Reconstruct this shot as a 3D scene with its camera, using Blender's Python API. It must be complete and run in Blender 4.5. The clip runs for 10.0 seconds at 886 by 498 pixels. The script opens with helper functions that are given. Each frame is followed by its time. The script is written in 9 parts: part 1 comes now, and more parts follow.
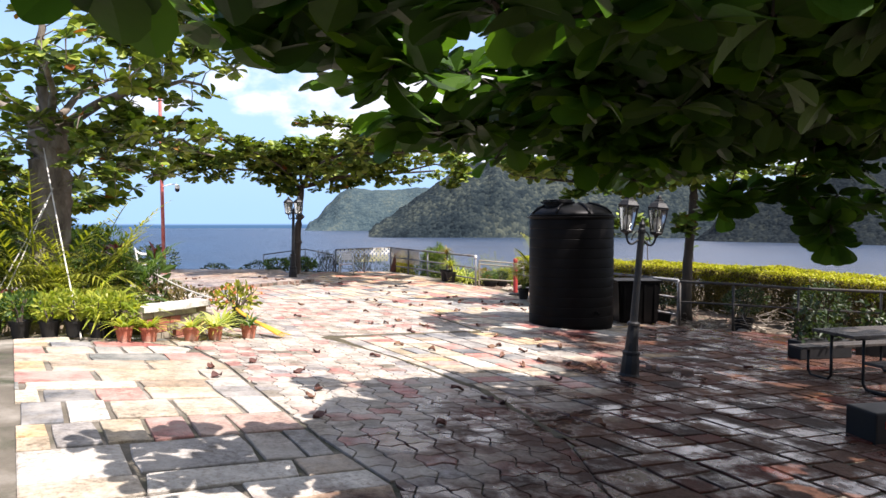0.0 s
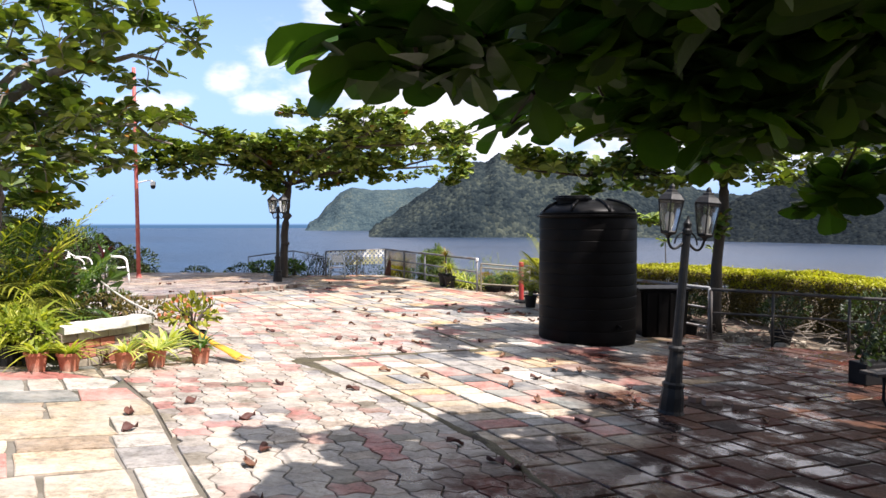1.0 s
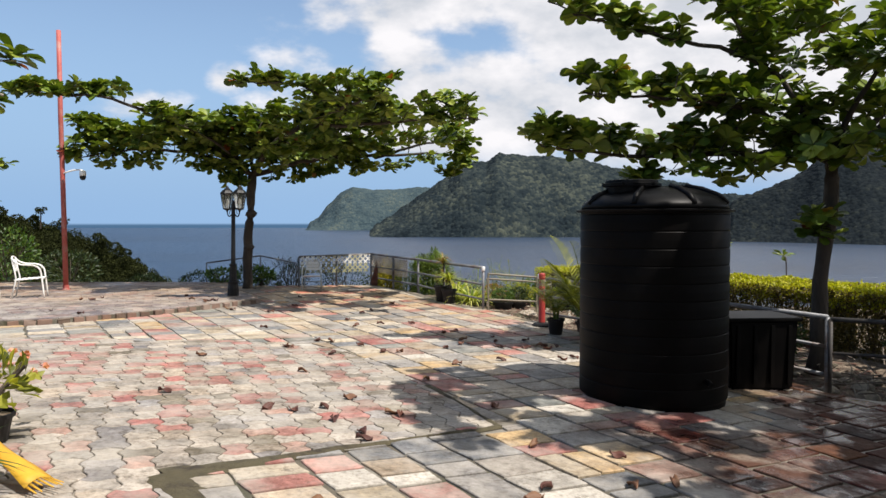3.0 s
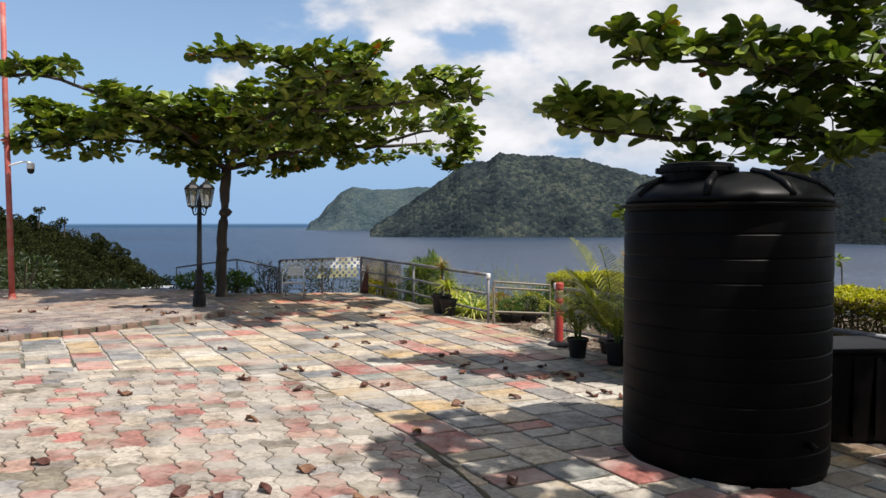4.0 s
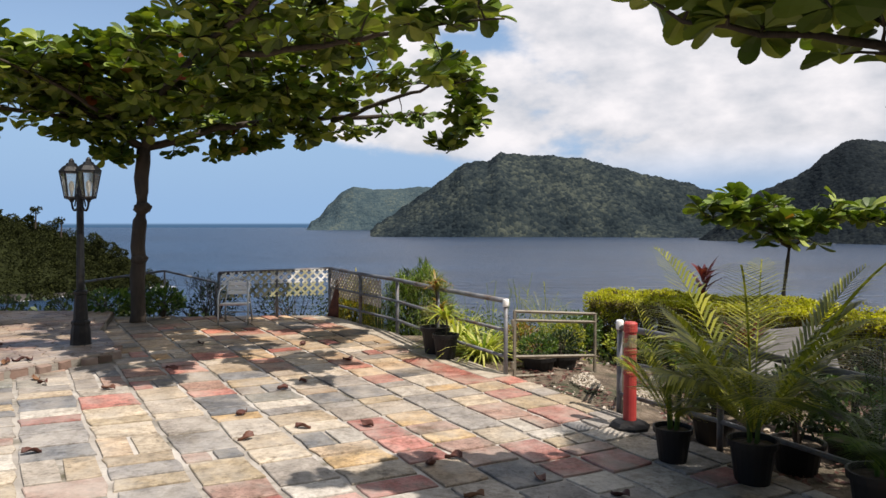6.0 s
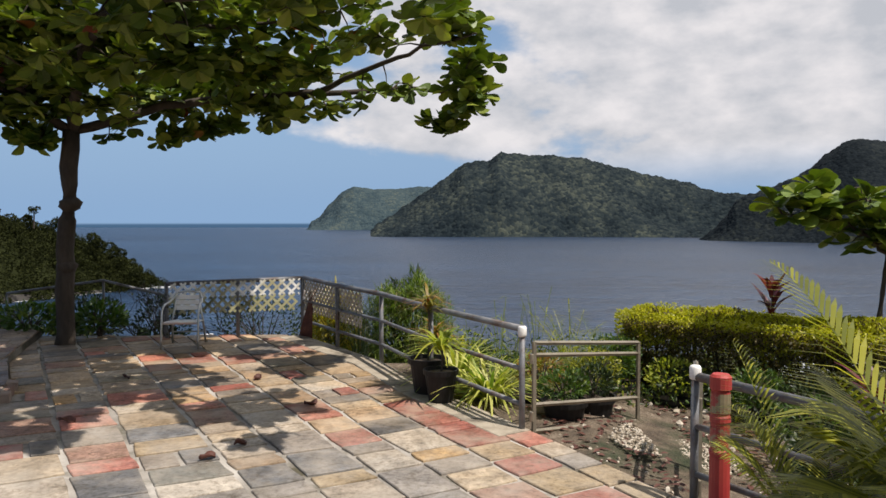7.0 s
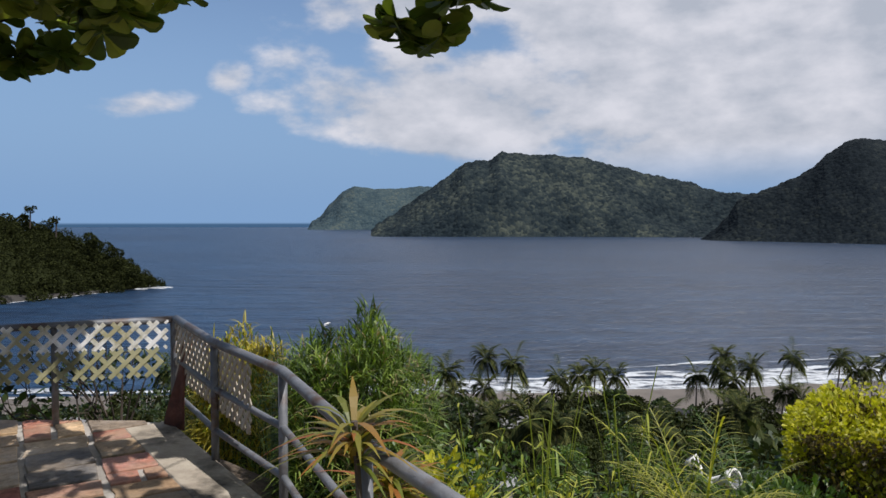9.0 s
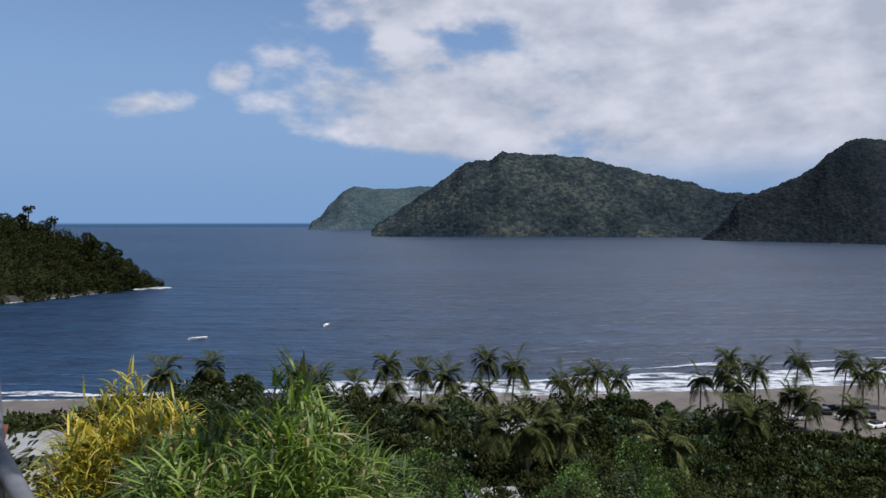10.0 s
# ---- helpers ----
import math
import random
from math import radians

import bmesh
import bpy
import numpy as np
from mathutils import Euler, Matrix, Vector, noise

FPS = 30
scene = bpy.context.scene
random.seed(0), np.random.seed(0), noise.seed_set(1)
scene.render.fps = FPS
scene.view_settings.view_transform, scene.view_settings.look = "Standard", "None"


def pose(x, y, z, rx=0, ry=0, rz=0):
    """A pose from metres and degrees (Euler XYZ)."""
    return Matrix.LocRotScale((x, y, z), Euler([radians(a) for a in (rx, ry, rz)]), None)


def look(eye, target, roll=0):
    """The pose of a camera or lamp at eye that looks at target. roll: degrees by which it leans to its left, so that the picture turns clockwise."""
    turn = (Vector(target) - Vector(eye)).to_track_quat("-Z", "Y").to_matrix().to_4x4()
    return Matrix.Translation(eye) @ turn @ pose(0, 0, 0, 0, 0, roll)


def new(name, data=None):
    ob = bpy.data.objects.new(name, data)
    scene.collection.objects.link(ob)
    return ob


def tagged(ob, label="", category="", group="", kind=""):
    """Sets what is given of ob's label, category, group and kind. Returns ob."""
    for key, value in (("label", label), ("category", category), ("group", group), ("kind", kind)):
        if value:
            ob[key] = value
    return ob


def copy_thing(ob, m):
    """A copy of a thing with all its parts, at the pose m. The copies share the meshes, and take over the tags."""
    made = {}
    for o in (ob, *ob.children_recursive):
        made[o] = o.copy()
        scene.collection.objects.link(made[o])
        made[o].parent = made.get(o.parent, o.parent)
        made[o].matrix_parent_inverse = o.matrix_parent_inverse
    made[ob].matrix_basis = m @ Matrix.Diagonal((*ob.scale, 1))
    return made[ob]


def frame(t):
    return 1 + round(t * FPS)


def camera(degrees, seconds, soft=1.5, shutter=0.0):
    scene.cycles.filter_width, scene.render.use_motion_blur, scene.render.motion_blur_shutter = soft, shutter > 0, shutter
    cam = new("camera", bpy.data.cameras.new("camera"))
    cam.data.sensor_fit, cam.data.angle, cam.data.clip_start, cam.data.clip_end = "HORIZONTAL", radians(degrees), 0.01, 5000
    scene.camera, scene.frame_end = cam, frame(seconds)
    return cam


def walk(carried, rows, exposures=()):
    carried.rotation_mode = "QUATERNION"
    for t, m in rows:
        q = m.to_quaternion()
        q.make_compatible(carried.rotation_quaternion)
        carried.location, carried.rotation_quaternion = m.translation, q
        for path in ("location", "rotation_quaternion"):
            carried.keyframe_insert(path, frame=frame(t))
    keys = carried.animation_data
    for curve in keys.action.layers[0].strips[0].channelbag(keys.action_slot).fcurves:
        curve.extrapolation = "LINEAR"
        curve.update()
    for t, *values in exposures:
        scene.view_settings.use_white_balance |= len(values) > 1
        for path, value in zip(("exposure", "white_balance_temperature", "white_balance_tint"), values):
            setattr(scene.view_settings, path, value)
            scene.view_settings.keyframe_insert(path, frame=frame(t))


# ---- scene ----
# ---------------------------------------------------------------- camera
cam = camera(63.0, 10.0)
PATH = [  # seconds, x, y, z, yaw, pitch
    (0.0, 0.251, 0.351, 1.930, -0.15, -2.15),
    (0.5, 0.285, 1.285, 1.925, -0.14, -2.16),
    (1.0, 0.314, 2.261, 1.920, -0.12, -2.16),
    (1.5, 0.340, 3.274, 1.915, -0.11, -2.17),
    (2.0, 0.364, 4.317, 1.909, -0.09, -2.17),
    (2.5, 0.385, 5.386, 1.904, -0.08, -2.18),
    (3.0, 0.404, 6.475, 1.899, -0.06, -2.18),
    (3.5, 0.423, 7.582, 1.894, -0.05, -2.18),
    (4.0, 0.441, 8.702, 1.889, -0.04, -2.19),
    (4.5, 0.460, 9.835, 1.884, -0.02, -2.19),
    (5.0, 0.480, 10.978, 1.879, -0.01, -2.20),
    (5.5, 0.503, 12.129, 1.874, 0.01, -2.20),
    (6.0, 0.528, 13.290, 1.869, 0.02, -2.20),
    (6.5, 0.556, 14.460, 1.865, 0.04, -2.21),
    (7.0, 0.588, 15.640, 1.860, 0.05, -2.21),
    (7.5, 0.625, 16.833, 1.855, 0.07, -2.22),
    (8.0, 0.667, 18.040, 1.850, 0.08, -2.22),
    (8.5, 0.716, 19.264, 1.846, 0.10, -2.22),
    (9.0, 0.771, 20.510, 1.841, 0.11, -2.23),
    (9.5, 0.808, 21.727, 1.841, 0.12, -2.23),
    (10.0, 0.846, 22.945, 1.841, 0.14, -2.23),
]
walk(cam, [(t, pose(x, y, z, 90 + pitch, 0, yaw)) for t, x, y, z, yaw, pitch in PATH],
     [(0.0, 1.2, 6400, 18), (1.0, 1.1, 6400, 17), (2.0, 0.76, 6500, 14), (2.5, 0.55, 6600, 12), (4.0, 0.48, 6500, 12), (5.5, 0.5, 6600, 14), (7.5, 0.12, 6650, 13), (9.0, 0.03, 6150, 14), (10.0, -0.03, 5900, 15)])

# ---------------------------------------------------------------- sky and sun
SUN_DIR = Vector((0.46, -0.33, 1.0)).normalized()
SUN_ELEV = math.asin(SUN_DIR.z)
SUN_AZ = math.atan2(SUN_DIR.x, SUN_DIR.y)


def make_world():
    w = bpy.data.worlds.new("sky")
    w.use_nodes = True
    scene.world = w
    nt = w.node_tree
    nt.nodes.clear()
    N, L = nt.nodes.new, nt.links.new

    def math_node(op, a, b=None, clamp=False):
        m = N("ShaderNodeMath")
        m.operation, m.use_clamp = op, clamp
        for k, v in enumerate((a, b)):
            if v is None:
                continue
            if isinstance(v, (int, float)):
                m.inputs[k].default_value = v
            else:
                L(v, m.inputs[k])
        return m.outputs[0]

    out, bg = N("ShaderNodeOutputWorld"), N("ShaderNodeBackground")
    sky = N("ShaderNodeTexSky")
    sky.sky_type, sky.sun_disc = "NISHITA", False
    sky.sun_elevation, sky.sun_rotation = SUN_ELEV, SUN_AZ
    sky.air_density, sky.dust_density, sky.ozone_density = 1.0, 0.6, 1.5
    co = N("ShaderNodeTexCoord")
    sep = N("ShaderNodeSeparateXYZ")
    L(co.outputs["Generated"], sep.inputs[0])
    # cloud bank: billowing noise over the dome, thicker to the right and higher up
    comb = N("ShaderNodeMapping")
    comb.inputs["Location"].default_value, comb.inputs["Scale"].default_value = (0.37, 0.2, 0.11), (1.0, 1.0, 1.9)
    L(co.outputs["Generated"], comb.inputs[0])
    big, fine = N("ShaderNodeTexNoise"), N("ShaderNodeTexNoise")
    for n, s, d, r in ((big, 3.6, 3, 0.5), (fine, 10.0, 8, 0.55)):
        n.inputs["Scale"].default_value, n.inputs["Detail"].default_value, n.inputs["Roughness"].default_value = s, d, r
        L(comb.outputs[0], n.inputs["Vector"])
    bias = math_node("MULTIPLY", math_node("ADD", sep.outputs[0], 0.06), 0.62)
    lift = math_node("MULTIPLY", math_node("SUBTRACT", sep.outputs[2], 0.12), 0.25)
    dens = math_node("ADD", math_node("ADD", math_node("MULTIPLY", big.outputs[0], 0.66), math_node("MULTIPLY", fine.outputs[0], 0.42)), math_node("ADD", bias, lift))
    # single fair-weather clouds apart from the bank: bearing, rise, half width, half height, density
    ahead = math_node("MAXIMUM", sep.outputs[1], 0.05)
    across, rise = math_node("DIVIDE", sep.outputs[0], ahead), math_node("DIVIDE", sep.outputs[2], ahead)
    for a, b, w, h, k in ((-0.425, 0.165, 0.1, 0.045, 0.2), (-0.53, 0.245, 0.05, 0.08, 0.16), (-0.30, 0.2, 0.04, 0.03, 0.13), (-0.08, 0.165, 0.26, 0.09, 0.13)):
        u = math_node("POWER", math_node("ABSOLUTE", math_node("DIVIDE", math_node("SUBTRACT", across, a), w)), 2.0)
        v = math_node("POWER", math_node("ABSOLUTE", math_node("DIVIDE", math_node("SUBTRACT", rise, b), h)), 2.0)
        dens = math_node("ADD", dens, math_node("MULTIPLY", math_node("MAXIMUM", math_node("SUBTRACT", 1.0, math_node("ADD", u, v)), 0.0), k))
    cover = N("ShaderNodeMapRange")
    cover.interpolation_type = "SMOOTHSTEP"
    cover.inputs["From Min"].default_value, cover.inputs["From Max"].default_value = 0.535, 0.66
    L(dens, cover.inputs["Value"])
    # clouds thin out towards the horizon
    fade = N("ShaderNodeMapRange")
    fade.interpolation_type = "SMOOTHSTEP"
    fade.inputs["From Min"].default_value, fade.inputs["From Max"].default_value = 0.025, 0.11
    L(sep.outputs[2], fade.inputs["Value"])
    amount = math_node("MULTIPLY", cover.outputs[0], fade.outputs[0])
    shade = N("ShaderNodeMix")
    shade.data_type = "RGBA"
    shade.inputs[6].default_value, shade.inputs[7].default_value = (4.2, 4.5, 4.9, 1), (6.5, 6.5, 6.65, 1)
    puff = N("ShaderNodeMapRange")
    puff.inputs["From Min"].default_value, puff.inputs["From Max"].default_value = 0.36, 0.64
    L(fine.outputs[0], puff.inputs["Value"])
    L(puff.outputs[0], shade.inputs[0])
    mix = N("ShaderNodeMix")
    mix.data_type = "RGBA"
    L(amount, mix.inputs[0])
    # blue sea haze low over the horizon
    haze, low = N("ShaderNodeMix"), N("ShaderNodeMapRange")
    haze.data_type, low.interpolation_type = "RGBA", "SMOOTHSTEP"
    low.inputs["From Min"].default_value, low.inputs["From Max"].default_value = 0.42, 0.0
    L(sep.outputs[2], low.inputs["Value"])
    L(low.outputs[0], haze.inputs[0])
    L(sky.outputs[0], haze.inputs[6])
    haze.inputs[7].default_value = (2.08, 3.4, 5.25, 1)
    L(haze.outputs[2], mix.inputs[6])
    L(shade.outputs[2], mix.inputs[7])
    # below the horizon the open sea goes on
    sea = N("ShaderNodeMix")
    sea.data_type = "RGBA"
    below = N("ShaderNodeMapRange")
    below.inputs["From Min"].default_value, below.inputs["From Max"].default_value = -0.002, -0.005
    L(sep.outputs[2], below.inputs["Value"])
    L(below.outputs[0], sea.inputs[0])
    L(mix.outputs[2], sea.inputs[6])
    sea.inputs[7].default_value = (0.55, 1.15, 2.0, 1)
    L(sea.outputs[2], bg.inputs[0])
    bg.inputs[1].default_value = 0.105
    L(bg.outputs[0], out.inputs[0])


make_world()
sun = new("sun", bpy.data.lights.new("sun", "SUN"))
sun.data.energy, sun.data.angle, sun.data.color = 4.6, radians(0.55), (1.0, 0.95, 0.87)
sun.matrix_world = look(SUN_DIR * 60, (0, 0, 0))


# ---------------------------------------------------------------- materials
def material(name, colours, scale=3.0, rough=(0.6, 0.9), bump=0.2, bump_scale=None, metal=0.0, spec=0.5, spread=0.0, island=0.0,
             translucent=0.0, stretch=(1, 1, 1), stain=None, stain_scale=0.7, stain_cut=(0.52, 0.66), coords="Object", detail=6, bump_dist=0.02):
    """Noise between base colours, a second larger stain, bump, and variation per object (spread) or per loose piece (island)."""
    m = bpy.data.materials.new(name)
    m.use_nodes = True
    nt = m.node_tree
    N, L = nt.nodes.new, nt.links.new
    bsdf = nt.nodes["Principled BSDF"]
    co, mp = N("ShaderNodeTexCoord"), N("ShaderNodeMapping")
    mp.inputs["Scale"].default_value = stretch
    L(co.outputs[coords], mp.inputs[0])

    def noise_tex(s, d=detail, r=0.6):
        n = N("ShaderNodeTexNoise")
        n.inputs["Scale"].default_value, n.inputs["Detail"].default_value, n.inputs["Roughness"].default_value = s, d, r
        L(mp.outputs[0], n.inputs["Vector"])
        return n.outputs[0]

    base = noise_tex(scale)
    ramp = N("ShaderNodeValToRGB")
    while len(ramp.color_ramp.elements) < len(colours):
        ramp.color_ramp.elements.new(0.5)
    for k, (e, c) in enumerate(zip(ramp.color_ramp.elements, colours)):
        e.position = 0.3 + 0.4 * k / max(1, len(colours) - 1)
        e.color = (*c, 1)
    value = base
    if spread or island:
        info = N("ShaderNodeObjectInfo") if spread else N("ShaderNodeNewGeometry")
        rnd = info.outputs["Random"] if spread else info.outputs["Random Per Island"]
        mix = N("ShaderNodeMix")
        mix.inputs[0].default_value = spread or island
        L(base, mix.inputs[2])
        mapped = N("ShaderNodeMapRange")
        mapped.inputs["To Min"].default_value, mapped.inputs["To Max"].default_value = 0.25, 0.75
        L(rnd, mapped.inputs["Value"])
        L(mapped.outputs[0], mix.inputs[3])
        value = mix.outputs[0]
    L(value, ramp.inputs[0])
    colour = ramp.outputs[0]
    if stain:
        big = noise_tex(stain_scale, 8, 0.65)
        cut = N("ShaderNodeMapRange")
        cut.inputs["From Min"].default_value, cut.inputs["From Max"].default_value = stain_cut
        L(big, cut.inputs["Value"])
        mx = N("ShaderNodeMix")
        mx.data_type = "RGBA"
        L(cut.outputs[0], mx.inputs[0])
        L(colour, mx.inputs[6])
        mx.inputs[7].default_value = (*stain, 1)
        colour = mx.outputs[2]
    L(colour, bsdf.inputs["Base Color"])
    rr = N("ShaderNodeMapRange")
    rr.inputs["To Min"].default_value, rr.inputs["To Max"].default_value = rough
    L(noise_tex(scale * 0.6), rr.inputs["Value"])
    L(rr.outputs[0], bsdf.inputs["Roughness"])
    bsdf.inputs["Metallic"].default_value = metal
    bsdf.inputs["Specular IOR Level"].default_value = spec
    if bump:
        b = N("ShaderNodeBump")
        b.inputs["Strength"].default_value, b.inputs["Distance"].default_value = bump, bump_dist
        L(noise_tex(bump_scale or scale * 3), b.inputs["Height"])
        L(b.outputs[0], bsdf.inputs["Normal"])
    if translucent:
        tr, ms = N("ShaderNodeBsdfTranslucent"), N("ShaderNodeMixShader")
        br = N("ShaderNodeMix")
        br.data_type, br.blend_type = "RGBA", "MULTIPLY"
        br.inputs[0].default_value = 1.0
        L(colour, br.inputs[6])
        br.inputs[7].default_value = (1.5, 1.6, 0.5, 1)
        L(br.outputs[2], tr.inputs[0])
        ms.inputs[0].default_value = translucent
        L(bsdf.outputs[0], ms.inputs[1])
        L(tr.outputs[0], ms.inputs[2])
        L(ms.outputs[0], nt.nodes["Material Output"].inputs[0])
    return m


def slab_material(name, colours):
    """Riven stone slab: the tint is picked per slab, with veins, mottling, algae, wet and painted shade."""
    m = bpy.data.materials.new(name)
    m.use_nodes = True
    nt = m.node_tree
    N, L = nt.nodes.new, nt.links.new
    bsdf = nt.nodes["Principled BSDF"]
    geo, info = N("ShaderNodeNewGeometry"), N("ShaderNodeObjectInfo")

    def tex(s, d=7, r=0.62, off=True):
        n = N("ShaderNodeTexNoise")
        n.inputs["Scale"].default_value, n.inputs["Detail"].default_value, n.inputs["Roughness"].default_value = s, d, r
        L(geo.outputs["Position"], n.inputs["Vector"])
        return n.outputs[0]

    def remap(v, a, b, c=0.0, d=1.0):
        k = N("ShaderNodeMapRange")
        for key, val in zip(("From Min", "From Max", "To Min", "To Max"), (a, b, c, d)):
            k.inputs[key].default_value = val
        L(v, k.inputs["Value"])
        return k.outputs[0]

    def blend(f, a, b, mode="MIX"):
        k = N("ShaderNodeMix")
        k.data_type, k.blend_type = "RGBA", mode
        for s, v in ((0, f), (6, a), (7, b)):
            if isinstance(v, (int, float)):
                k.inputs[s].default_value = v
            elif isinstance(v, tuple):
                k.inputs[s].default_value = (*v, 1)
            else:
                L(v, k.inputs[s])
        return k.outputs[2]

    add = N("ShaderNodeMath")
    add.operation = "ADD"
    L(info.outputs["Random"], add.inputs[0])
    L(geo.outputs["Random Per Island"], add.inputs[1])
    fr = N("ShaderNodeMath")
    fr.operation = "FRACT"
    L(add.outputs[0], fr.inputs[0])
    ramp = N("ShaderNodeValToRGB")
    ramp.color_ramp.interpolation = "CONSTANT"
    while len(ramp.color_ramp.elements) < len(colours):
        ramp.color_ramp.elements.new(0.5)
    for k, (e, c) in enumerate(zip(ramp.color_ramp.elements, colours)):
        e.position, e.color = k / len(colours), (*c, 1)
    L(fr.outputs[0], ramp.inputs[0])
    veins = tex(5.5, 9, 0.68)
    tone = blend(remap(veins, 0.34, 0.68), (0.6, 0.585, 0.57), (1.15, 1.12, 1.09))
    col = blend(1.0, ramp.outputs[0], tone, "MULTIPLY")
    col = blend(remap(tex(15, 8, 0.72), 0.4, 0.62, 0.55, 0.0), col, blend(1.0, col, (0.62, 0.6, 0.58), "MULTIPLY"))
    # each stone a little lighter or darker than the next
    many, part_of = N("ShaderNodeMath"), N("ShaderNodeMath")
    many.operation, part_of.operation = "MULTIPLY", "FRACT"
    many.inputs[1].default_value = 7.31
    L(fr.outputs[0], many.inputs[0])
    L(many.outputs[0], part_of.inputs[0])
    col = blend(1.0, col, blend(part_of.outputs[0], (0.72, 0.71, 0.7), (1.16, 1.15, 1.13)), "MULTIPLY")
    col = blend(remap(tex(1.1, 8, 0.7), 0.55, 0.68, 0, 0.75), col, (0.10, 0.08, 0.052))
    col = blend(remap(tex(7, 8, 0.7), 0.57, 0.67, 0, 0.72), col, (0.085, 0.07, 0.05))
    col = blend(remap(tex(26, 6, 0.7), 0.48, 0.62, 0, 0.7), col, blend(1.0, col, (0.45, 0.41, 0.36), "MULTIPLY"))
    # trodden dust evens the stones out in places
    col = blend(remap(tex(1.9, 6, 0.62), 0.42, 0.64, 0.0, 0.52), col, (0.45, 0.415, 0.36))
    # uneven rain water, most on the low side, with tree shade painted in
    sep = N("ShaderNodeSeparateXYZ")
    L(geo.outputs["Position"], sep.inputs[0])
    low = N("ShaderNodeMath")
    low.operation = "MULTIPLY_ADD"
    low.inputs[1].default_value = 0.1
    L(sep.outputs[0], low.inputs[0])
    far = N("ShaderNodeMath")
    far.operation = "MULTIPLY_ADD"
    far.inputs[1].default_value = -0.045
    L(sep.outputs[1], far.inputs[0])
    wash = N("ShaderNodeMath")
    wash.operation = "ADD"
    wash.inputs[1].default_value = 0.355
    L(tex(0.42, 6, 0.62), wash.inputs[0])
    L(wash.outputs[0], far.inputs[2])
    L(far.outputs[0], low.inputs[2])
    soil = N("ShaderNodeMath")
    soil.operation = "MULTIPLY"
    L(remap(sep.outputs[1], 19.5, 24.0, 0.0, 0.9), soil.inputs[0])
    L(remap(tex(1.3, 7, 0.66), 0.36, 0.52, 0.35, 1.0), soil.inputs[1])
    col = blend(soil.outputs[0], col, blend(1.0, col, (1.02, 0.83, 0.62), "MULTIPLY"))
    wet_shade = remap(low.outputs[0], 0.52, 0.64)
    col = blend(wet_shade, col, blend(1.0, col, (0.23, 0.135, 0.118), "MULTIPLY"))
    L(col, bsdf.inputs["Base Color"])
    dry = remap(tex(0.55, 5, 0.6), 0.36, 0.6, 0.45, 0.85)
    rmix = N("ShaderNodeMix")
    L(wet_shade, rmix.inputs[0])
    L(dry, rmix.inputs[2])
    film = remap(tex(1.7, 8, 0.66), 0.47, 0.58)
    L(remap(film, 0, 1, 0.62, 0.07), rmix.inputs[3])
    L(rmix.outputs[0], bsdf.inputs["Roughness"])
    smix = N("ShaderNodeMix")
    L(wet_shade, smix.inputs[0])
    smix.inputs[2].default_value = 0.26
    L(remap(film, 0, 1, 0.07, 0.5), smix.inputs[3])
    L(smix.outputs[0], bsdf.inputs["Specular IOR Level"])
    b = N("ShaderNodeBump")
    b.inputs["Distance"].default_value = 0.022
    smooth = N("ShaderNodeMath")
    smooth.operation = "MULTIPLY"
    L(wet_shade, smooth.inputs[0])
    L(film, smooth.inputs[1])
    L(remap(smooth.outputs[0], 0, 1, 0.8, 0.12), b.inputs["Strength"])
    L(tex(7, 9, 0.68), b.inputs["Height"])
    L(b.outputs[0], bsdf.inputs["Normal"])
    return m


def forest_material(name, colours, crown):
    """Forest from afar: every crown its own green, in patches that imitate cloud shadow."""
    m = bpy.data.materials.new(name)
    m.use_nodes = True
    nt = m.node_tree
    N, L = nt.nodes.new, nt.links.new
    bsdf = nt.nodes["Principled BSDF"]
    geo = N("ShaderNodeNewGeometry")
    cells, patch = N("ShaderNodeTexVoronoi"), N("ShaderNodeTexNoise")
    cells.inputs["Scale"].default_value = 1.0 / crown
    patch.inputs["Scale"].default_value, patch.inputs["Detail"].default_value, patch.inputs["Roughness"].default_value = 0.006, 8, 0.68
    L(geo.outputs["Position"], cells.inputs["Vector"])
    L(geo.outputs["Position"], patch.inputs["Vector"])
    one = N("ShaderNodeSeparateColor")
    L(cells.outputs["Color"], one.inputs[0])
    mix = N("ShaderNodeMix")
    mix.inputs[0].default_value = 0.6
    L(one.outputs[0], mix.inputs[2])
    spread = N("ShaderNodeMapRange")
    spread.inputs["From Min"].default_value, spread.inputs["From Max"].default_value = 0.3, 0.7
    L(patch.outputs[0], spread.inputs["Value"])
    L(spread.outputs[0], mix.inputs[3])
    ramp = N("ShaderNodeValToRGB")
    while len(ramp.color_ramp.elements) < len(colours):
        ramp.color_ramp.elements.new(0.5)
    for k, (e, c) in enumerate(zip(ramp.color_ramp.elements, colours)):
        e.position, e.color = 0.15 + 0.7 * k / (len(colours) - 1), (*c, 1)
    L(mix.outputs[0], ramp.inputs[0])
    L(ramp.outputs[0], bsdf.inputs["Base Color"])
    bsdf.inputs["Roughness"].default_value, bsdf.inputs["Specular IOR Level"].default_value = 0.95, 0.1
    b = N("ShaderNodeBump")
    b.invert = True
    b.inputs["Strength"].default_value, b.inputs["Distance"].default_value = 0.35, crown * 0.8
    L(cells.outputs["Distance"], b.inputs["Height"])
    L(b.outputs[0], bsdf.inputs["Normal"])
    return m


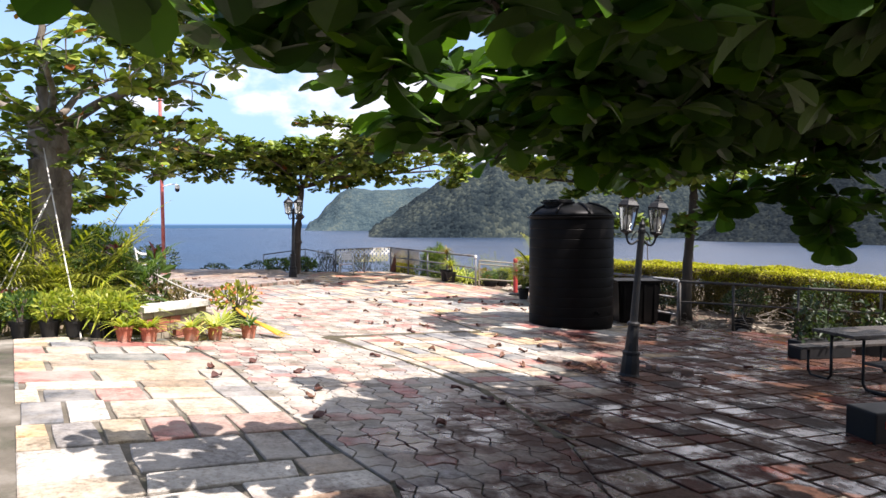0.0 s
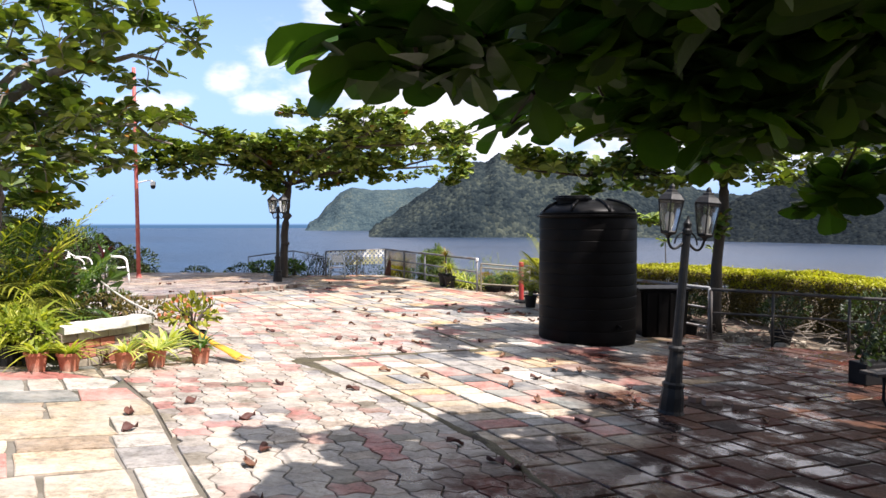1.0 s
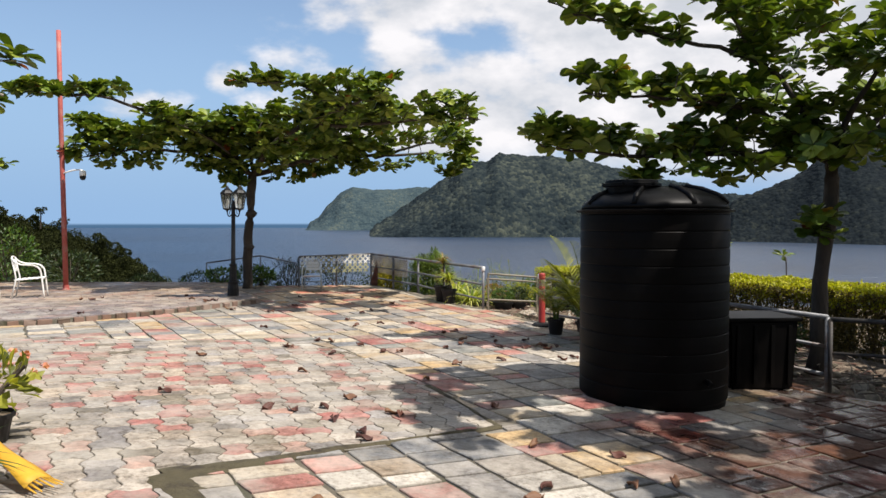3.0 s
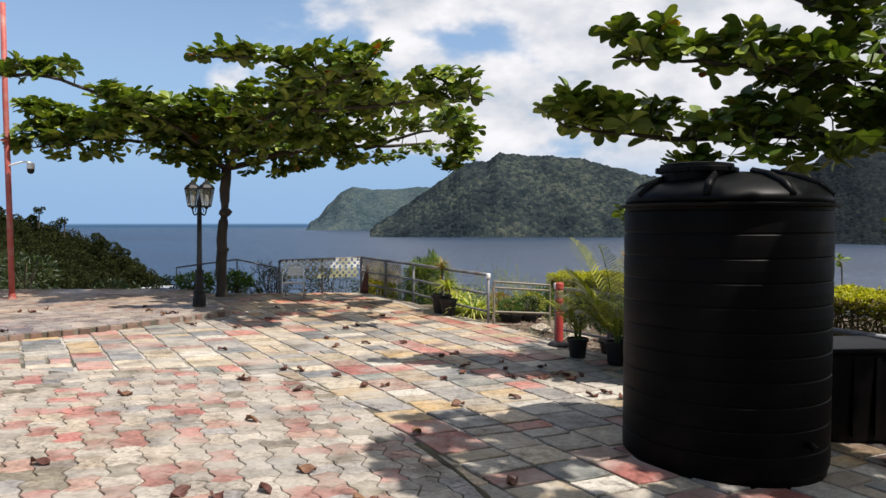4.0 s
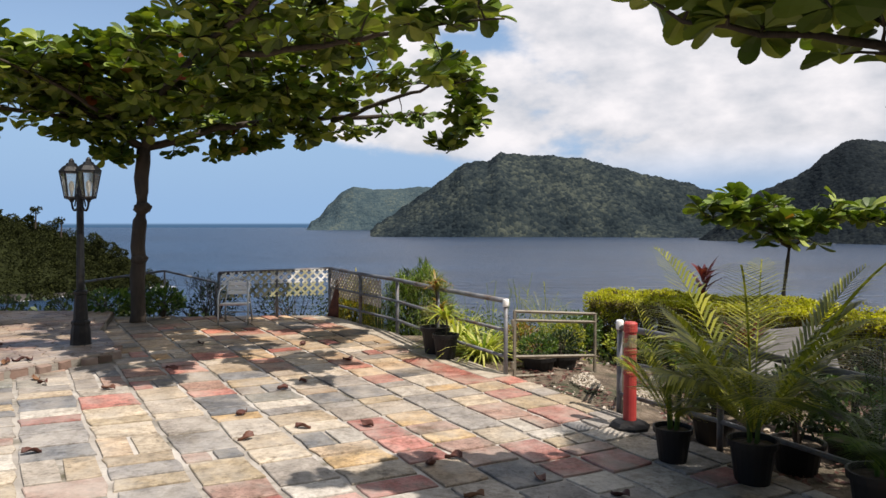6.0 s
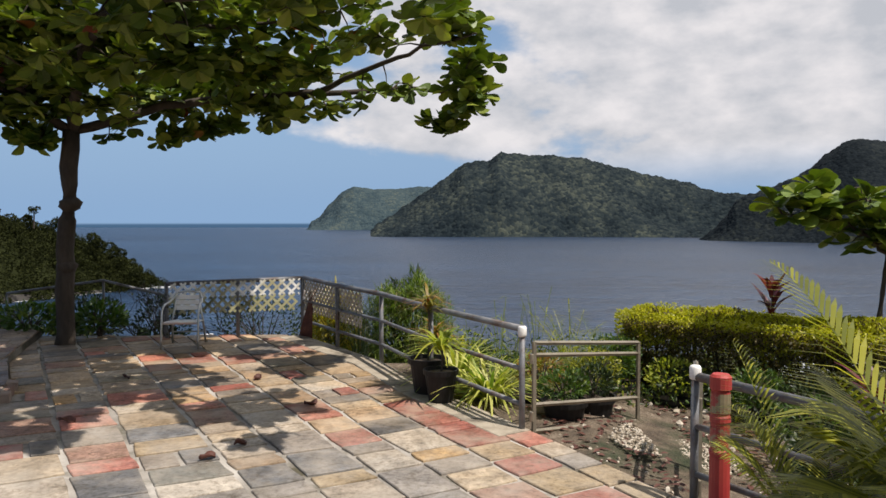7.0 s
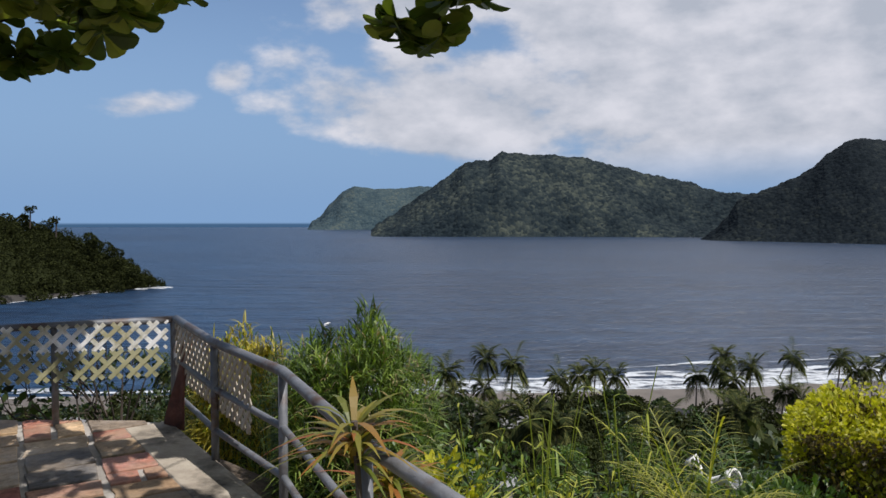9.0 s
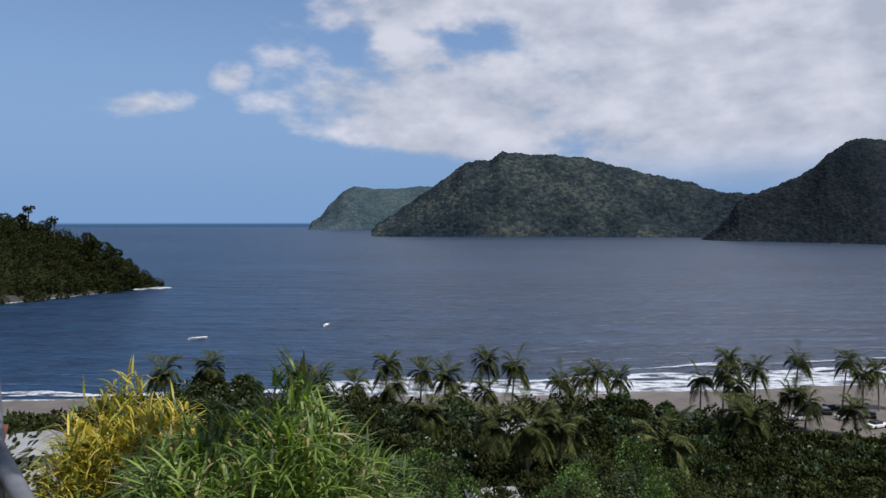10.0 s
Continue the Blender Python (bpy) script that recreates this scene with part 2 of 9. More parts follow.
def glass_material():
    m = bpy.data.materials.new("lantern_glass")
    m.use_nodes = True
    b = m.node_tree.nodes["Principled BSDF"]
    b.inputs["Transmission Weight"].default_value = 0.95
    b.inputs["Base Color"].default_value = (0.72, 0.72, 0.66, 1)
    b.inputs["Roughness"].default_value = 0.12
    return m


GREY, CREAM, BUFF, PINK, BLUE, OCHRE, WHITE_ST = (0.33, 0.325, 0.32), (0.59, 0.52, 0.41), (0.5, 0.4, 0.29), (0.49, 0.23, 0.2), (0.2, 0.215, 0.235), (0.52, 0.38, 0.21), (0.6, 0.58, 0.53)
M_SLAB = slab_material("riven_slab", [CREAM, GREY, WHITE_ST, BLUE, CREAM, PINK, (0.5, 0.42, 0.29), GREY, BUFF, WHITE_ST, (0.44, 0.37, 0.27), CREAM, GREY, (0.38, 0.26, 0.22), (0.45, 0.42, 0.38), (0.42, 0.17, 0.15), OCHRE, (0.27, 0.295, 0.285), (0.5, 0.46, 0.4), BLUE, PINK])
M_WAVY = slab_material("wavy_paver", [(0.5, 0.46, 0.4), (0.47, 0.41, 0.34), (0.46, 0.2, 0.18), (0.38, 0.36, 0.33), (0.5, 0.46, 0.41), (0.43, 0.4, 0.36), (0.42, 0.28, 0.235), (0.48, 0.44, 0.39), (0.24, 0.215, 0.17), (0.42, 0.38, 0.34), (0.44, 0.23, 0.2), (0.34, 0.33, 0.33)])
M_OLDPAVE = slab_material("grey_paver", [(0.34, 0.32, 0.32), (0.39, 0.36, 0.355), (0.28, 0.25, 0.265), (0.36, 0.34, 0.335), (0.24, 0.215, 0.23), (0.37, 0.29, 0.28)])
M_MORTAR = material("mortar", [(0.045, 0.037, 0.026), (0.12, 0.104, 0.078), (0.3, 0.275, 0.235)], 0.9, (0.8, 0.98), 0.8, 30, stain=(0.04, 0.045, 0.022), stain_scale=1.2)
M_CEMENT = material("pale_cement", [(0.16, 0.145, 0.12), (0.36, 0.33, 0.29), (0.52, 0.49, 0.44)], 1.3, (0.8, 0.98), 0.6, 30, stain=(0.09, 0.08, 0.05), stain_scale=1.5)
M_EARTH = material("earth", [(0.055, 0.04, 0.028), (0.14, 0.105, 0.072), (0.26, 0.205, 0.15)], 4, (0.85, 1), 1.0, 18, bump_dist=0.06, stain=(0.035, 0.045, 0.018), stain_scale=0.9)
M_PLASTIC = material("black_plastic", [(0.0013, 0.0012, 0.0013), (0.0024, 0.0022, 0.0022)], 3, (0.36, 0.52), 0.05, 8, spec=0.13, stain=(0.007, 0.005, 0.0045), stain_scale=1.3, stain_cut=(0.56, 0.8))
M_TANKBODY = material("dusty_black_plastic", [(0.0015, 0.0013, 0.0013), (0.003, 0.0026, 0.0024)], 3, (0.4, 0.58), 0.05, 8, spec=0.09, stain=(0.008, 0.0055, 0.0045), stain_scale=1.1, stain_cut=(0.54, 0.78))
M_POTBLACK = material("pot_plastic", [(0.005, 0.005, 0.006), (0.011, 0.0105, 0.01)], 6, (0.45, 0.7), 0.1, 20, spec=0.35)
M_TERRACOTTA = material("terracotta", [(0.30, 0.085, 0.045), (0.42, 0.14, 0.08), (0.47, 0.19, 0.12)], 5, (0.7, 0.9), 0.2, 30, stain=(0.5, 0.33, 0.25), stain_scale=3)
M_IRON = material("black_iron", [(0.004, 0.0045, 0.006), (0.010, 0.011, 0.012)], 8, (0.35, 0.6), 0.25, 40, spec=0.3, stain=(0.026, 0.022, 0.018), stain_scale=5)
M_GLASS = glass_material()
M_GALV = material("painted_pipe", [(0.11, 0.115, 0.122), (0.21, 0.215, 0.225)], 6, (0.4, 0.65), 0.2, 40, metal=0.2, stain=(0.10, 0.062, 0.042), stain_scale=4, stain_cut=(0.5, 0.64))
# dull brown pipe, darkened further for the shade it stands in
M_PIPESHADE = material("weathered_shaded_pipe", [(0.028, 0.026, 0.024), (0.065, 0.06, 0.055)], 6, (0.5, 0.75), 0.2, 40, metal=0.2, stain=(0.05, 0.032, 0.022), stain_scale=4)
M_GATE = material("bronze_tube", [(0.24, 0.21, 0.16), (0.36, 0.32, 0.25)], 7, (0.35, 0.55), 0.1, 40, metal=0.55, stain=(0.14, 0.11, 0.08), stain_scale=3)
M_STEEL = material("brushed_steel", [(0.5, 0.5, 0.48), (0.62, 0.62, 0.6)], 8, (0.25, 0.4), 0.05, 40, metal=0.9)
M_WHITEPL = material("white_plastic", [(0.76, 0.75, 0.72), (0.86, 0.85, 0.82)], 4, (0.5, 0.7), 0.05, 30, stain=(0.5, 0.47, 0.41), stain_scale=2.5)
M_REDPAINT = material("red_paint", [(0.34, 0.06, 0.05), (0.44, 0.12, 0.1)], 6, (0.5, 0.8), 0.2, 25, stain=(0.36, 0.24, 0.21), stain_scale=2.2)
M_ORANGE = material("red_plastic", [(0.36, 0.03, 0.03), (0.45, 0.06, 0.045)], 5, (0.5, 0.7), 0.1, 20, stain=(0.26, 0.075, 0.055), stain_scale=3)
M_REFLECT = material("reflective_band", [(0.2, 0.17, 0.1), (0.34, 0.27, 0.17)], 12, (0.3, 0.5), 0.1, 60, stain=(0.36, 0.05, 0.045), stain_scale=9, stain_cut=(0.5, 0.56))
M_BARK = material("bark", [(0.03, 0.024, 0.018), (0.075, 0.058, 0.044), (0.13, 0.105, 0.082)], 6, (0.85, 1), 0.9, 14, stretch=(1, 1, 0.35), bump_dist=0.03)
M_BARKPALE = material("bark_pale", [(0.07, 0.055, 0.042), (0.17, 0.14, 0.11), (0.3, 0.27, 0.23)], 5, (0.85, 1), 0.9, 12, stretch=(1, 1, 0.35), bump_dist=0.03)
M_BARKDARK = material("bark_dark", [(0.03, 0.024, 0.018), (0.075, 0.058, 0.044)], 7, (0.85, 1), 0.8, 16, stretch=(1, 1, 0.35), bump_dist=0.03)
M_LEAF = material("almond_leaf", [(0.042, 0.075, 0.012), (0.11, 0.168, 0.021), (0.27, 0.31, 0.048)], 3, (0.34, 0.52), 0.1, 12, island=0.75, translucent=0.16, spec=0.35)
# the almond leaf again, its green darkened for the shaded overhead crown
M_LEAFSHADE = material("almond_leaf_shaded", [(0.022, 0.055, 0.008), (0.042, 0.098, 0.012), (0.085, 0.16, 0.02)], 3, (0.3, 0.5), 0.15, 30, island=0.7, translucent=0.45, spec=0.3)
M_LEAFRED = material("old_leaf", [(0.16, 0.03, 0.012), (0.24, 0.08, 0.02), (0.3, 0.18, 0.03)], 3, (0.4, 0.6), 0.1, 12, island=0.8, translucent=0.35)
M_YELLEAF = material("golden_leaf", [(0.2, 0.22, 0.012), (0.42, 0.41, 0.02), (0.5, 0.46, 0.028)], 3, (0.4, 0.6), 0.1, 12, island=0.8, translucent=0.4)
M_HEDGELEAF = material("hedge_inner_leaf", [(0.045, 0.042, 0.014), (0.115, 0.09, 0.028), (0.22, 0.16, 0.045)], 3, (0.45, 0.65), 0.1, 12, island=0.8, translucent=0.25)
M_GREENLEAF = material("green_leaf", [(0.03, 0.065, 0.012), (0.06, 0.12, 0.022), (0.12, 0.17, 0.03)], 3, (0.35, 0.55), 0.1, 12, island=0.8, translucent=0.35)
M_LIMELEAF = material("lime_leaf", [(0.16, 0.22, 0.025), (0.28, 0.32, 0.04), (0.4, 0.4, 0.06)], 3, (0.35, 0.55), 0.1, 12, island=0.8, translucent=0.4)
M_STRIPLEAF = material("variegated_leaf", [(0.12, 0.2, 0.03), (0.4, 0.42, 0.09), (0.6, 0.58, 0.2)], 3, (0.35, 0.55), 0.1, 12, island=0.85, translucent=0.35)
M_STRIPSINGLE = material("variegated_single_leaf", [(0.12, 0.2, 0.03), (0.4, 0.42, 0.09), (0.6, 0.58, 0.2)], 3, (0.35, 0.55), 0.1, 12, spread=0.85, translucent=0.35)
M_CROTONRED = material("red_croton_leaf", [(0.26, 0.03, 0.025), (0.2, 0.13, 0.045), (0.5, 0.36, 0.16)], 3, (0.35, 0.55), 0.1, 12, island=0.9, translucent=0.3)
M_CROTON = material("croton_leaf", [(0.10, 0.09, 0.016), (0.34, 0.28, 0.035), (0.5, 0.42, 0.06)], 3, (0.35, 0.55), 0.1, 12, island=0.85, translucent=0.3)
M_BAMBOO = material("bamboo_grass", [(0.035, 0.065, 0.011), (0.10, 0.165, 0.025), (0.26, 0.34, 0.07)], 3, (0.4, 0.6), 0.1, 12, island=0.85, translucent=0.35)
M_BAMBOOGOLD = material("yellow_bamboo_grass", [(0.16, 0.13, 0.02), (0.42, 0.36, 0.04), (0.62, 0.5, 0.07)], 3, (0.4, 0.6), 0.1, 12, island=0.85, translucent=0.35)
M_DRYBLADE = material("dry_grass_blade", [(0.13, 0.09, 0.035), (0.26, 0.2, 0.08), (0.42, 0.36, 0.2)], 3, (0.5, 0.7), 0.1, 12, island=0.8, translucent=0.2)
M_OLIVELEAF = material("olive_leaf", [(0.075, 0.095, 0.014), (0.2, 0.215, 0.027), (0.42, 0.4, 0.055)], 3, (0.35, 0.55), 0.1, 12, island=0.8, translucent=0.4)
M_PURPLE = material("purple_leaf", [(0.04, 0.008, 0.014), (0.11, 0.02, 0.03), (0.2, 0.035, 0.05)], 3, (0.35, 0.55), 0.1, 12, island=0.8, translucent=0.3)
M_BROMELIAD = material("bromeliad_leaf", [(0.09, 0.13, 0.02), (0.24, 0.2, 0.035), (0.3, 0.1, 0.03)], 3, (0.35, 0.55), 0.1, 12, island=0.85, translucent=0.35)
M_DARKLEAF = material("undergrowth_leaf", [(0.012, 0.024, 0.008), (0.028, 0.05, 0.014), (0.06, 0.085, 0.022)], 3, (0.4, 0.6), 0.1, 12, island=0.8, translucent=0.25)
M_FLOWER = material("coral_flower", [(0.6, 0.22, 0.13), (0.68, 0.38, 0.26)], 3, (0.5, 0.7), 0.05, 12, island=0.8, translucent=0.3)
M_DRYLEAF = material("dry_leaf", [(0.045, 0.014, 0.011), (0.10, 0.034, 0.022), (0.22, 0.12, 0.05)], 6, (0.5, 0.8), 0.3, 25, spread=0.6)
# distance haze is mixed into the hill greens, paler and bluer farther off
M_HAZEDWOOD = forest_material("hazed_hill_forest", [(0.004, 0.008, 0.011), (0.0115, 0.0185, 0.0225), (0.0245, 0.033, 0.033), (0.06, 0.069, 0.055)], 9.0)
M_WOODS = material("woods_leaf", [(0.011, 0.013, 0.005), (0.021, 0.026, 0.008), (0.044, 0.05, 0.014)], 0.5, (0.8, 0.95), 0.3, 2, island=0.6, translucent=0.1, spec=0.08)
# the far headland's green carries the most haze
M_HAZEDHEAD = forest_material("hazed_headland_forest", [(0.018, 0.034, 0.044), (0.034, 0.054, 0.063), (0.048, 0.07, 0.074), (0.08, 0.098, 0.086)], 12.0)
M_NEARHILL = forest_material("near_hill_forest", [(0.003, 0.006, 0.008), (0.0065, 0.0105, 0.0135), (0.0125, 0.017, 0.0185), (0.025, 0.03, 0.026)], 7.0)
M_WOODMID = material("woods_leaf_olive", [(0.018, 0.027, 0.008), (0.036, 0.048, 0.013), (0.075, 0.085, 0.022)], 0.5, (0.75, 0.9), 0.3, 2, island=0.6, translucent=0.15, spec=0.2)
M_ROCK = material("shore_rock", [(0.02, 0.019, 0.017), (0.05, 0.045, 0.04)], 0.2, (0.8, 1), 0.6, 1)
M_SAND = material("sand", [(0.085, 0.072, 0.06), (0.14, 0.12, 0.1)], 0.15, (0.6, 1), 0.3, 2, stain=(0.15, 0.13, 0.105), stain_scale=0.03)
M_RUST = material("rust", [(0.05, 0.017, 0.012), (0.11, 0.036, 0.022), (0.17, 0.075, 0.045)], 7, (0.75, 0.95), 0.4, 30, stain=(0.03, 0.017, 0.014), stain_scale=5)
M_RUBBLE = material("rubble", [(0.16, 0.125, 0.085), (0.4, 0.34, 0.26), (0.58, 0.52, 0.43)], 3, (0.85, 1), 0.4, 30, island=0.8)
M_BRICK = material("old_brick", [(0.12, 0.085, 0.065), (0.2, 0.125, 0.095), (0.3, 0.24, 0.2)], 5, (0.8, 1), 0.5, 25, spread=0.7, stain=(0.12, 0.1, 0.08), stain_scale=4)
M_BRICKRED = material("red_brick", [(0.25, 0.075, 0.045), (0.36, 0.12, 0.075), (0.4, 0.2, 0.14)], 5, (0.8, 1), 0.5, 25, spread=0.7, stain=(0.14, 0.1, 0.08), stain_scale=4)
M_CONCRETE = material("pale_concrete", [(0.42, 0.4, 0.36), (0.56, 0.54, 0.49), (0.62, 0.6, 0.56)], 4, (0.75, 0.95), 0.35, 25, stain=(0.2, 0.19, 0.16), stain_scale=1.6)
M_KERB = material("weathered_kerb", [(0.24, 0.2, 0.15), (0.36, 0.31, 0.24), (0.42, 0.37, 0.29)], 5, (0.8, 0.98), 0.5, 25, stain=(0.08, 0.068, 0.05), stain_scale=1.8)
M_LATTICE = material("white_lattice", [(0.8, 0.79, 0.76), (0.88, 0.87, 0.84)], 4, (0.5, 0.7), 0.05, 30, stain=(0.36, 0.33, 0.19), stain_scale=2.2, stain_cut=(0.44, 0.6))
M_LATTICEALGA = material("algae_lattice", [(0.26, 0.25, 0.12), (0.42, 0.4, 0.24)], 4, (0.6, 0.8), 0.1, 30, stain=(0.12, 0.12, 0.05), stain_scale=3)
M_LATTICEOLD = material("aged_lattice", [(0.36, 0.31, 0.23), (0.5, 0.45, 0.36)], 4, (0.6, 0.8), 0.1, 30, stain=(0.2, 0.15, 0.1), stain_scale=3)
M_WOODDARK = material("dark_timber", [(0.02, 0.016, 0.013), (0.05, 0.04, 0.032)], 5, (0.45, 0.75), 0.4, 20, stretch=(1, 6, 1))
M_SHEET = material("weathered_board", [(0.09, 0.085, 0.08), (0.17, 0.16, 0.15)], 3, (0.6, 0.85), 0.2, 20, stretch=(1, 5, 1), stain=(0.34, 0.33, 0.3), stain_scale=2.5)
M_YELLOWSPATHE = material("yellow_frond", [(0.55, 0.27, 0.02), (0.68, 0.42, 0.04)], 5, (0.5, 0.7), 0.2, 20, translucent=0.2)
def foam_material():
    """Broken white foam: holes of clear water between the lines."""
    m = material("surf_foam", [(0.36, 0.39, 0.41), (0.62, 0.64, 0.65)], 0.5, (0.7, 0.9), 0.4, 1.5)
    nt = m.node_tree
    N, L = nt.nodes.new, nt.links.new
    co, mp, n, cut = N("ShaderNodeNewGeometry"), N("ShaderNodeMapping"), N("ShaderNodeTexNoise"), N("ShaderNodeMapRange")
    mp.inputs["Scale"].default_value = (0.22, 0.6, 1)
    L(co.outputs["Position"], mp.inputs[0])
    L(mp.outputs[0], n.inputs["Vector"])
    n.inputs["Scale"].default_value, n.inputs["Detail"].default_value, n.inputs["Roughness"].default_value = 0.5, 9, 0.72
    cut.inputs["From Min"].default_value, cut.inputs["From Max"].default_value = 0.42, 0.54
    L(n.outputs[0], cut.inputs["Value"])
    tr, ms = N("ShaderNodeBsdfTransparent"), N("ShaderNodeMixShader")
    L(cut.outputs[0], ms.inputs[0])
    L(tr.outputs[0], ms.inputs[1])
    L(nt.nodes["Principled BSDF"].outputs[0], ms.inputs[2])
    L(ms.outputs[0], nt.nodes["Material Output"].inputs[0])
    return m


M_FOAM = foam_material()
M_WINDOW = material("dark_window", [(0.02, 0.025, 0.03), (0.035, 0.04, 0.045)], 1, (0.1, 0.2), 0)
M_ROOF = material("sheet_roof", [(0.15, 0.15, 0.15), (0.27, 0.27, 0.265)], 0.8, (0.5, 0.7), 0.2, 4)


def sea_material():
    m = bpy.data.materials.new("sea_water")
    m.use_nodes = True
    nt = m.node_tree
    N, L = nt.nodes.new, nt.links.new
    bsdf = nt.nodes["Principled BSDF"]
    geo, mp = N("ShaderNodeNewGeometry"), N("ShaderNodeMapping")
    mp.inputs["Rotation"].default_value = (0, 0, radians(-12))
    mp.inputs["Scale"].default_value = (0.28, 1.0, 1.0)
    L(geo.outputs["Position"], mp.inputs[0])
    waves = []
    for s, d in ((0.4, 4), (0.08, 5), (0.008, 3)):
        n = N("ShaderNodeTexNoise")
        n.inputs["Scale"].default_value, n.inputs["Detail"].default_value, n.inputs["Roughness"].default_value = s, d, 0.6
        L(mp.outputs[0], n.inputs["Vector"])
        waves.append(n.outputs[0])
    add = N("ShaderNodeMath")
    add.operation = "MULTIPLY_ADD"
    L(waves[1], add.inputs[0])
    add.inputs[1].default_value = 3.0
    L(waves[0], add.inputs[2])
    b = N("ShaderNodeBump")
    b.inputs["Strength"].default_value, b.inputs["Distance"].default_value = 1.0, 2.2
    L(add.outputs[0], b.inputs["Height"])
    L(b.outputs[0], bsdf.inputs["Normal"])
    # wave streaks painted into the colour, where bumped reflections stay too even
    ramp = N("ShaderNodeValToRGB")
    ramp.color_ramp.elements[0].position, ramp.color_ramp.elements[0].color = 0.41, (0.003, 0.0105, 0.028, 1)
    ramp.color_ramp.elements[1].position, ramp.color_ramp.elements[1].color = 0.60, (0.017, 0.048, 0.102, 1)
    mixv = N("ShaderNodeMath")
    mixv.operation = "MULTIPLY_ADD"
    L(waves[1], mixv.inputs[0])
    mixv.inputs[1].default_value = 0.26
    half = N("ShaderNodeMath")
    half.operation = "MULTIPLY"
    L(waves[2], half.inputs[0])
    half.inputs[1].default_value = 0.22
    chop = N("ShaderNodeMath")
    chop.operation = "MULTIPLY_ADD"
    chop.inputs[1].default_value = 0.52
    L(waves[0], chop.inputs[0])
    L(half.outputs[0], chop.inputs[2])
    L(chop.outputs[0], mixv.inputs[2])
    L(mixv.outputs[0], ramp.inputs[0])
    L(ramp.outputs[0], bsdf.inputs["Base Color"])
    bsdf.inputs["Roughness"].default_value = 0.34
    bsdf.inputs["Specular IOR Level"].default_value = 0.46
    return m


M_SEA = sea_material()


# ---------------------------------------------------------------- building helpers
def link_mesh(name, bm, mats, smooth=False):
    me = bpy.data.meshes.new(name)
    bm.to_mesh(me)
    bm.free()
    for m in (mats if isinstance(mats, (list, tuple)) else [mats]):
        me.materials.append(m)
    if smooth:
        me.shade_smooth()
    return new(name, me)


def part(name, bm, mat, parent, label="", smooth=False):
    ob = link_mesh(name, bm, mat, smooth)
    ob.parent = parent
    if label:
        tagged(ob, label)
    return ob


def thing(name, label, category, m, group=""):
    ob = new(name)
    ob.empty_display_size = 0.1
    ob.matrix_world = m
    return tagged(ob, label, category, group)


def box(bm, centre, size, m=None, bevel=0.0):
    r = bmesh.ops.create_cube(bm, size=1.0, matrix=(m or Matrix()) @ Matrix.LocRotScale(centre, None, size))
    if bevel:
        edges = list({e for v in r["verts"] for e in v.link_edges})
        bmesh.ops.bevel(bm, geom=edges, offset=bevel, segments=2, affect="EDGES", profile=0.6)
    return bm


def lathe(bm, rings, n=20, centre=(0, 0, 0), caps=True, squash=None):
    """Turned body from (radius, height) rings."""
    prev = None
    for r, z in rings:
        ring = []
        for k in range(n):
            a = 2 * math.pi * k / n
            rr = r * (squash(a, z) if squash else 1)
            ring.append(bm.verts.new((centre[0] + rr * math.cos(a), centre[1] + rr * math.sin(a), centre[2] + z)))
        if prev:
            for k in range(n):
                bm.faces.new((prev[k], prev[(k + 1) % n], ring[(k + 1) % n], ring[k]))
        elif caps:
            bm.faces.new(list(reversed(ring)))
        prev = ring
    if caps:
        bm.faces.new(prev)
    return bm


def tube(bm, pts, radii, n=8, caps=True):
    """A round tube along points; radii a number or one per point."""
    pts = [Vector(p) for p in pts]
    if isinstance(radii, (int, float)):
        radii = [radii] * len(pts)
    up, prev = Vector((0.13, 0.31, 0.94)), None
    for k, p in enumerate(pts):
        d = (pts[min(k + 1, len(pts) - 1)] - pts[max(k - 1, 0)]).normalized()
        s = d.cross(up if abs(d.dot(up)) < 0.95 else Vector((1, 0, 0))).normalized()
        t = d.cross(s)
        ring = [bm.verts.new(p + radii[k] * (math.cos(2 * math.pi * j / n) * s + math.sin(2 * math.pi * j / n) * t)) for j in range(n)]
        if prev:
            for j in range(n):
                bm.faces.new((prev[j], ring[j], ring[(j + 1) % n], prev[(j + 1) % n]))
        elif caps and n > 2:
            bm.faces.new(ring)
        prev = ring
    if caps:
        bm.faces.new(list(reversed(prev)))
    return bm


def curve_pts(a, b, c, n=6):
    a, b, c = Vector(a), Vector(b), Vector(c)
    return [(1 - t) ** 2 * a + 2 * t * (1 - t) * b + t * t * c for t in (k / n for k in range(n + 1))]


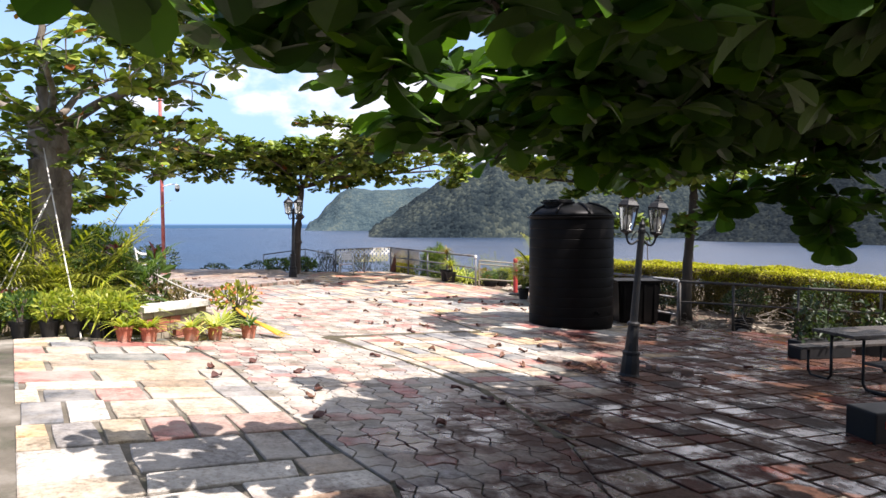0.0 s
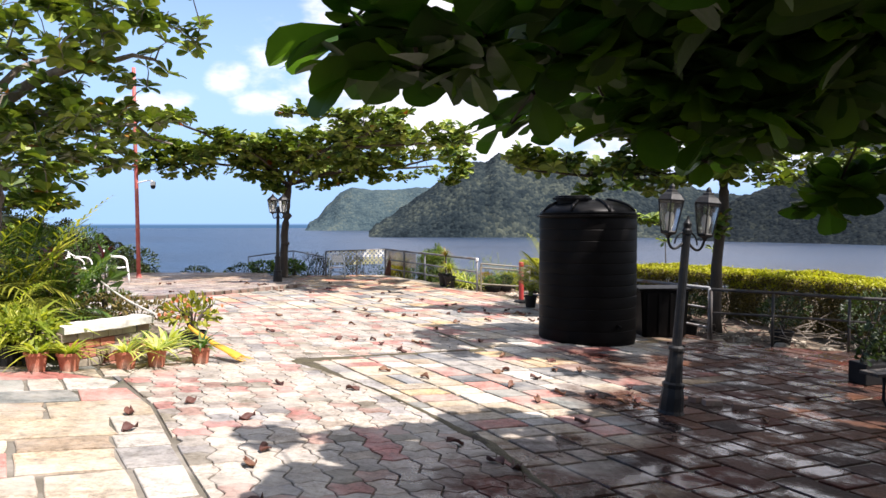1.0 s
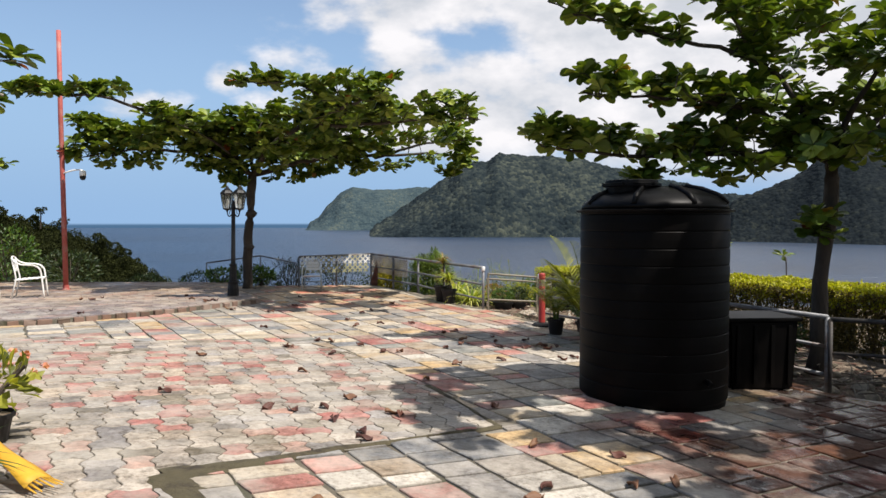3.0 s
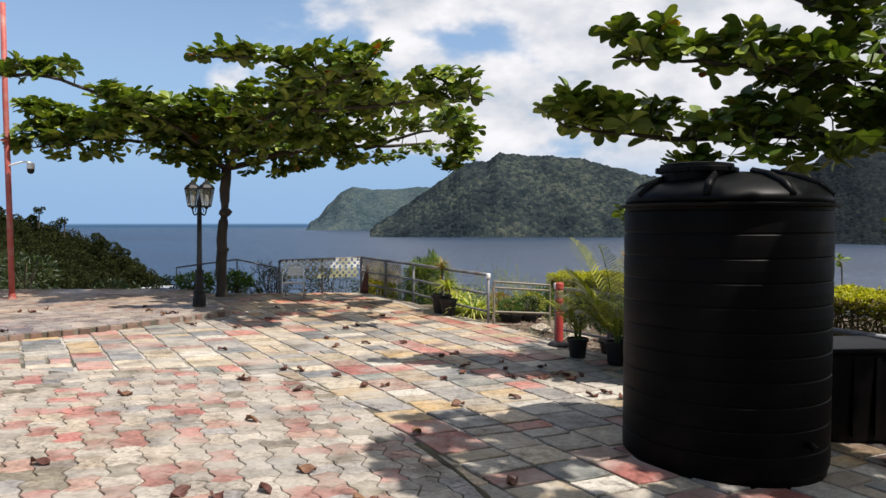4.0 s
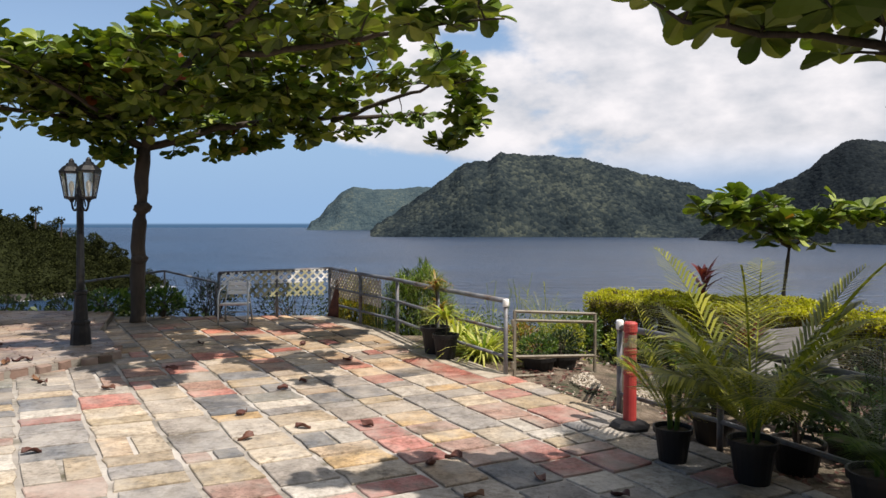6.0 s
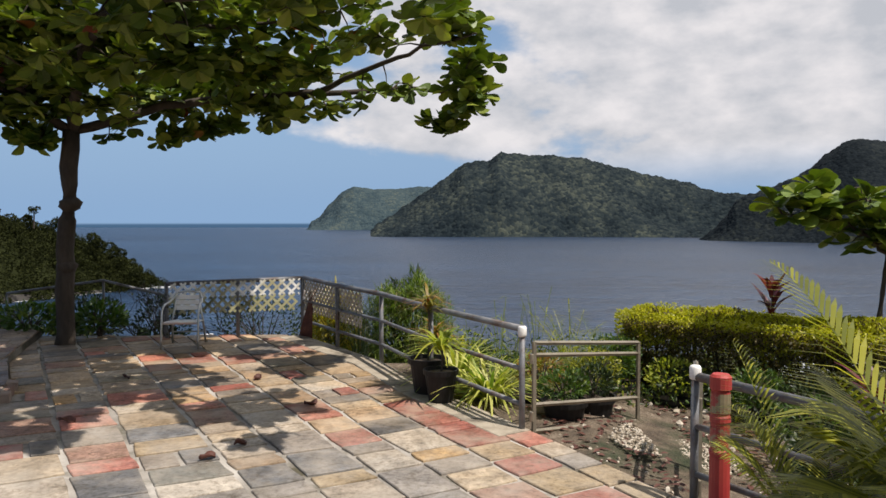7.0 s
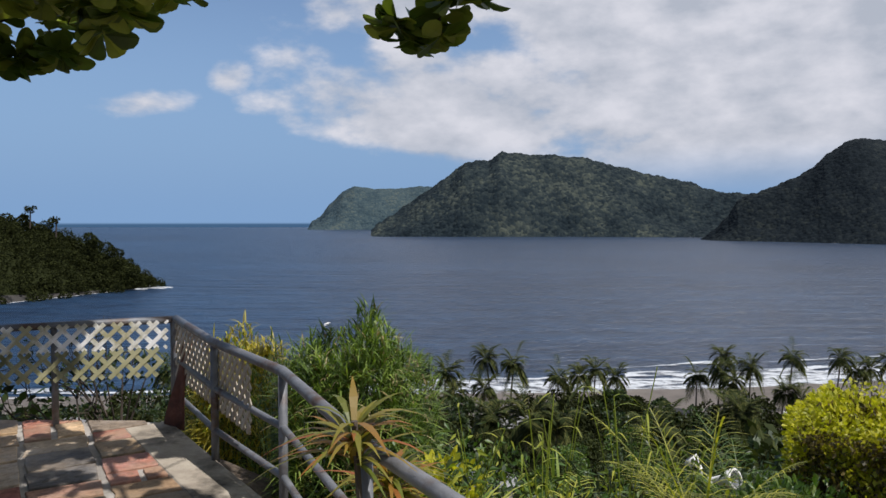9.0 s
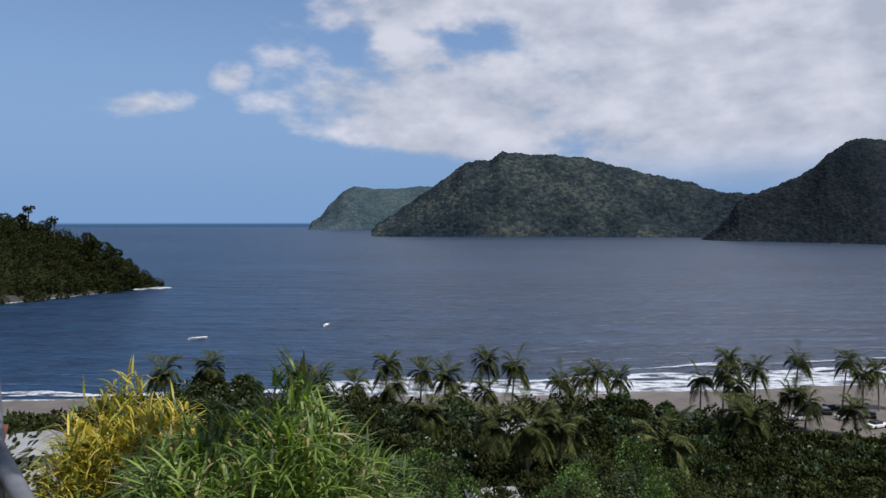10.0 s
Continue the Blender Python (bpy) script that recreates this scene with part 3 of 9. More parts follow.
class Soup:
    """Collects leaf faces quickly and turns them into one mesh."""

    def __init__(self):
        self.v, self.f, self.mi = [], [], []

    def leaf(self, root, way, up, length, width, fold=0.12, droop=0.15, tip=0.72, mat=0):
        """An obovate leaf of six faces, folded along its midrib."""
        way = Vector(way).normalized()
        side = way.cross(up)
        side = side.normalized() if side.length > 1e-4 else way.orthogonal().normalized()
        nor = side.cross(way)
        root = Vector(root)
        b = len(self.v)
        for s, w in ((0.0, 0.04), (0.45, 0.36), (tip, 0.5), (1.0, 0.06)):
            c = root + way * (length * s) - nor * (length * droop * s * s)
            e = side * (width * w)
            lift = nor * (width * fold * w * 2)
            self.v += [c - e + lift, c, c + e + lift]
        for k in range(3):
            q = b + 3 * k
            self.f += [(q, q + 1, q + 4, q + 3), (q + 1, q + 2, q + 5, q + 4)]
            self.mi += [mat, mat]

    def broad(self, root, way, up, length, width, fold=0.12, droop=0.15, mat=0):
        """A broad leaf, widest beyond its middle, with a rounded tip."""
        way = Vector(way).normalized()
        side = way.cross(up)
        side = side.normalized() if side.length > 1e-4 else way.orthogonal().normalized()
        nor = side.cross(way)
        root = Vector(root)
        b = len(self.v)
        for s, w in ((0.0, 0.03), (0.16, 0.14), (0.42, 0.36), (0.68, 0.5), (0.86, 0.44), (0.97, 0.24), (1.0, 0.05)):
            c = root + way * (length * s) - nor * (length * droop * s * s)
            e = side * (width * w)
            lift = nor * (width * fold * w * 2)
            self.v += [c - e + lift, c, c + e + lift]
        for k in range(6):
            q = b + 3 * k
            self.f += [(q, q + 1, q + 4, q + 3), (q + 1, q + 2, q + 5, q + 4)]
            self.mi += [mat, mat]

    def blade(self, root, way, length, width, droop, n=4, mat=0, fold=0.0):
        """A strap-shaped blade that arches over."""
        way = Vector(way).normalized()
        flat = Vector((way.x, way.y, 0))
        flat = flat.normalized() if flat.length > 1e-3 else Vector((1, 0, 0))
        side = flat.cross(Vector((0, 0, 1)))
        b = len(self.v)
        for k in range(n + 1):
            s = k / n
            c = Vector(root) + way * (length * s) + flat * (length * droop * 0.35 * s * s) - Vector((0, 0, 1)) * (length * droop * s * s)
            w = width * (0.55 + 0.9 * s if s < 0.4 else 0.91 * (1.03 - s) / 0.63)
            self.v += [c - side * w * 0.5, c + side * w * 0.5]
        for k in range(n):
            q = b + 2 * k
            self.f.append((q, q + 1, q + 3, q + 2))
            self.mi.append(mat)

    def quad(self, c, way, up, length, width, mat=0):
        way = Vector(way).normalized()
        side = way.cross(up)
        side = side.normalized() if side.length > 1e-4 else way.orthogonal().normalized()
        b = len(self.v)
        c = Vector(c)
        self.v += [c, c + way * length * 0.5 + side * width * 0.5, c + way * length, c + way * length * 0.5 - side * width * 0.5]
        self.f.append((b, b + 1, b + 2, b + 3))
        self.mi.append(mat)

    def object(self, name, mats, parent=None, label=""):
        me = bpy.data.meshes.new(name)
        me.from_pydata([tuple(v) for v in self.v], [], self.f)
        mats = mats if isinstance(mats, (list, tuple)) else [mats]
        for m in mats:
            me.materials.append(m)
        if len(mats) > 1:
            me.polygons.foreach_set("material_index", self.mi)
        me.update()
        ob = new(name, me)
        if parent:
            ob.parent = parent
        if label:
            tagged(ob, label)
        return ob


R = random.Random(7)


def rnd_dir(r, zmin=-1.0, zmax=1.0):
    z, a = r.uniform(zmin, zmax), r.uniform(0, 2 * math.pi)
    q = math.sqrt(max(0, 1 - z * z))
    return Vector((q * math.cos(a), q * math.sin(a), z))


# ---------------------------------------------------------------- ground
def gz(x, y):
    """Height of the terrace paving: it falls to the right and dips in the middle."""
    x = min(max(x, -4.5), 6.0)
    y = min(max(y, 6.0), 27.0)
    return 0.5707 - 0.1172 * x - 0.0651 * y + 0.0018 * y * y + 0.00453 * x * y


def on_ground(x, y, rz=0.0, dz=0.0):
    return pose(x, y, gz(x, y) + dz, 0, 0, rz)


def flat_on(x, y, rz, dz=0.0):
    """A pose that lies on the sloping paving."""
    e = 0.2
    n = Vector((gz(x - e, y) - gz(x + e, y), gz(x, y - e) - gz(x, y + e), 2 * e)).normalized()
    turn = Vector((0, 0, 1)).rotation_difference(n).to_matrix().to_4x4()
    return Matrix.Translation((x, y, gz(x, y) + dz)) @ turn @ Matrix.Rotation(rz, 4, "Z")


SEA = -40.0


def terrace_edge(x):
    """Far edge of the terrace, beyond which the hillside drops."""
    if x < -1.6:
        return 26.9
    if x < 9:
        return 26.9 - 1.0 * min(x + 1.6, 1.2)
    return 25.7


def shore_y(x):
    return 196 + 0.02 * x + 0.0009 * x * x if x > 0 else 196 + 0.05 * x


def terrain(x, y):
    """The hillside below the terrace, the beach and the sea bed."""
    e = terrace_edge(x)
    if y < e:
        if x > 2.4:
            return gz(x, y) - 0.22 - 0.05 * max(0, x - 6)
        return gz(x, y) - 0.06
    d = y - e
    top = gz(x, e) - 0.25
    drop = top - 0.75 * d if d < 14 else (top - 10.5 - 0.42 * (d - 14) if d < 50 else top - 25.6 - 0.21 * (d - 50))
    sy = shore_y(x)
    flat = SEA + 2.6 - 2.6 * max(0, y - (sy - 40)) / 40
    z = max(drop, flat) if y < sy else flat
    return z + 0.5 * noise.noise((x * 0.15, y * 0.15, 0)) * min(1, d / 3) * (1 if z > SEA + 3.5 else 0.15)


def build_ground():
    xs = sorted(set([-2600, -1500, -800, -450, -300, -220, -170] + [x for x in range(-130, 200, 10)] + [x * 1.0 for x in range(-24, 26)] + [240, 320, 450, 800, 1500, 2600]))
    ys = sorted(set([-60, -30, -15, -8, -4] + [y * 1.0 for y in range(0, 44)] + list(range(44, 215, 6)) + [215, 240]))
    bm = bmesh.new()
    grid = [[bm.verts.new((x, y, terrain(x, y))) for x in xs] for y in ys]
    for j in range(len(ys) - 1):
        for i in range(len(xs) - 1):
            f = bm.faces.new((grid[j][i], grid[j][i + 1], grid[j + 1][i + 1], grid[j + 1][i]))
            c = f.calc_center_median()
            f.material_index = 1 if c.z < SEA + 3.6 and c.y > 120 else 0
    ob = link_mesh("ground", bm, [M_EARTH, M_SAND], True)
    tagged(ob, "brown earth hillside falling from the terrace to the sandy beach", "ground", kind="structure")


build_ground()
bm = bmesh.new()
vs = [bm.verts.new((x, y, SEA)) for x, y in ((-3600, 150), (3600, 150), (3600, 4700), (-3600, 4700))]
bm.faces.new(vs)
tagged(link_mesh("water", bm, M_SEA), "dark blue rippled sea filling the bay", "sea", kind="structure")


# ---------------------------------------------------------------- far land
def px_place(px, py, d):
    """A place from its bearing across and its rise over the level line, at distance d."""
    return Vector((0.8 + (px - 784) / 1279 * d, 23 + d, 1.85 + (392 - py) / 1279 * d))


def ridge_at(ridge, s):
    for (a, za), (b, zb) in zip(ridge, ridge[1:]):
        if s <= b:
            t = (s - a) / (b - a)
            t = t * t * (3 - 2 * t) * 0.4 + t * 0.6
            return za + (zb - za) * t
    return ridge[-1][1]


def hill(name, label, ridge, d_ridge, d_shore, step, crowns, mat, rough_amp):
    """A wooded hill: its skyline over the level line, rising from the water's edge."""
    bm = bmesh.new()
    s0, s1 = ridge[0][0], ridge[-1][0]
    cols = int((s1 - s0) / step)
    rows = 104
    grid = []
    for i in range(cols + 1):
        s = s0 + (s1 - s0) * i / cols
        col = []
        top = px_place(s, ridge_at(ridge, s), d_ridge)
        foot = px_place(s, 392, d_shore(s))
        foot.z = SEA - 1
        for j in range(rows + 1):
            t = j / 76
            if t <= 1:
                q = t ** 1.15
                p = foot.lerp(top, t)
                p.z = foot.z + (top.z - foot.z) * (1 - (1 - q) ** 1.5)
                gul = noise.noise((p.x * 0.004, p.y * 0.004, 3)) * rough_amp * 9.0 * math.sin(math.pi * t)
                gul += noise.noise((p.x * 0.013, p.y * 0.013, 8)) * rough_amp * 3.0 * math.sin(math.pi * t)
                p.z += gul
            else:
                p = top + (top - foot) * (t - 1) * 0.8
                p.z = top.z - (top.z - SEA) * (t - 1) * 1.4
            dist = noise.voronoi((p.x / crowns, p.y / crowns, p.z / crowns))[0][0]
            p.z += rough_amp * (0.6 - 1.2 * dist) * (0.25 if j == 0 else 1)
            p.z += rough_amp * 0.8 * noise.noise((p.x / crowns * 0.35, p.y / crowns * 0.35, 0))
            col.append(bm.verts.new(p))
        grid.append(col)
    for i in range(cols):
        for j in range(rows):
            bm.faces.new((grid[i][j], grid[i + 1][j], grid[i + 1][j + 1], grid[i][j + 1]))
    ob = link_mesh(name, bm, mat, True)
    tagged(ob, label, "hill", kind="structure")


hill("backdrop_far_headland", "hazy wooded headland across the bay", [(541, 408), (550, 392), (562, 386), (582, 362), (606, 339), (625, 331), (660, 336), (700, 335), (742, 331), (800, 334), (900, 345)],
     3700, lambda s: 3350, 1.3, 13, M_HAZEDHEAD, 4.0)
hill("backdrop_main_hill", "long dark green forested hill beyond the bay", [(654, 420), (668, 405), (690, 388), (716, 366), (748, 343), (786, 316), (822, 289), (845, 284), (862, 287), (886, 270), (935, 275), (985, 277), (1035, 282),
     (1090, 296), (1150, 311), (1215, 325), (1255, 340), (1285, 350), (1330, 345), (1380, 340), (1450, 335)], 2150, lambda s: 1890 - max(0, s - 1000) * 0.35, 1.3, 12, M_HAZEDWOOD, 5.5)
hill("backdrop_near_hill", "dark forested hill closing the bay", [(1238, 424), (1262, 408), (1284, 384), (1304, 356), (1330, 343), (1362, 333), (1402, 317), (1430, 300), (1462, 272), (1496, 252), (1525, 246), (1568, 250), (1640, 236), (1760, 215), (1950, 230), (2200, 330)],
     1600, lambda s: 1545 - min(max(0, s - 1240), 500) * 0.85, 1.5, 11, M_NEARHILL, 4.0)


def leafy_blob(soup, r, c, rx, rz, n, size, mat=0):
    """One tree crown of leaf clumps, denser towards its uneven shell."""
    lump = [(rnd_dir(r, -0.2, 1.0), r.uniform(0.6, 1.05)) for _ in range(5)]
    for _ in range(n):
        d = rnd_dir(r, -0.55, 1.0)
        k = max(0.55 + 0.5 * max(0, d.dot(v)) ** 3 * w for v, w in lump)
        p = Vector((d.x * rx, d.y * rx, d.z * rz)) * k * r.uniform(0.75, 1.05)
        way = (d + rnd_dir(r) * 0.9)
        soup.quad(Vector(c) + p, way, rnd_dir(r), size * r.uniform(0.7, 1.4), size * r.uniform(0.5, 0.9), mat)


def headland():
    """The steep wooded point at the left of the bay, with surf at its foot."""
    shore = [(-330, 250), (-262, 330), (-222, 384), (-200, 432), (-184, 474), (-196, 500), (-260, 540), (-420, 590)]
    bm = bmesh.new()
    r = random.Random(3)
    prev = None
    n_in = 22
    pts = []
    for (ax, ay), (bx, by) in zip(shore, shore[1:]):
        for k in range(10):
            t = k / 10
            pts.append(Vector((ax + (bx - ax) * t, ay + (by - ay) * t, 0)))
    spine = [(-520, 330), (-470, 400), (-300, 470), (-204, 470)]
    rows = []
    for i, p in enumerate(pts):
        t = i / (len(pts) - 1)
        # the spine point that this part of the shore rises to
        u = min(1.0, max(0.0, t / 0.56)) if t < 0.56 else max(0.0, 1 - (t - 0.56) / 0.44)
        f = u * (len(spine) - 1)
        k = min(int(f), len(spine) - 2)
        sx = spine[k][0] + (spine[k + 1][0] - spine[k][0]) * (f - k)
        sy = spine[k][1] + (spine[k + 1][1] - spine[k][1]) * (f - k)
        crest = SEA + 92 * (1 - u) ** 0.8 + 4
        row = []
        for j in range(n_in + 1):
            q = j / n_in
            x, y = p.x + (sx - p.x) * q, p.y + (sy - p.y) * q
            z = SEA - 1 + (crest - SEA) * (1 - (1 - q) ** 1.9) + 2.5 * noise.noise((x * 0.03, y * 0.03, 1)) * min(1, q * 6)
            row.append(bm.verts.new((x, y, z)))
        rows.append(row)
    for a, b in zip(rows, rows[1:]):
        for j in range(n_in):
            f = bm.faces.new((a[j], b[j], b[j + 1], a[j + 1]))
            f.material_index = 1 if j == 0 else 0
    spots = [v.co.copy() for row in rows[4:64] for v in row[0:20]]
    tagged(link_mesh("backdrop_headland", bm, [M_WOODS, M_ROCK], True), "steep headland with dark rocks at the waterline", "headland", kind="structure")
    s = Soup()
    for p in spots:
        if r.random() < 0.8:
            h = r.uniform(3.0, 7.0)
            leafy_blob(s, r, p + Vector((r.uniform(-5, 5), r.uniform(-5, 5), h * 0.5)), r.uniform(3.0, 6), h * r.uniform(0.6, 1.0), 190, 1.05)
    top = ((-40, 358), (0, 364), (40, 376), (80, 388), (110, 398), (150, 408), (190, 428), (215, 446), (238, 476), (254, 494))
    for k in range(46):
        px = r.uniform(-30, 246)
        py = ridge_at(top, px) + 6 + 60 * r.random() ** 2
        size = r.uniform(2.6, 4.6)
        leafy_blob(s, r, px_place(px, py, r.uniform(425, 450)) - Vector((0, 0, size * 0.6)), size, size * r.uniform(0.7, 1.2), 170, 1.3)
    tagged(s.object("headland_woods", M_WOODS), "dense dark green tree canopy over the headland", "trees", kind="stuff")
    for k, (px, py, h) in enumerate(((46, 376, 7), (92, 392, 4))):
        base = px_place(px, py, 440) - Vector((0, 0, 2))
        root = thing("emergent_tree", "tall thin tree standing over the headland canopy", "tree", Matrix.Translation(base), "trees on the headland")
        b2 = bmesh.new()
        tube(b2, [(0, 0, -8), (0.4, 0, 0), (0.2, 0, h * 0.6)], [0.5, 0.4, 0.2], 6)
        part("trunk", b2, M_BARKDARK, root)
        s = Soup()
        for _ in range(4):
            leafy_blob(s, r, (r.uniform(-2.5, 2.5), r.uniform(-2, 2), h * r.uniform(0.3, 0.75)), r.uniform(1.5, 3.2), r.uniform(1.0, 2.0), 60, 1.2)
        s.object("crown", M_WOODS, root)
    # surf along the rocks
    b2 = bmesh.new()
    line = [Vector((x, y, SEA + 0.12)) for x, y in shore]
    for (a, b) in zip(line[1:6], line[2:7]):
        for k in range(12):
            p, q = a.lerp(b, k / 12), a.lerp(b, (k + 1) / 12)
            out = Vector((b.y - a.y, a.x - b.x, 0)).normalized()
            w0, w1 = (0.6 + 3.0 * noise.noise((p.x * 0.09, p.y * 0.09, 5)), 0.6 + 3.0 * noise.noise((q.x * 0.09, q.y * 0.09, 5)))
            b2.faces.new([b2.verts.new(v) for v in (p - out * 2, p + out * max(0.2, w0), q + out * max(0.2, w1), q - out * 2)])
    for dx, dy, rr in ((3, -2, 6.5), (7, 0, 4.5), (-3, -9, 4)):
        lathe(b2, [(rr, 0.0), (rr * 0.7, 0.35), (rr * 0.3, 0.5)], 14, (-182 + dx, 472 + dy, SEA + 0.05), squash=lambda a, z: 1 + 0.3 * math.sin(3 * a + dx))
    tagged(link_mesh("rock_surf", b2, M_FOAM), "white surf along the foot of the headland", "surf", kind="stuff")


headland()


def beach_surf():
    """Breaking lines of foam along the beach."""
    bm = bmesh.new()
    for off, width, seed, gap in ((-7, 12.0, 1, -0.8), (2, 12.0, 2, -0.55), (14, 9.0, 3, 0.1), (26, 4.0, 4, 0.14)):
        prev = None
        x = -150.0
        while x < 330:
            y = shore_y(x) + off + 3.0 * noise.noise((x * 0.03, seed, 0)) + 1.2 * noise.noise((x * 0.2, seed, 7))
            w = width * (0.5 + 1.1 * noise.noise((x * 0.045, seed * 5, 2)) - gap)
            if seed > 2 and x < 50:
                w = 0.0
            if x < -30:
                w *= 0.3
            w = max(0.0, w) + 0.35 * noise.noise((x * 0.9, seed, 4))
            cur = (Vector((x, y, SEA + 0.10 + 0.05 * seed)), Vector((x, y + max(0.05, w), SEA + 0.10 + 0.05 * seed)))
            if prev:
                bm.faces.new([bm.verts.new(v) for v in (prev[0], cur[0], cur[1], prev[1])])
            prev = cur
            x += 1.3
    tagged(link_mesh("surf", bm, M_FOAM), "white breaking surf along the beach", "surf", kind="stuff")


beach_surf()


# ---------------------------------------------------------------- terrace paving bed
def terrace_outline():
    return [(-14, -12), (14, -12), (14, 6.5), (7.6, 12.6), (7.3, 14.5), (5.4, 15.35), (3.6, 18.1), (2.35, 20.4), (1.45, 21.9), (0.45, 23.35), (-0.25, 24.75), (-1.0, 25.75), (-1.65, 26.7), (-3.7, 26.75), (-14, 26.75)]


def inside(x, y, poly):
    hit = False
    for (ax, ay), (bx, by) in zip(poly, poly[1:] + poly[:1]):
        if (ay > y) != (by > y) and x < (bx - ax) * (y - ay) / (by - ay) + ax:
            hit = not hit
    return hit


def build_bed():
    bm = bmesh.new()
    out = terrace_outline()
    top = [bm.verts.new((x, y, 0)) for x, y in out]
    bm.faces.new(top)
    for k in range(-13, 14):
        bmesh.ops.bisect_plane(bm, geom=bm.verts[:] + bm.edges[:] + bm.faces[:], plane_co=(k, 0, 0), plane_no=(1, 0, 0))
    for k in range(-11, 27):
        bmesh.ops.bisect_plane(bm, geom=bm.verts[:] + bm.edges[:] + bm.faces[:], plane_co=(0, k, 0), plane_no=(0, 1, 0))
    for v in bm.verts:
        v.co.z = gz(v.co.x, v.co.y) - 0.012
    r = bmesh.ops.extrude_face_region(bm, geom=bm.faces[:])
    for v in r["geom"]:
        if isinstance(v, bmesh.types.BMVert):
            v.co.z -= 0.5
    bmesh.ops.recalc_face_normals(bm, faces=bm.faces[:])
    for f in bm.faces:
        c = f.calc_center_median()
        f.material_index = 1 if c.y + 0.5 * c.x > 15.5 else 0
    return tagged(link_mesh("pavement", bm, [M_MORTAR, M_CEMENT]), "terrace of multicoloured stone slabs and wavy pavers in mortar", "paving", kind="structure")


PAVEMENT = build_bed()
# added wall, never in view, that keeps sky light off the paving
bm = bmesh.new()
box(bm, (1.0, -6.0, 1.9), (26.0, 0.25, 4.6))
tagged(link_mesh("wall_south", bm, M_CEMENT), "unseen plain wall added behind the start to block sky light", "wall", kind="structure")


# ---------------------------------------------------------------- water tank
def water_tank():
    x, y, r = 2.88, 14.95, 0.84
    root = thing("water_tank", "tall black ribbed plastic water tank standing on the paving", "water tank", on_ground(x, y))
    h = 2.2
    rings = [(r * 0.96, -0.1), (r * 0.985, 0.03)]
    n_rib = 11
    for k in range(n_rib):
        z0 = 0.05 + (h - 0.12) * k / n_rib
        z1 = 0.05 + (h - 0.12) * (k + 1) / n_rib
        rings += [(r, z0 + 0.008), (r * 1.003, z0 + 0.09), (r, z1 - 0.016), (r * 0.993, z1 - 0.009), (r * 0.993, z1 - 0.003)]
    rings += [(r, h - 0.05), (r * 0.99, h)]
    bm = bmesh.new()
    lathe(bm, rings, 144)
    part("body", bm, M_TANKBODY, root, smooth=False)
    bm = bmesh.new()
    lathe(bm, [(r * 1.0, h - 0.055), (r * 1.06, h - 0.05), (r * 1.065, h - 0.03), (r * 1.0, h - 0.02)], 56)
    part("rim", bm, M_PLASTIC, root)
    bm = bmesh.new()
    lathe(bm, [(r * 1.0, h - 0.02), (r * 0.97, h + 0.05), (r * 0.84, h + 0.13), (r * 0.62, h + 0.20), (r * 0.42, h + 0.235), (r * 0.3, h + 0.245)], 56)
    part("dome", bm, M_PLASTIC, root, smooth=True)
    for k in range(8):
        a = k * math.pi / 4 + 0.25
        bm = bmesh.new()
        pts = [(r * q * math.cos(a), r * q * math.sin(a), h + z) for q, z in ((0.98, 0.035), (0.86, 0.13), (0.64, 0.205), (0.42, 0.245))]
        tube(bm, pts, [0.03, 0.035, 0.035, 0.03], 6)
        part("dome_rib", bm, M_PLASTIC, root, smooth=True)
    bm = bmesh.new()
    lathe(bm, [(0.28, h + 0.1), (0.285, h + 0.235), (0.335, h + 0.24), (0.335, h + 0.272), (0.3, h + 0.28), (0.295, h + 0.308), (0.25, h + 0.316)], 32, (-0.3, -0.14, 0))
    lid = part("lid", bm, M_PLASTIC, root)
    for k in range(6):
        a = k * math.pi / 3
        bm = bmesh.new()
        box(bm, (-0.3 + 0.315 * math.cos(a), -0.14 + 0.315 * math.sin(a), h + 0.262), (0.05, 0.05, 0.035), None, 0.008)
        part("grip", bm, M_PLASTIC, lid)
    bm = bmesh.new()
    tube(bm, [(0.35, -r * 0.88, 0.32), (0.37, -r * 0.97, 0.32), (0.38, -r * 1.02, 0.30)], 0.03, 10)
    part("outlet", bm, M_PLASTIC, root)


water_tank()


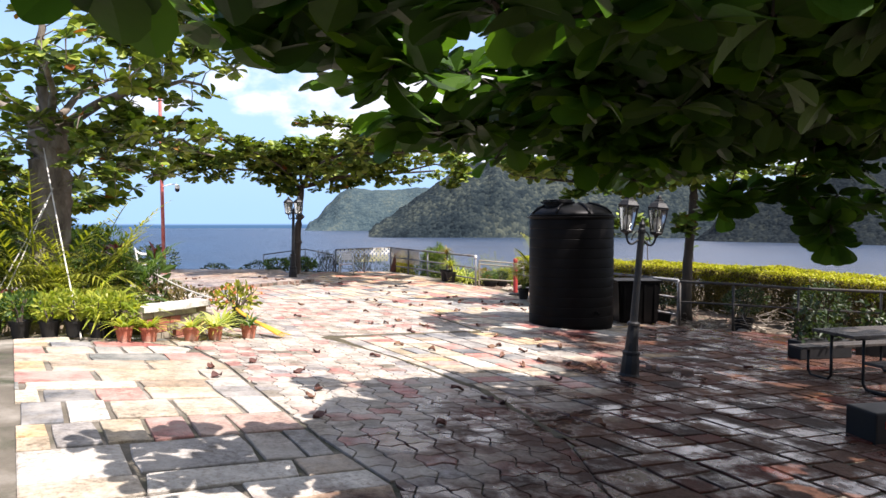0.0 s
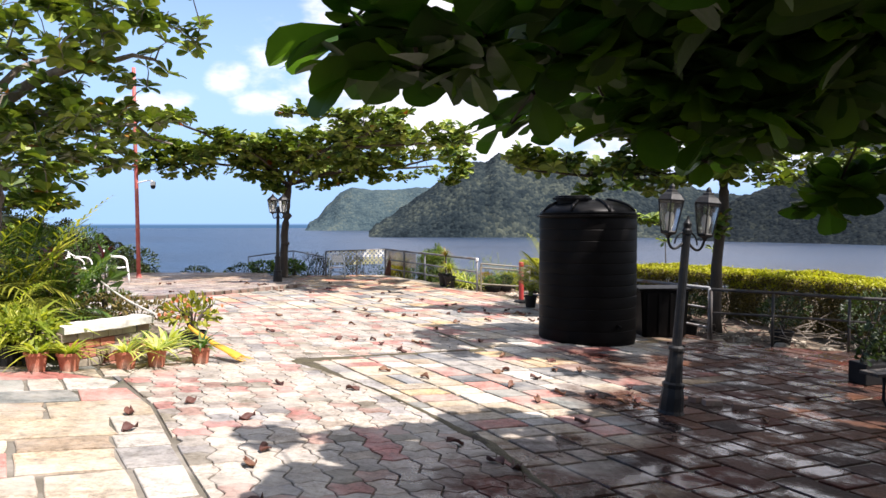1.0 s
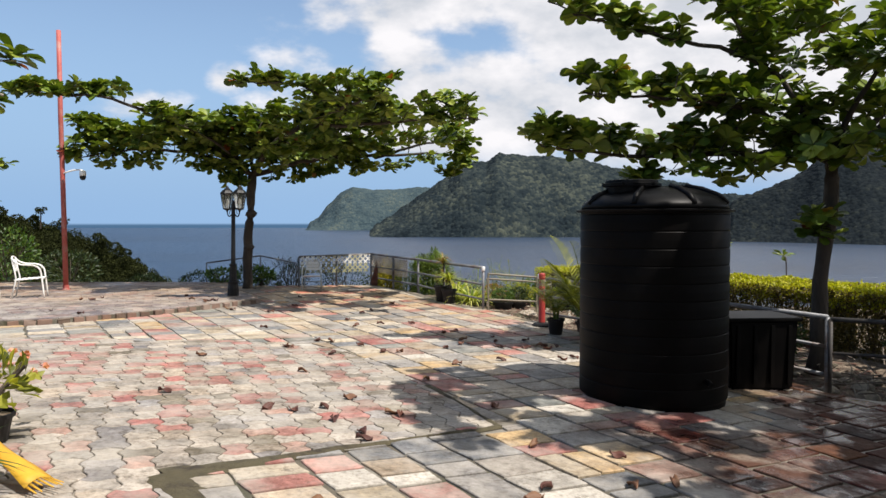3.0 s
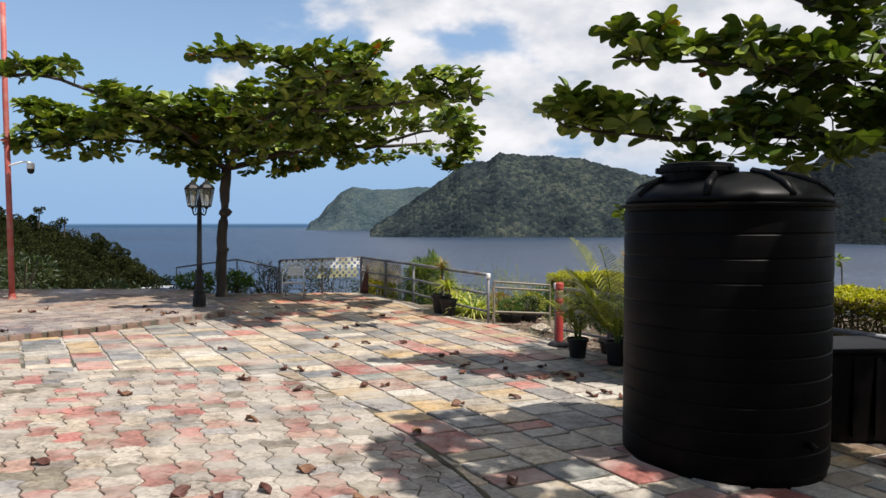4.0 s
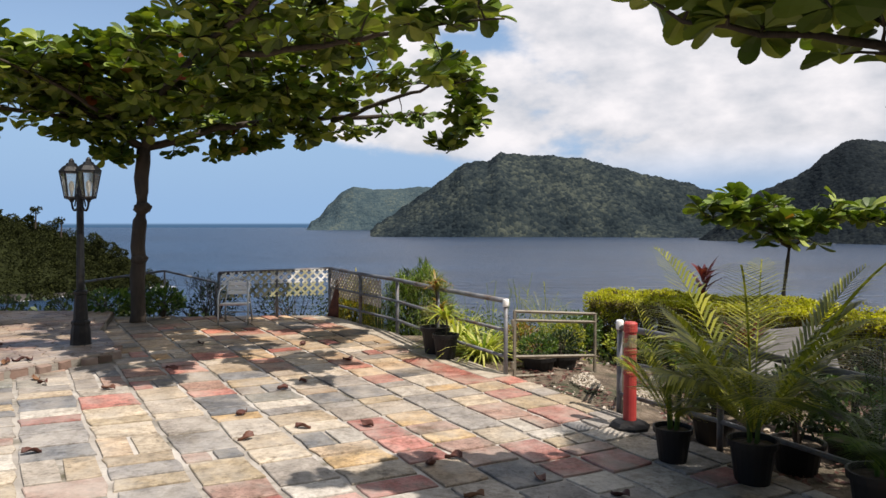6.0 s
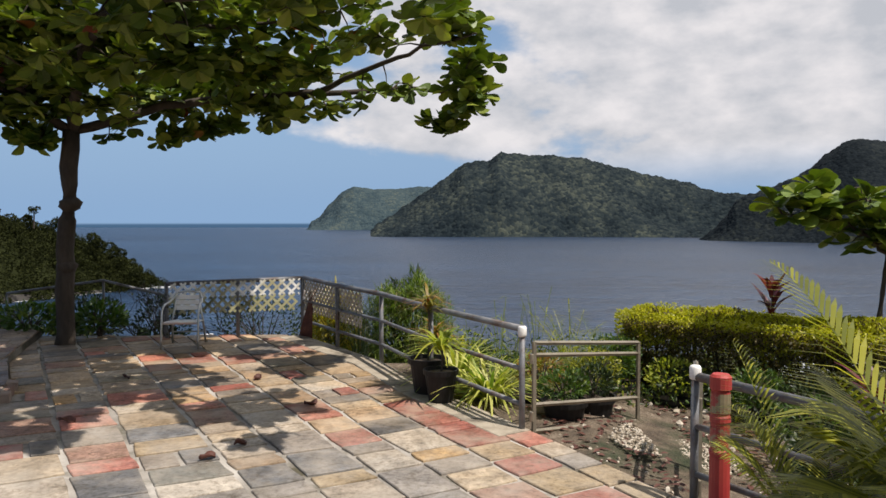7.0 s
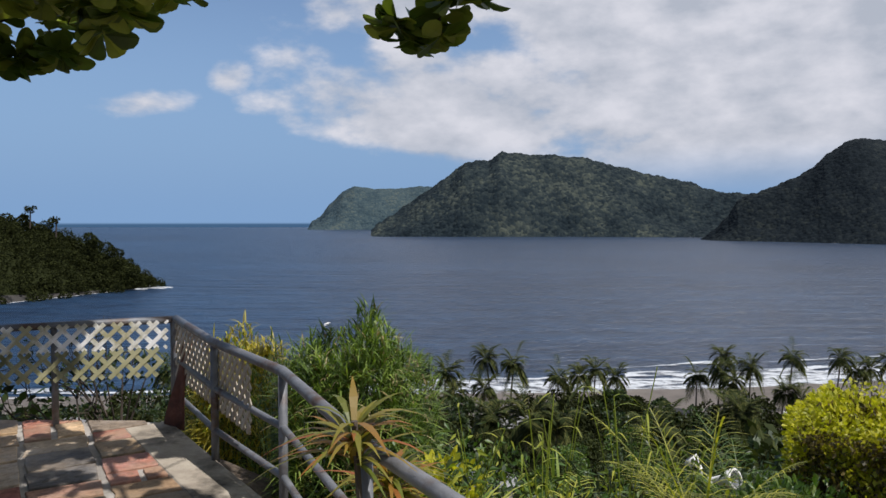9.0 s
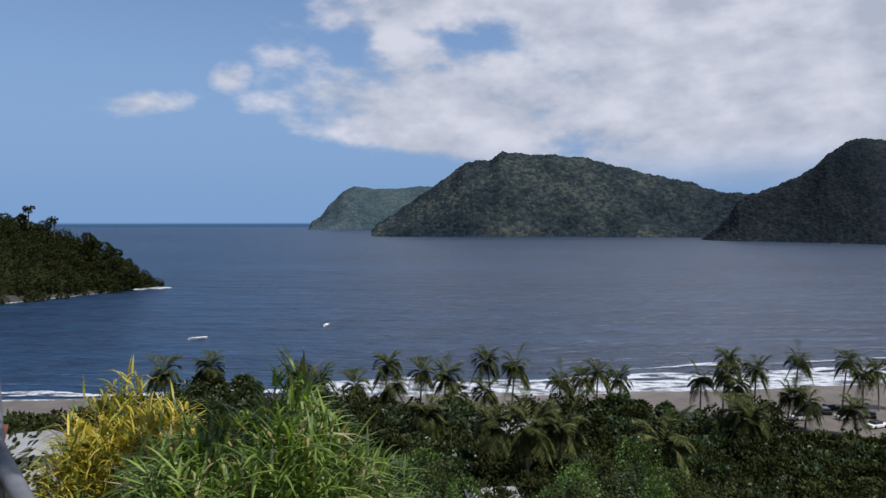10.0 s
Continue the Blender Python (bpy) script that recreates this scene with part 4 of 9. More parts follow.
# ---------------------------------------------------------------- double lantern posts
def lantern(parent, x, sc):
    root_m = Matrix.Translation((x, 0, 1.9 * sc)) @ Matrix.Diagonal((sc, sc, sc, 1))
    head = new("lantern")
    head.parent, head.matrix_basis = parent, root_m

    def ring_bm(rings, n=6):
        return lathe(bmesh.new(), rings, n)

    me = part("lantern_roof", ring_bm([(0.145, 0.335), (0.15, 0.35), (0.105, 0.405), (0.065, 0.43), (0.06, 0.45), (0.035, 0.46), (0.03, 0.49), (0.012, 0.515)]), M_IRON, head)
    part("lantern_base", ring_bm([(0.02, -0.045), (0.03, -0.02), (0.05, -0.01), (0.085, 0.0), (0.09, 0.02), (0.08, 0.03)]), M_IRON, head)
    bm = bmesh.new()
    for k in range(6):
        a = 2 * math.pi * k / 6
        tube(bm, [(0.083 * math.cos(a), 0.083 * math.sin(a), 0.02), (0.14 * math.cos(a), 0.14 * math.sin(a), 0.34)], 0.008, 5)
    part("lantern_frame", bm, M_IRON, head)
    part("glass", lathe(bmesh.new(), [(0.075, 0.025), (0.131, 0.335)], 6, caps=False), M_GLASS, head, "clear lantern glass panes")
    part("bulb", lathe(bmesh.new(), [(0.012, 0.03), (0.018, 0.09), (0.035, 0.14), (0.03, 0.2), (0.008, 0.23)], 10), M_WHITEPL, head, smooth=True)
    return head


def lamp_post(x, y, lean_x, lean_y, rz, label, sc=1.0, dz=0.0):
    root = thing("lamp_post", label, "lamp post", Matrix.Translation((x, y, gz(x, y) - 0.02 + dz)) @ Matrix.Rotation(radians(lean_x), 4, "Y") @ Matrix.Rotation(radians(lean_y), 4, "X") @ Matrix.Rotation(radians(rz), 4, "Z") @ Matrix.Scale(sc, 4), "double lantern posts")
    bm = bmesh.new()
    lathe(bm, [(0.135, 0), (0.14, 0.03), (0.125, 0.06), (0.12, 0.2), (0.105, 0.3), (0.115, 0.31), (0.115, 0.34), (0.09, 0.36)], 10)
    part("foot", bm, M_IRON, root)
    bm = bmesh.new()
    lathe(bm, [(0.09, 0.35), (0.085, 0.42), (0.07, 0.68), (0.085, 0.69), (0.085, 0.72), (0.06, 0.74)], 10)
    part("pedestal", bm, M_IRON, root)
    bm = bmesh.new()
    lathe(bm, [(0.05, 0.73), (0.045, 1.2), (0.042, 1.9), (0.05, 1.91), (0.05, 1.95), (0.04, 1.97), (0.045, 2.02), (0.02, 2.06), (0.01, 2.1)], 12)
    part("pole", bm, M_IRON, root, smooth=False)
    for sgn in (-1, 1):
        bm = bmesh.new()
        pts = curve_pts((0.03 * sgn, 0, 1.82), (0.17 * sgn, 0, 1.66), (0.21 * sgn, 0, 1.86), 8)
        tube(bm, pts, 0.014, 8)
        tube(bm, curve_pts((0.04 * sgn, 0, 1.93), (0.12 * sgn, 0, 1.9), (0.13 * sgn, 0, 1.80), 6), 0.009, 6)
        part("bracket", bm, M_IRON, root, smooth=True)
        lantern(root, 0.21 * sgn, 1.0)
    return root


lamp_post(2.72, 9.78, 4.4, 0, 12, "black iron double lantern lamp post leaning on the wet paving")
lamp_post(-4.42, 23.1, 0.8, 0, -36, "black iron double lantern lamp post beside the raised paving", 1.07, 0.08)


# ---------------------------------------------------------------- railings
def pipe_run(name, label, stations, rails, r=0.028, mat=None):
    """Posts at (x, y, ground, top) with rails at fractions of the height."""
    root = thing(name, label, "railing", Matrix.Translation((stations[0][0], stations[0][1], stations[0][2])))
    o = Vector(stations[0][:3])
    for x, y, z, top in stations:
        bm = bmesh.new()
        tube(bm, [Vector((x, y, z - 0.15)) - o, Vector((x, y, top)) - o], r, 10)
        part("post", bm, mat or M_GALV, root, smooth=True)
    for fr in rails:
        bm = bmesh.new()
        pts = [Vector((x, y, z + (top - z) * fr)) - o for x, y, z, top in stations]
        tube(bm, pts, r * (1.15 if fr > 0.95 else 0.8), 10)
        part("rail", bm, mat or M_GALV, root, smooth=True)
    return root


RAIL_A = [(1.29, 22.06, -0.05, 0.90), (0.45, 23.45, 0.0, 0.92), (-0.21, 24.86, 0.03, 0.93), (-0.90, 25.72, 0.07, 0.96), (-1.57, 26.78, 0.07, 0.99)]
ra = pipe_run("pipe_railing", "grey galvanised pipe railing along the terrace edge", RAIL_A, (1.0, 0.62, 0.28))
bm = bmesh.new()
lathe(bm, [(0.036, 0.88), (0.04, 0.9), (0.04, 0.96), (0.03, 0.975)], 12, (0.0, 0.0, 0.0))
part("end_cap", bm, M_WHITEPL, ra, "white plastic pipe cap", True)
RAIL_B = [(-1.60, 26.80, 0.07, 0.98), (-2.55, 26.62, 0.06, 0.95), (-3.56, 26.42, 0.05, 0.92)]
pipe_run("pipe_railing", "grey pipe railing carrying the white lattice", RAIL_B, (1.0,))
RAIL_C = [(2.31, 20.55, -0.1, 0.80), (2.95, 19.55, -0.1, 0.78), (3.75, 18.25, -0.16, 0.72), (5.24, 15.5, -0.27, 0.70)]
rc = pipe_run("pipe_railing", "grey pipe railing beside the potted palms", RAIL_C, (1.0, 0.62, 0.25))
bm = bmesh.new()
lathe(bm, [(0.036, 0.88), (0.04, 0.9), (0.04, 0.96), (0.03, 0.975)], 12)
part("end_cap", bm, M_WHITEPL, rc, "white plastic pipe cap", True)
RAIL_D = [(5.26, 15.46, -0.27, 0.68), (6.3, 15.25, -0.3, 0.64), (7.4, 14.75, -0.31, 0.60), (8.6, 14.0, -0.3, 0.6), (9.8, 13.0, -0.3, 0.6)]
pipe_run("pipe_railing", "grey pipe railing in front of the shaded planting", RAIL_D, (1.0, 0.55), 0.026, M_PIPESHADE)
RAIL_E = [(-3.65, 26.55, 0.05, 0.74), (-4.75, 26.95, 0.05, 0.93), (-6.3, 27.0, 0.05, 0.72)]
pipe_run("pipe_railing", "thin rusty pipe railing behind the tree", RAIL_E, (1.0,), 0.018)


def lattice_panel(a, b, z0a, z0b, h, label, mat, lean=0.0, step=0.145, w=0.036):
    """White plastic trellis: two layers of crossing strips."""
    a, b = Vector((*a, z0a)), Vector((*b, z0b))
    root = thing("lattice_panel", label, "lattice", Matrix.Translation(a))
    length = (b - a).length
    ex = (b - a).normalized()
    ez = Vector((0, lean, 1)).normalized()
    ny = ex.cross(ez)
    for layer, sgn in ((0.004, 1), (-0.004, -1)):
        k = -int(h / step) - 1
        while k * step < length + h:
            x0 = k * step
            lo, hi = (x0, x0 + h) if sgn > 0 else (x0 + h, x0)
            # clip the strip to the panel's length
            t0, t1 = 0.0, 1.0
            d = hi - lo
            for lim, keep_low in ((0.0, True), (length, False)):
                t = (lim - lo) / d
                if (d > 0) == keep_low:
                    t0 = max(t0, t)
                else:
                    t1 = min(t1, t)
            if t1 - t0 > 0.05:
                p = ex * (lo + d * t0) + ez * (h * t0)
                q = ex * (lo + d * t1) + ez * (h * t1)
                bm = bmesh.new()
                way = (q - p).normalized()
                side = way.cross(ny) * (w / 2)
                off = ny * layer
                th = ny * 0.004
                vs = [bm.verts.new(c) for c in (p - side + off - th, p + side + off - th, q + side + off - th, q - side + off - th, p - side + off + th, p + side + off + th, q + side + off + th, q - side + off + th)]
                for f in ((0, 1, 2, 3), (7, 6, 5, 4), (0, 4, 5, 1), (1, 5, 6, 2), (2, 6, 7, 3), (3, 7, 4, 0)):
                    bm.faces.new([vs[i] for i in f])
                part("lattice_strip", bm, mat, root)
            k += 1
    return root


lattice_panel((-3.50, 26.38), (-1.63, 26.72), 0.70, 0.745, 0.23, "white plastic lattice strip tied along the railing", M_LATTICE, 0.1)
lattice_panel((-3.50, 26.34), (-1.66, 26.68), 0.47, 0.51, 0.24, "algae-stained lattice strip hanging below the white one", M_LATTICEALGA, 0.12)
lattice_panel((-1.55, 26.72), (-0.5, 25.2), 0.50, 0.44, 0.46, "stained beige lattice strip hanging from the railing", M_LATTICEOLD, 0.0, 0.105, 0.034)


def metal_gate(a, b, top, label):
    a, b = Vector(a), Vector(b)
    root = thing("metal_gate", label, "gate", Matrix.Translation(a), "gate leaves")
    d = b - a
    for u in (0.0, 1.0):
        p = d * u
        bm = bmesh.new()
        tube(bm, [p + Vector((0, 0, 0.0)), p + Vector((0, 0, top))], 0.022, 4)
        part("gate_stile", bm, M_GATE, root)
    for z in (0.03, 0.27, top - 0.12, top - 0.01):
        bm = bmesh.new()
        tube(bm, [Vector((0, 0, z)), d + Vector((0, 0, z))], 0.02, 4)
        part("gate_bar", bm, M_GATE, root)
    for z in (0.12, top - 0.2):
        bm = bmesh.new()
        lathe(bm, [(0.016, z), (0.019, z + 0.005), (0.019, z + 0.085), (0.016, z + 0.09)], 8, tuple(d.normalized() * -0.03))
        part("hinge", bm, M_GATE, root)


metal_gate((1.40, 22.08, -0.06), (2.56, 22.92, -0.2), 0.84, "open bare steel gate leaf hung beside the pipe railing")
metal_gate((2.38, 20.66, -0.16), (2.68, 21.6, -0.2), 0.9, "steel gate leaf swung back from the end post")


def edge_kerb():
    """A narrow concrete ledge between the paving and the pipe railing."""
    line = [(1.30, 21.98), (0.38, 23.4), (-0.30, 24.8), (-0.98, 25.7), (-1.66, 26.62)]
    root = thing("edge_kerb", "narrow weathered concrete ledge under the pipe railing", "kerb", Matrix())
    tagged(root, kind="structure")
    for off, w, h in ((-0.1, 0.36, 0.014),):
        for (ax, ay), (bx, by) in zip(line, line[1:]):
            d = Vector((bx - ax, by - ay, 0))
            n = Vector((d.y, -d.x, 0)).normalized()
            a = Vector((ax, ay, 0)) + n * off
            b = Vector((bx, by, 0)) + n * off
            bm = bmesh.new()
            vs = []
            for p in (a, b):
                for u, z in ((-w / 2, -0.1), (-w / 2, h - 0.008), (-w / 2 + 0.008, h), (w / 2 - 0.008, h), (w / 2, h - 0.008), (w / 2, -0.1)):
                    q = p + n * u
                    vs.append(bm.verts.new((q.x, q.y, gz(q.x, q.y) + z)))
            for k in range(5):
                bm.faces.new((vs[k], vs[k + 1], vs[k + 7], vs[k + 6]))
            bm.faces.new(vs[0:6])
            bm.faces.new(vs[11:5:-1])
            part("kerb_stone", bm, M_KERB, root)


edge_kerb()


# ---------------------------------------------------------------- sea almond trees
def rosette(soup, r, c, way, n, length, width, droopy=0.0, red=0.008):
    """A whorl of broad leaves at a twig's end."""
    way = Vector(way).normalized()
    a = way.orthogonal().normalized()
    b = way.cross(a)
    turn = r.uniform(0, 6.28)
    for k in range(n):
        ang = turn + k * 2.4
        out = a * math.cos(ang) + b * math.sin(ang)
        rise = r.uniform(-0.1, 0.75) - droopy
        d = out + way * rise + rnd_dir(r) * 0.22
        sz = r.uniform(0.7, 1.15)
        soup.broad(Vector(c) + d.normalized() * 0.02, d, way + rnd_dir(r) * 0.35, length * sz, width * sz, r.uniform(0.05, 0.25), r.uniform(0.05, 0.35), 1 if r.random() < red else 0)


def almond_tree(name, label, trunk, radii, limbs, layers, seed, leaf=(0.24, 0.14), n_leaf=9, mats=None, bark=None, clear=None, boughs=(), burls=()):
    """Trunk, bent limbs, twigs and leaf whorls. layers: (x, y, z, rx, ry, rz, whorls, hang);
    boughs: (points, thickness, spread, rise, whorls), leafy along their length."""
    r = random.Random(seed)
    base = Vector(trunk[0])
    root = thing(name, label, "tree", Matrix.Translation(base))
    bm = bmesh.new()
    pts = []
    for p, q in zip(trunk, trunk[1:]):
        for k in range(4):
            t = k / 4
            pts.append(Vector(p).lerp(Vector(q), t) - base)
    pts.append(Vector(trunk[-1]) - base)
    rads = [radii[0] + (radii[1] - radii[0]) * (k / (len(pts) - 1)) for k in range(len(pts))]
    pts = [p + Vector((r.uniform(-1, 1), r.uniform(-1, 1), 0)) * rads[k] * 0.18 for k, p in enumerate(pts)]
    rads = [q * r.uniform(0.92, 1.12) for q in rads]
    rads[0] *= 1.35
    tube(bm, pts, rads, 12)
    part("trunk", bm, bark or M_BARK, root, smooth=True)
    for z, q in burls:
        k = min(range(len(pts)), key=lambda i: abs(pts[i].z + base.z - z))
        bm = bmesh.new()
        bmesh.ops.create_icosphere(bm, subdivisions=3, radius=rads[k] * q)
        for v in bm.verts:
            v.co = Vector((v.co.x, v.co.y, v.co.z * 0.75)) * (1 + 0.25 * noise.noise(v.co * 14)) + pts[k] + Vector((0.02, -0.02, 0))
        part("burl", bm, bark or M_BARK, root, smooth=True)
    nodes = []
    fork = Vector(trunk[-1]) - base
    for tip, rr in limbs:
        tip = Vector(tip) - base
        mid = fork.lerp(tip, 0.5) + Vector((r.uniform(-0.25, 0.25), r.uniform(-0.25, 0.25), 0.3 + 0.05 * (tip - fork).length))
        cps = curve_pts(fork - Vector((0, 0, 0.1)), mid, tip, 9)
        cps = [p + rnd_dir(r) * 0.06 * min(1, k) for k, p in enumerate(cps)]
        bm = bmesh.new()
        tube(bm, cps, [rr * (1 - 0.78 * k / 9) for k in range(10)], 8)
        part("limb", bm, bark or M_BARK, root, smooth=True)
        nodes += cps[2:]
    twigs, crown = bmesh.new(), Soup()
    subs = []
    for line, rr, spread, rise, n in boughs:
        line = [Vector(p) for p in line]
        ends = [line[0] * 2 - line[1]] + line + [line[-1] * 2 - line[-2]]
        way = []
        for i in range(1, len(ends) - 2):
            p0, p1, p2, p3 = ends[i - 1:i + 3]
            for k in range(6):
                t = k / 6
                way.append(0.5 * (2 * p1 + (p2 - p0) * t + (2 * p0 - 5 * p1 + 4 * p2 - p3) * t * t + (3 * p1 - p0 - 3 * p2 + p3) * t ** 3))
        way.append(line[-1])
        way = [p - base + rnd_dir(r) * 0.035 * min(1, k) for k, p in enumerate(way)]
        bm = bmesh.new()
        tube(bm, way, [rr * (1 - 0.8 * k / (len(way) - 1)) for k in range(len(way))], 8)
        part("limb", bm, bark or M_BARK, root, smooth=True)
        nodes += way[2:]
        for _ in range(n):
            t = r.random() ** 0.75
            f = t * (len(way) - 1)
            k = min(int(f), len(way) - 2)
            p = way[k].lerp(way[k + 1], f - k)
            q = spread * (0.45 + 0.75 * math.sin(math.pi * min(1, 0.15 + 0.8 * t)))
            d = rnd_dir(r)
            p = p + Vector((d.x * q, d.y * q, r.uniform(-0.12, 1.0) * rise))
            if noise.noise((p.x * 0.9, p.y * 0.9, seed + p.z)) < -0.5 or noise.noise((p.x * 3.3, p.y * 3.3, seed + p.z * 2)) < -0.36 or (clear and not clear(p + base)):
                continue
            subs.append((p, 0))
    for cx, cy, cz, rx, ry, rz, n, hang in layers:
        for _ in range(n):
            d = rnd_dir(r)
            q = r.uniform(0.35, 1.0) ** 0.5
            p = Vector((cx + d.x * rx * q, cy + d.y * ry * q, cz + d.z * rz * q))
            p.z += 0.25 * noise.noise((p.x * 0.9, p.y * 0.9, seed))
            if noise.noise((p.x * 0.75, p.y * 0.75, seed + p.z * 0.8)) < -0.42:
                continue
            if clear and hang < 2 and not clear(p):
                continue
            subs.append((p - base, hang))
    # twigs grow outward from the limbs, each from the nearest wood already there
    wood = np.array([tuple(v) for v in nodes or [fork]])
    reach = [float(np.min(np.sum((wood - np.array(tuple(p))) ** 2, axis=1))) + (4.0 if hang else 0.0) for p, hang in subs]
    net = np.zeros((len(wood) + len(subs), 3))
    net[:len(wood)] = wood
    used = len(wood)
    for i in sorted(range(len(subs)), key=lambda j: reach[j]):
        p, hang = subs[i]
        near = Vector(net[int(np.argmin(np.sum((net[:used] - np.array(tuple(p))) ** 2, axis=1)))])
        net[used] = tuple(p)
        used += 1
        gap = (p - near).length
        bend = near.lerp(p, 0.55) + Vector((0, 0, 0.12 * gap)) + rnd_dir(r) * 0.08 * gap
        tube(twigs, [near, bend, p], [0.014, 0.010, 0.006], 4, False)
        out = Vector((p.x - near.x, p.y - near.y, 0))
        way = Vector((0, 0, 1)) + out * 0.25 + rnd_dir(r) * 0.45
        if hang in (1, 3):
            way = Vector((0, 0, -0.6 - r.random())) + rnd_dir(r) * 0.6
        rosette(crown, r, p, way, n_leaf + r.randint(-2, 2) - (4 if hang > 1 else 0), leaf[0], leaf[1], 0.1 if hang else 0.0, 0.0 if mats else 0.008)
        if hang < 2 and r.random() < 0.4:
            rosette(crown, r, p - (p - bend) * 0.5, way + rnd_dir(r) * 0.3, n_leaf - 3, leaf[0], leaf[1], 0.0, 0.0 if mats else 0.008)
    tagged(part("branchwork", twigs, bark or M_BARK, root), kind="stuff")
    crown.object("crown", mats or [M_LEAF, M_LEAFRED], root)
    return root


def lattice_sun(p):
    """An opening in the crown over the corner of the railing; the tips of the long boughs are thinner."""
    u, v = p.x - 0.46 * p.z, p.y + 0.33 * p.z
    w = 0.25 * noise.noise((p.x * 1.5, p.y * 1.5, p.z))
    if -2.9 + w < u < -1.1 + w and 25.95 + w < v < 27.9 and noise.noise((p.x * 2.6, p.y * 2.6, 9)) < 0.55:
        return False
    return not (p.x > -0.7 and p.y < 25.0 and noise.noise((p.x * 2.4, p.y * 2.4, 4)) < 0.0)


FORK = (-4.68, 25.95, 3.15)
almond_tree("almond_tree", "flat-topped sea almond tree with broad green leaves at the terrace edge", [(-4.88, 26.0, -0.05), (-4.84, 26.0, 1.2), (-4.78, 25.98, 2.1), FORK], (0.125, 0.105), [],
            [(-0.42, 25.5, 3.18, 0.18, 0.18, 0.16, 6, 1), (-0.35, 25.5, 3.42, 0.12, 0.12, 0.1, 5, 1), (-1.35, 25.7, 3.38, 0.3, 0.2, 0.1, 8, 1), (0.62, 25.95, 3.35, 0.2, 0.2, 0.12, 6, 1), (0.95, 25.5, 3.45, 0.15, 0.2, 0.1, 5, 1),
             (-3.6, 26.9, 3.26, 0.22, 0.2, 0.1, 6, 1), (-3.0, 27.3, 3.3, 0.24, 0.2, 0.1, 7, 1), (-4.1, 26.0, 3.08, 0.24, 0.2, 0.12, 8, 1), (-5.25, 25.9, 3.15, 0.2, 0.2, 0.18, 6, 1), (-4.9, 25.7, 3.0, 0.14, 0.14, 0.12, 4, 1),
             (-7.6, 25.2, 3.45, 0.9, 0.5, 0.1, 12, 1), (-2.2, 25.9, 3.5, 0.5, 0.4, 0.1, 8, 1), (-4.6, 25.0, 4.1, 1.3, 1.1, 0.3, 46, 0), (-2.4, 26.3, 3.38, 0.6, 0.3, 0.1, 9, 1), (-0.85, 25.0, 3.42, 0.5, 0.2, 0.08, 9, 3), (-0.1, 24.9, 3.42, 0.35, 0.2, 0.08, 7, 3), (-6.3, 24.6, 4.0, 1.4, 0.9, 0.35, 40, 0), (-2.7, 24.8, 3.85, 1.5, 1.0, 0.22, 70, 0), (-3.2, 24.0, 3.7, 1.4, 0.7, 0.08, 14, 1), (-5.9, 25.6, 3.4, 0.6, 0.4, 0.1, 9, 1), (-2.5, 23.0, 3.8, 0.6, 0.6, 0.1, 9, 1), (0.3, 21.6, 3.72, 0.5, 0.5, 0.1, 7, 1), (-1.6, 24.6, 3.75, 0.9, 0.6, 0.1, 9, 1), (-5.7, 24.2, 4.2, 0.9, 0.9, 0.25, 26, 0)],
            11, (0.232, 0.165), 9, bark=M_BARKDARK, clear=lattice_sun, burls=((2.05, 1.3), (1.2, 1.15)), boughs=[
            ([FORK, (-3.2, 26.1, 3.55), (-1.4, 26.0, 3.68), (0.2, 25.8, 3.7), (1.0, 25.6, 3.55)], 0.075, 0.7, 0.5, 155),
            ([FORK, (-4.0, 24.8, 3.7), (-2.9, 23.2, 4.05), (-1.7, 21.6, 4.25), (-0.7, 20.2, 4.35)], 0.085, 0.75, 0.45, 155),
            ([(-2.9, 23.2, 4.05), (-1.2, 22.4, 4.05), (0.2, 21.4, 4.0), (1.1, 20.5, 3.85)], 0.05, 0.65, 0.45, 122),
            ([(-1.4, 25.9, 3.6), (0.0, 24.5, 3.85), (0.95, 23.0, 3.75)], 0.045, 0.65, 0.45, 106),
            ([(-1.7, 21.6, 4.25), (-2.4, 21.5, 4.66), (-3.2, 21.5, 4.76), (-3.85, 21.55, 4.72)], 0.03, 0.16, 0.16, 24),
            ([FORK, (-5.6, 25.0, 3.85), (-7.0, 23.5, 4.66), (-8.4, 23.4, 4.86), (-9.75, 23.5, 4.93)], 0.06, 0.34, 0.25, 77),
            ([FORK, (-5.9, 26.0, 3.65), (-7.4, 25.3, 3.75), (-8.95, 25.0, 3.5)], 0.07, 0.7, 0.6, 155),
            ([(-7.4, 25.3, 3.75), (-8.1, 25.1, 4.2), (-8.8, 25.0, 4.35)], 0.035, 0.35, 0.2, 36),
            ([FORK, (-4.6, 25.4, 3.85), (-4.3, 24.4, 4.2), (-3.8, 23.4, 4.25)], 0.06, 0.75, 0.4, 106),
            ([FORK, (-5.2, 24.3, 3.9), (-5.9, 22.9, 4.2)], 0.05, 0.65, 0.35, 77),
            ([FORK, (-3.6, 27.0, 3.65), (-2.2, 27.4, 3.8)], 0.05, 0.6, 0.4, 80),
            ([(-2.9, 23.2, 4.05), (-2.0, 24.4, 4.2), (-0.6, 24.2, 4.3)], 0.04, 0.75, 0.4, 98)])

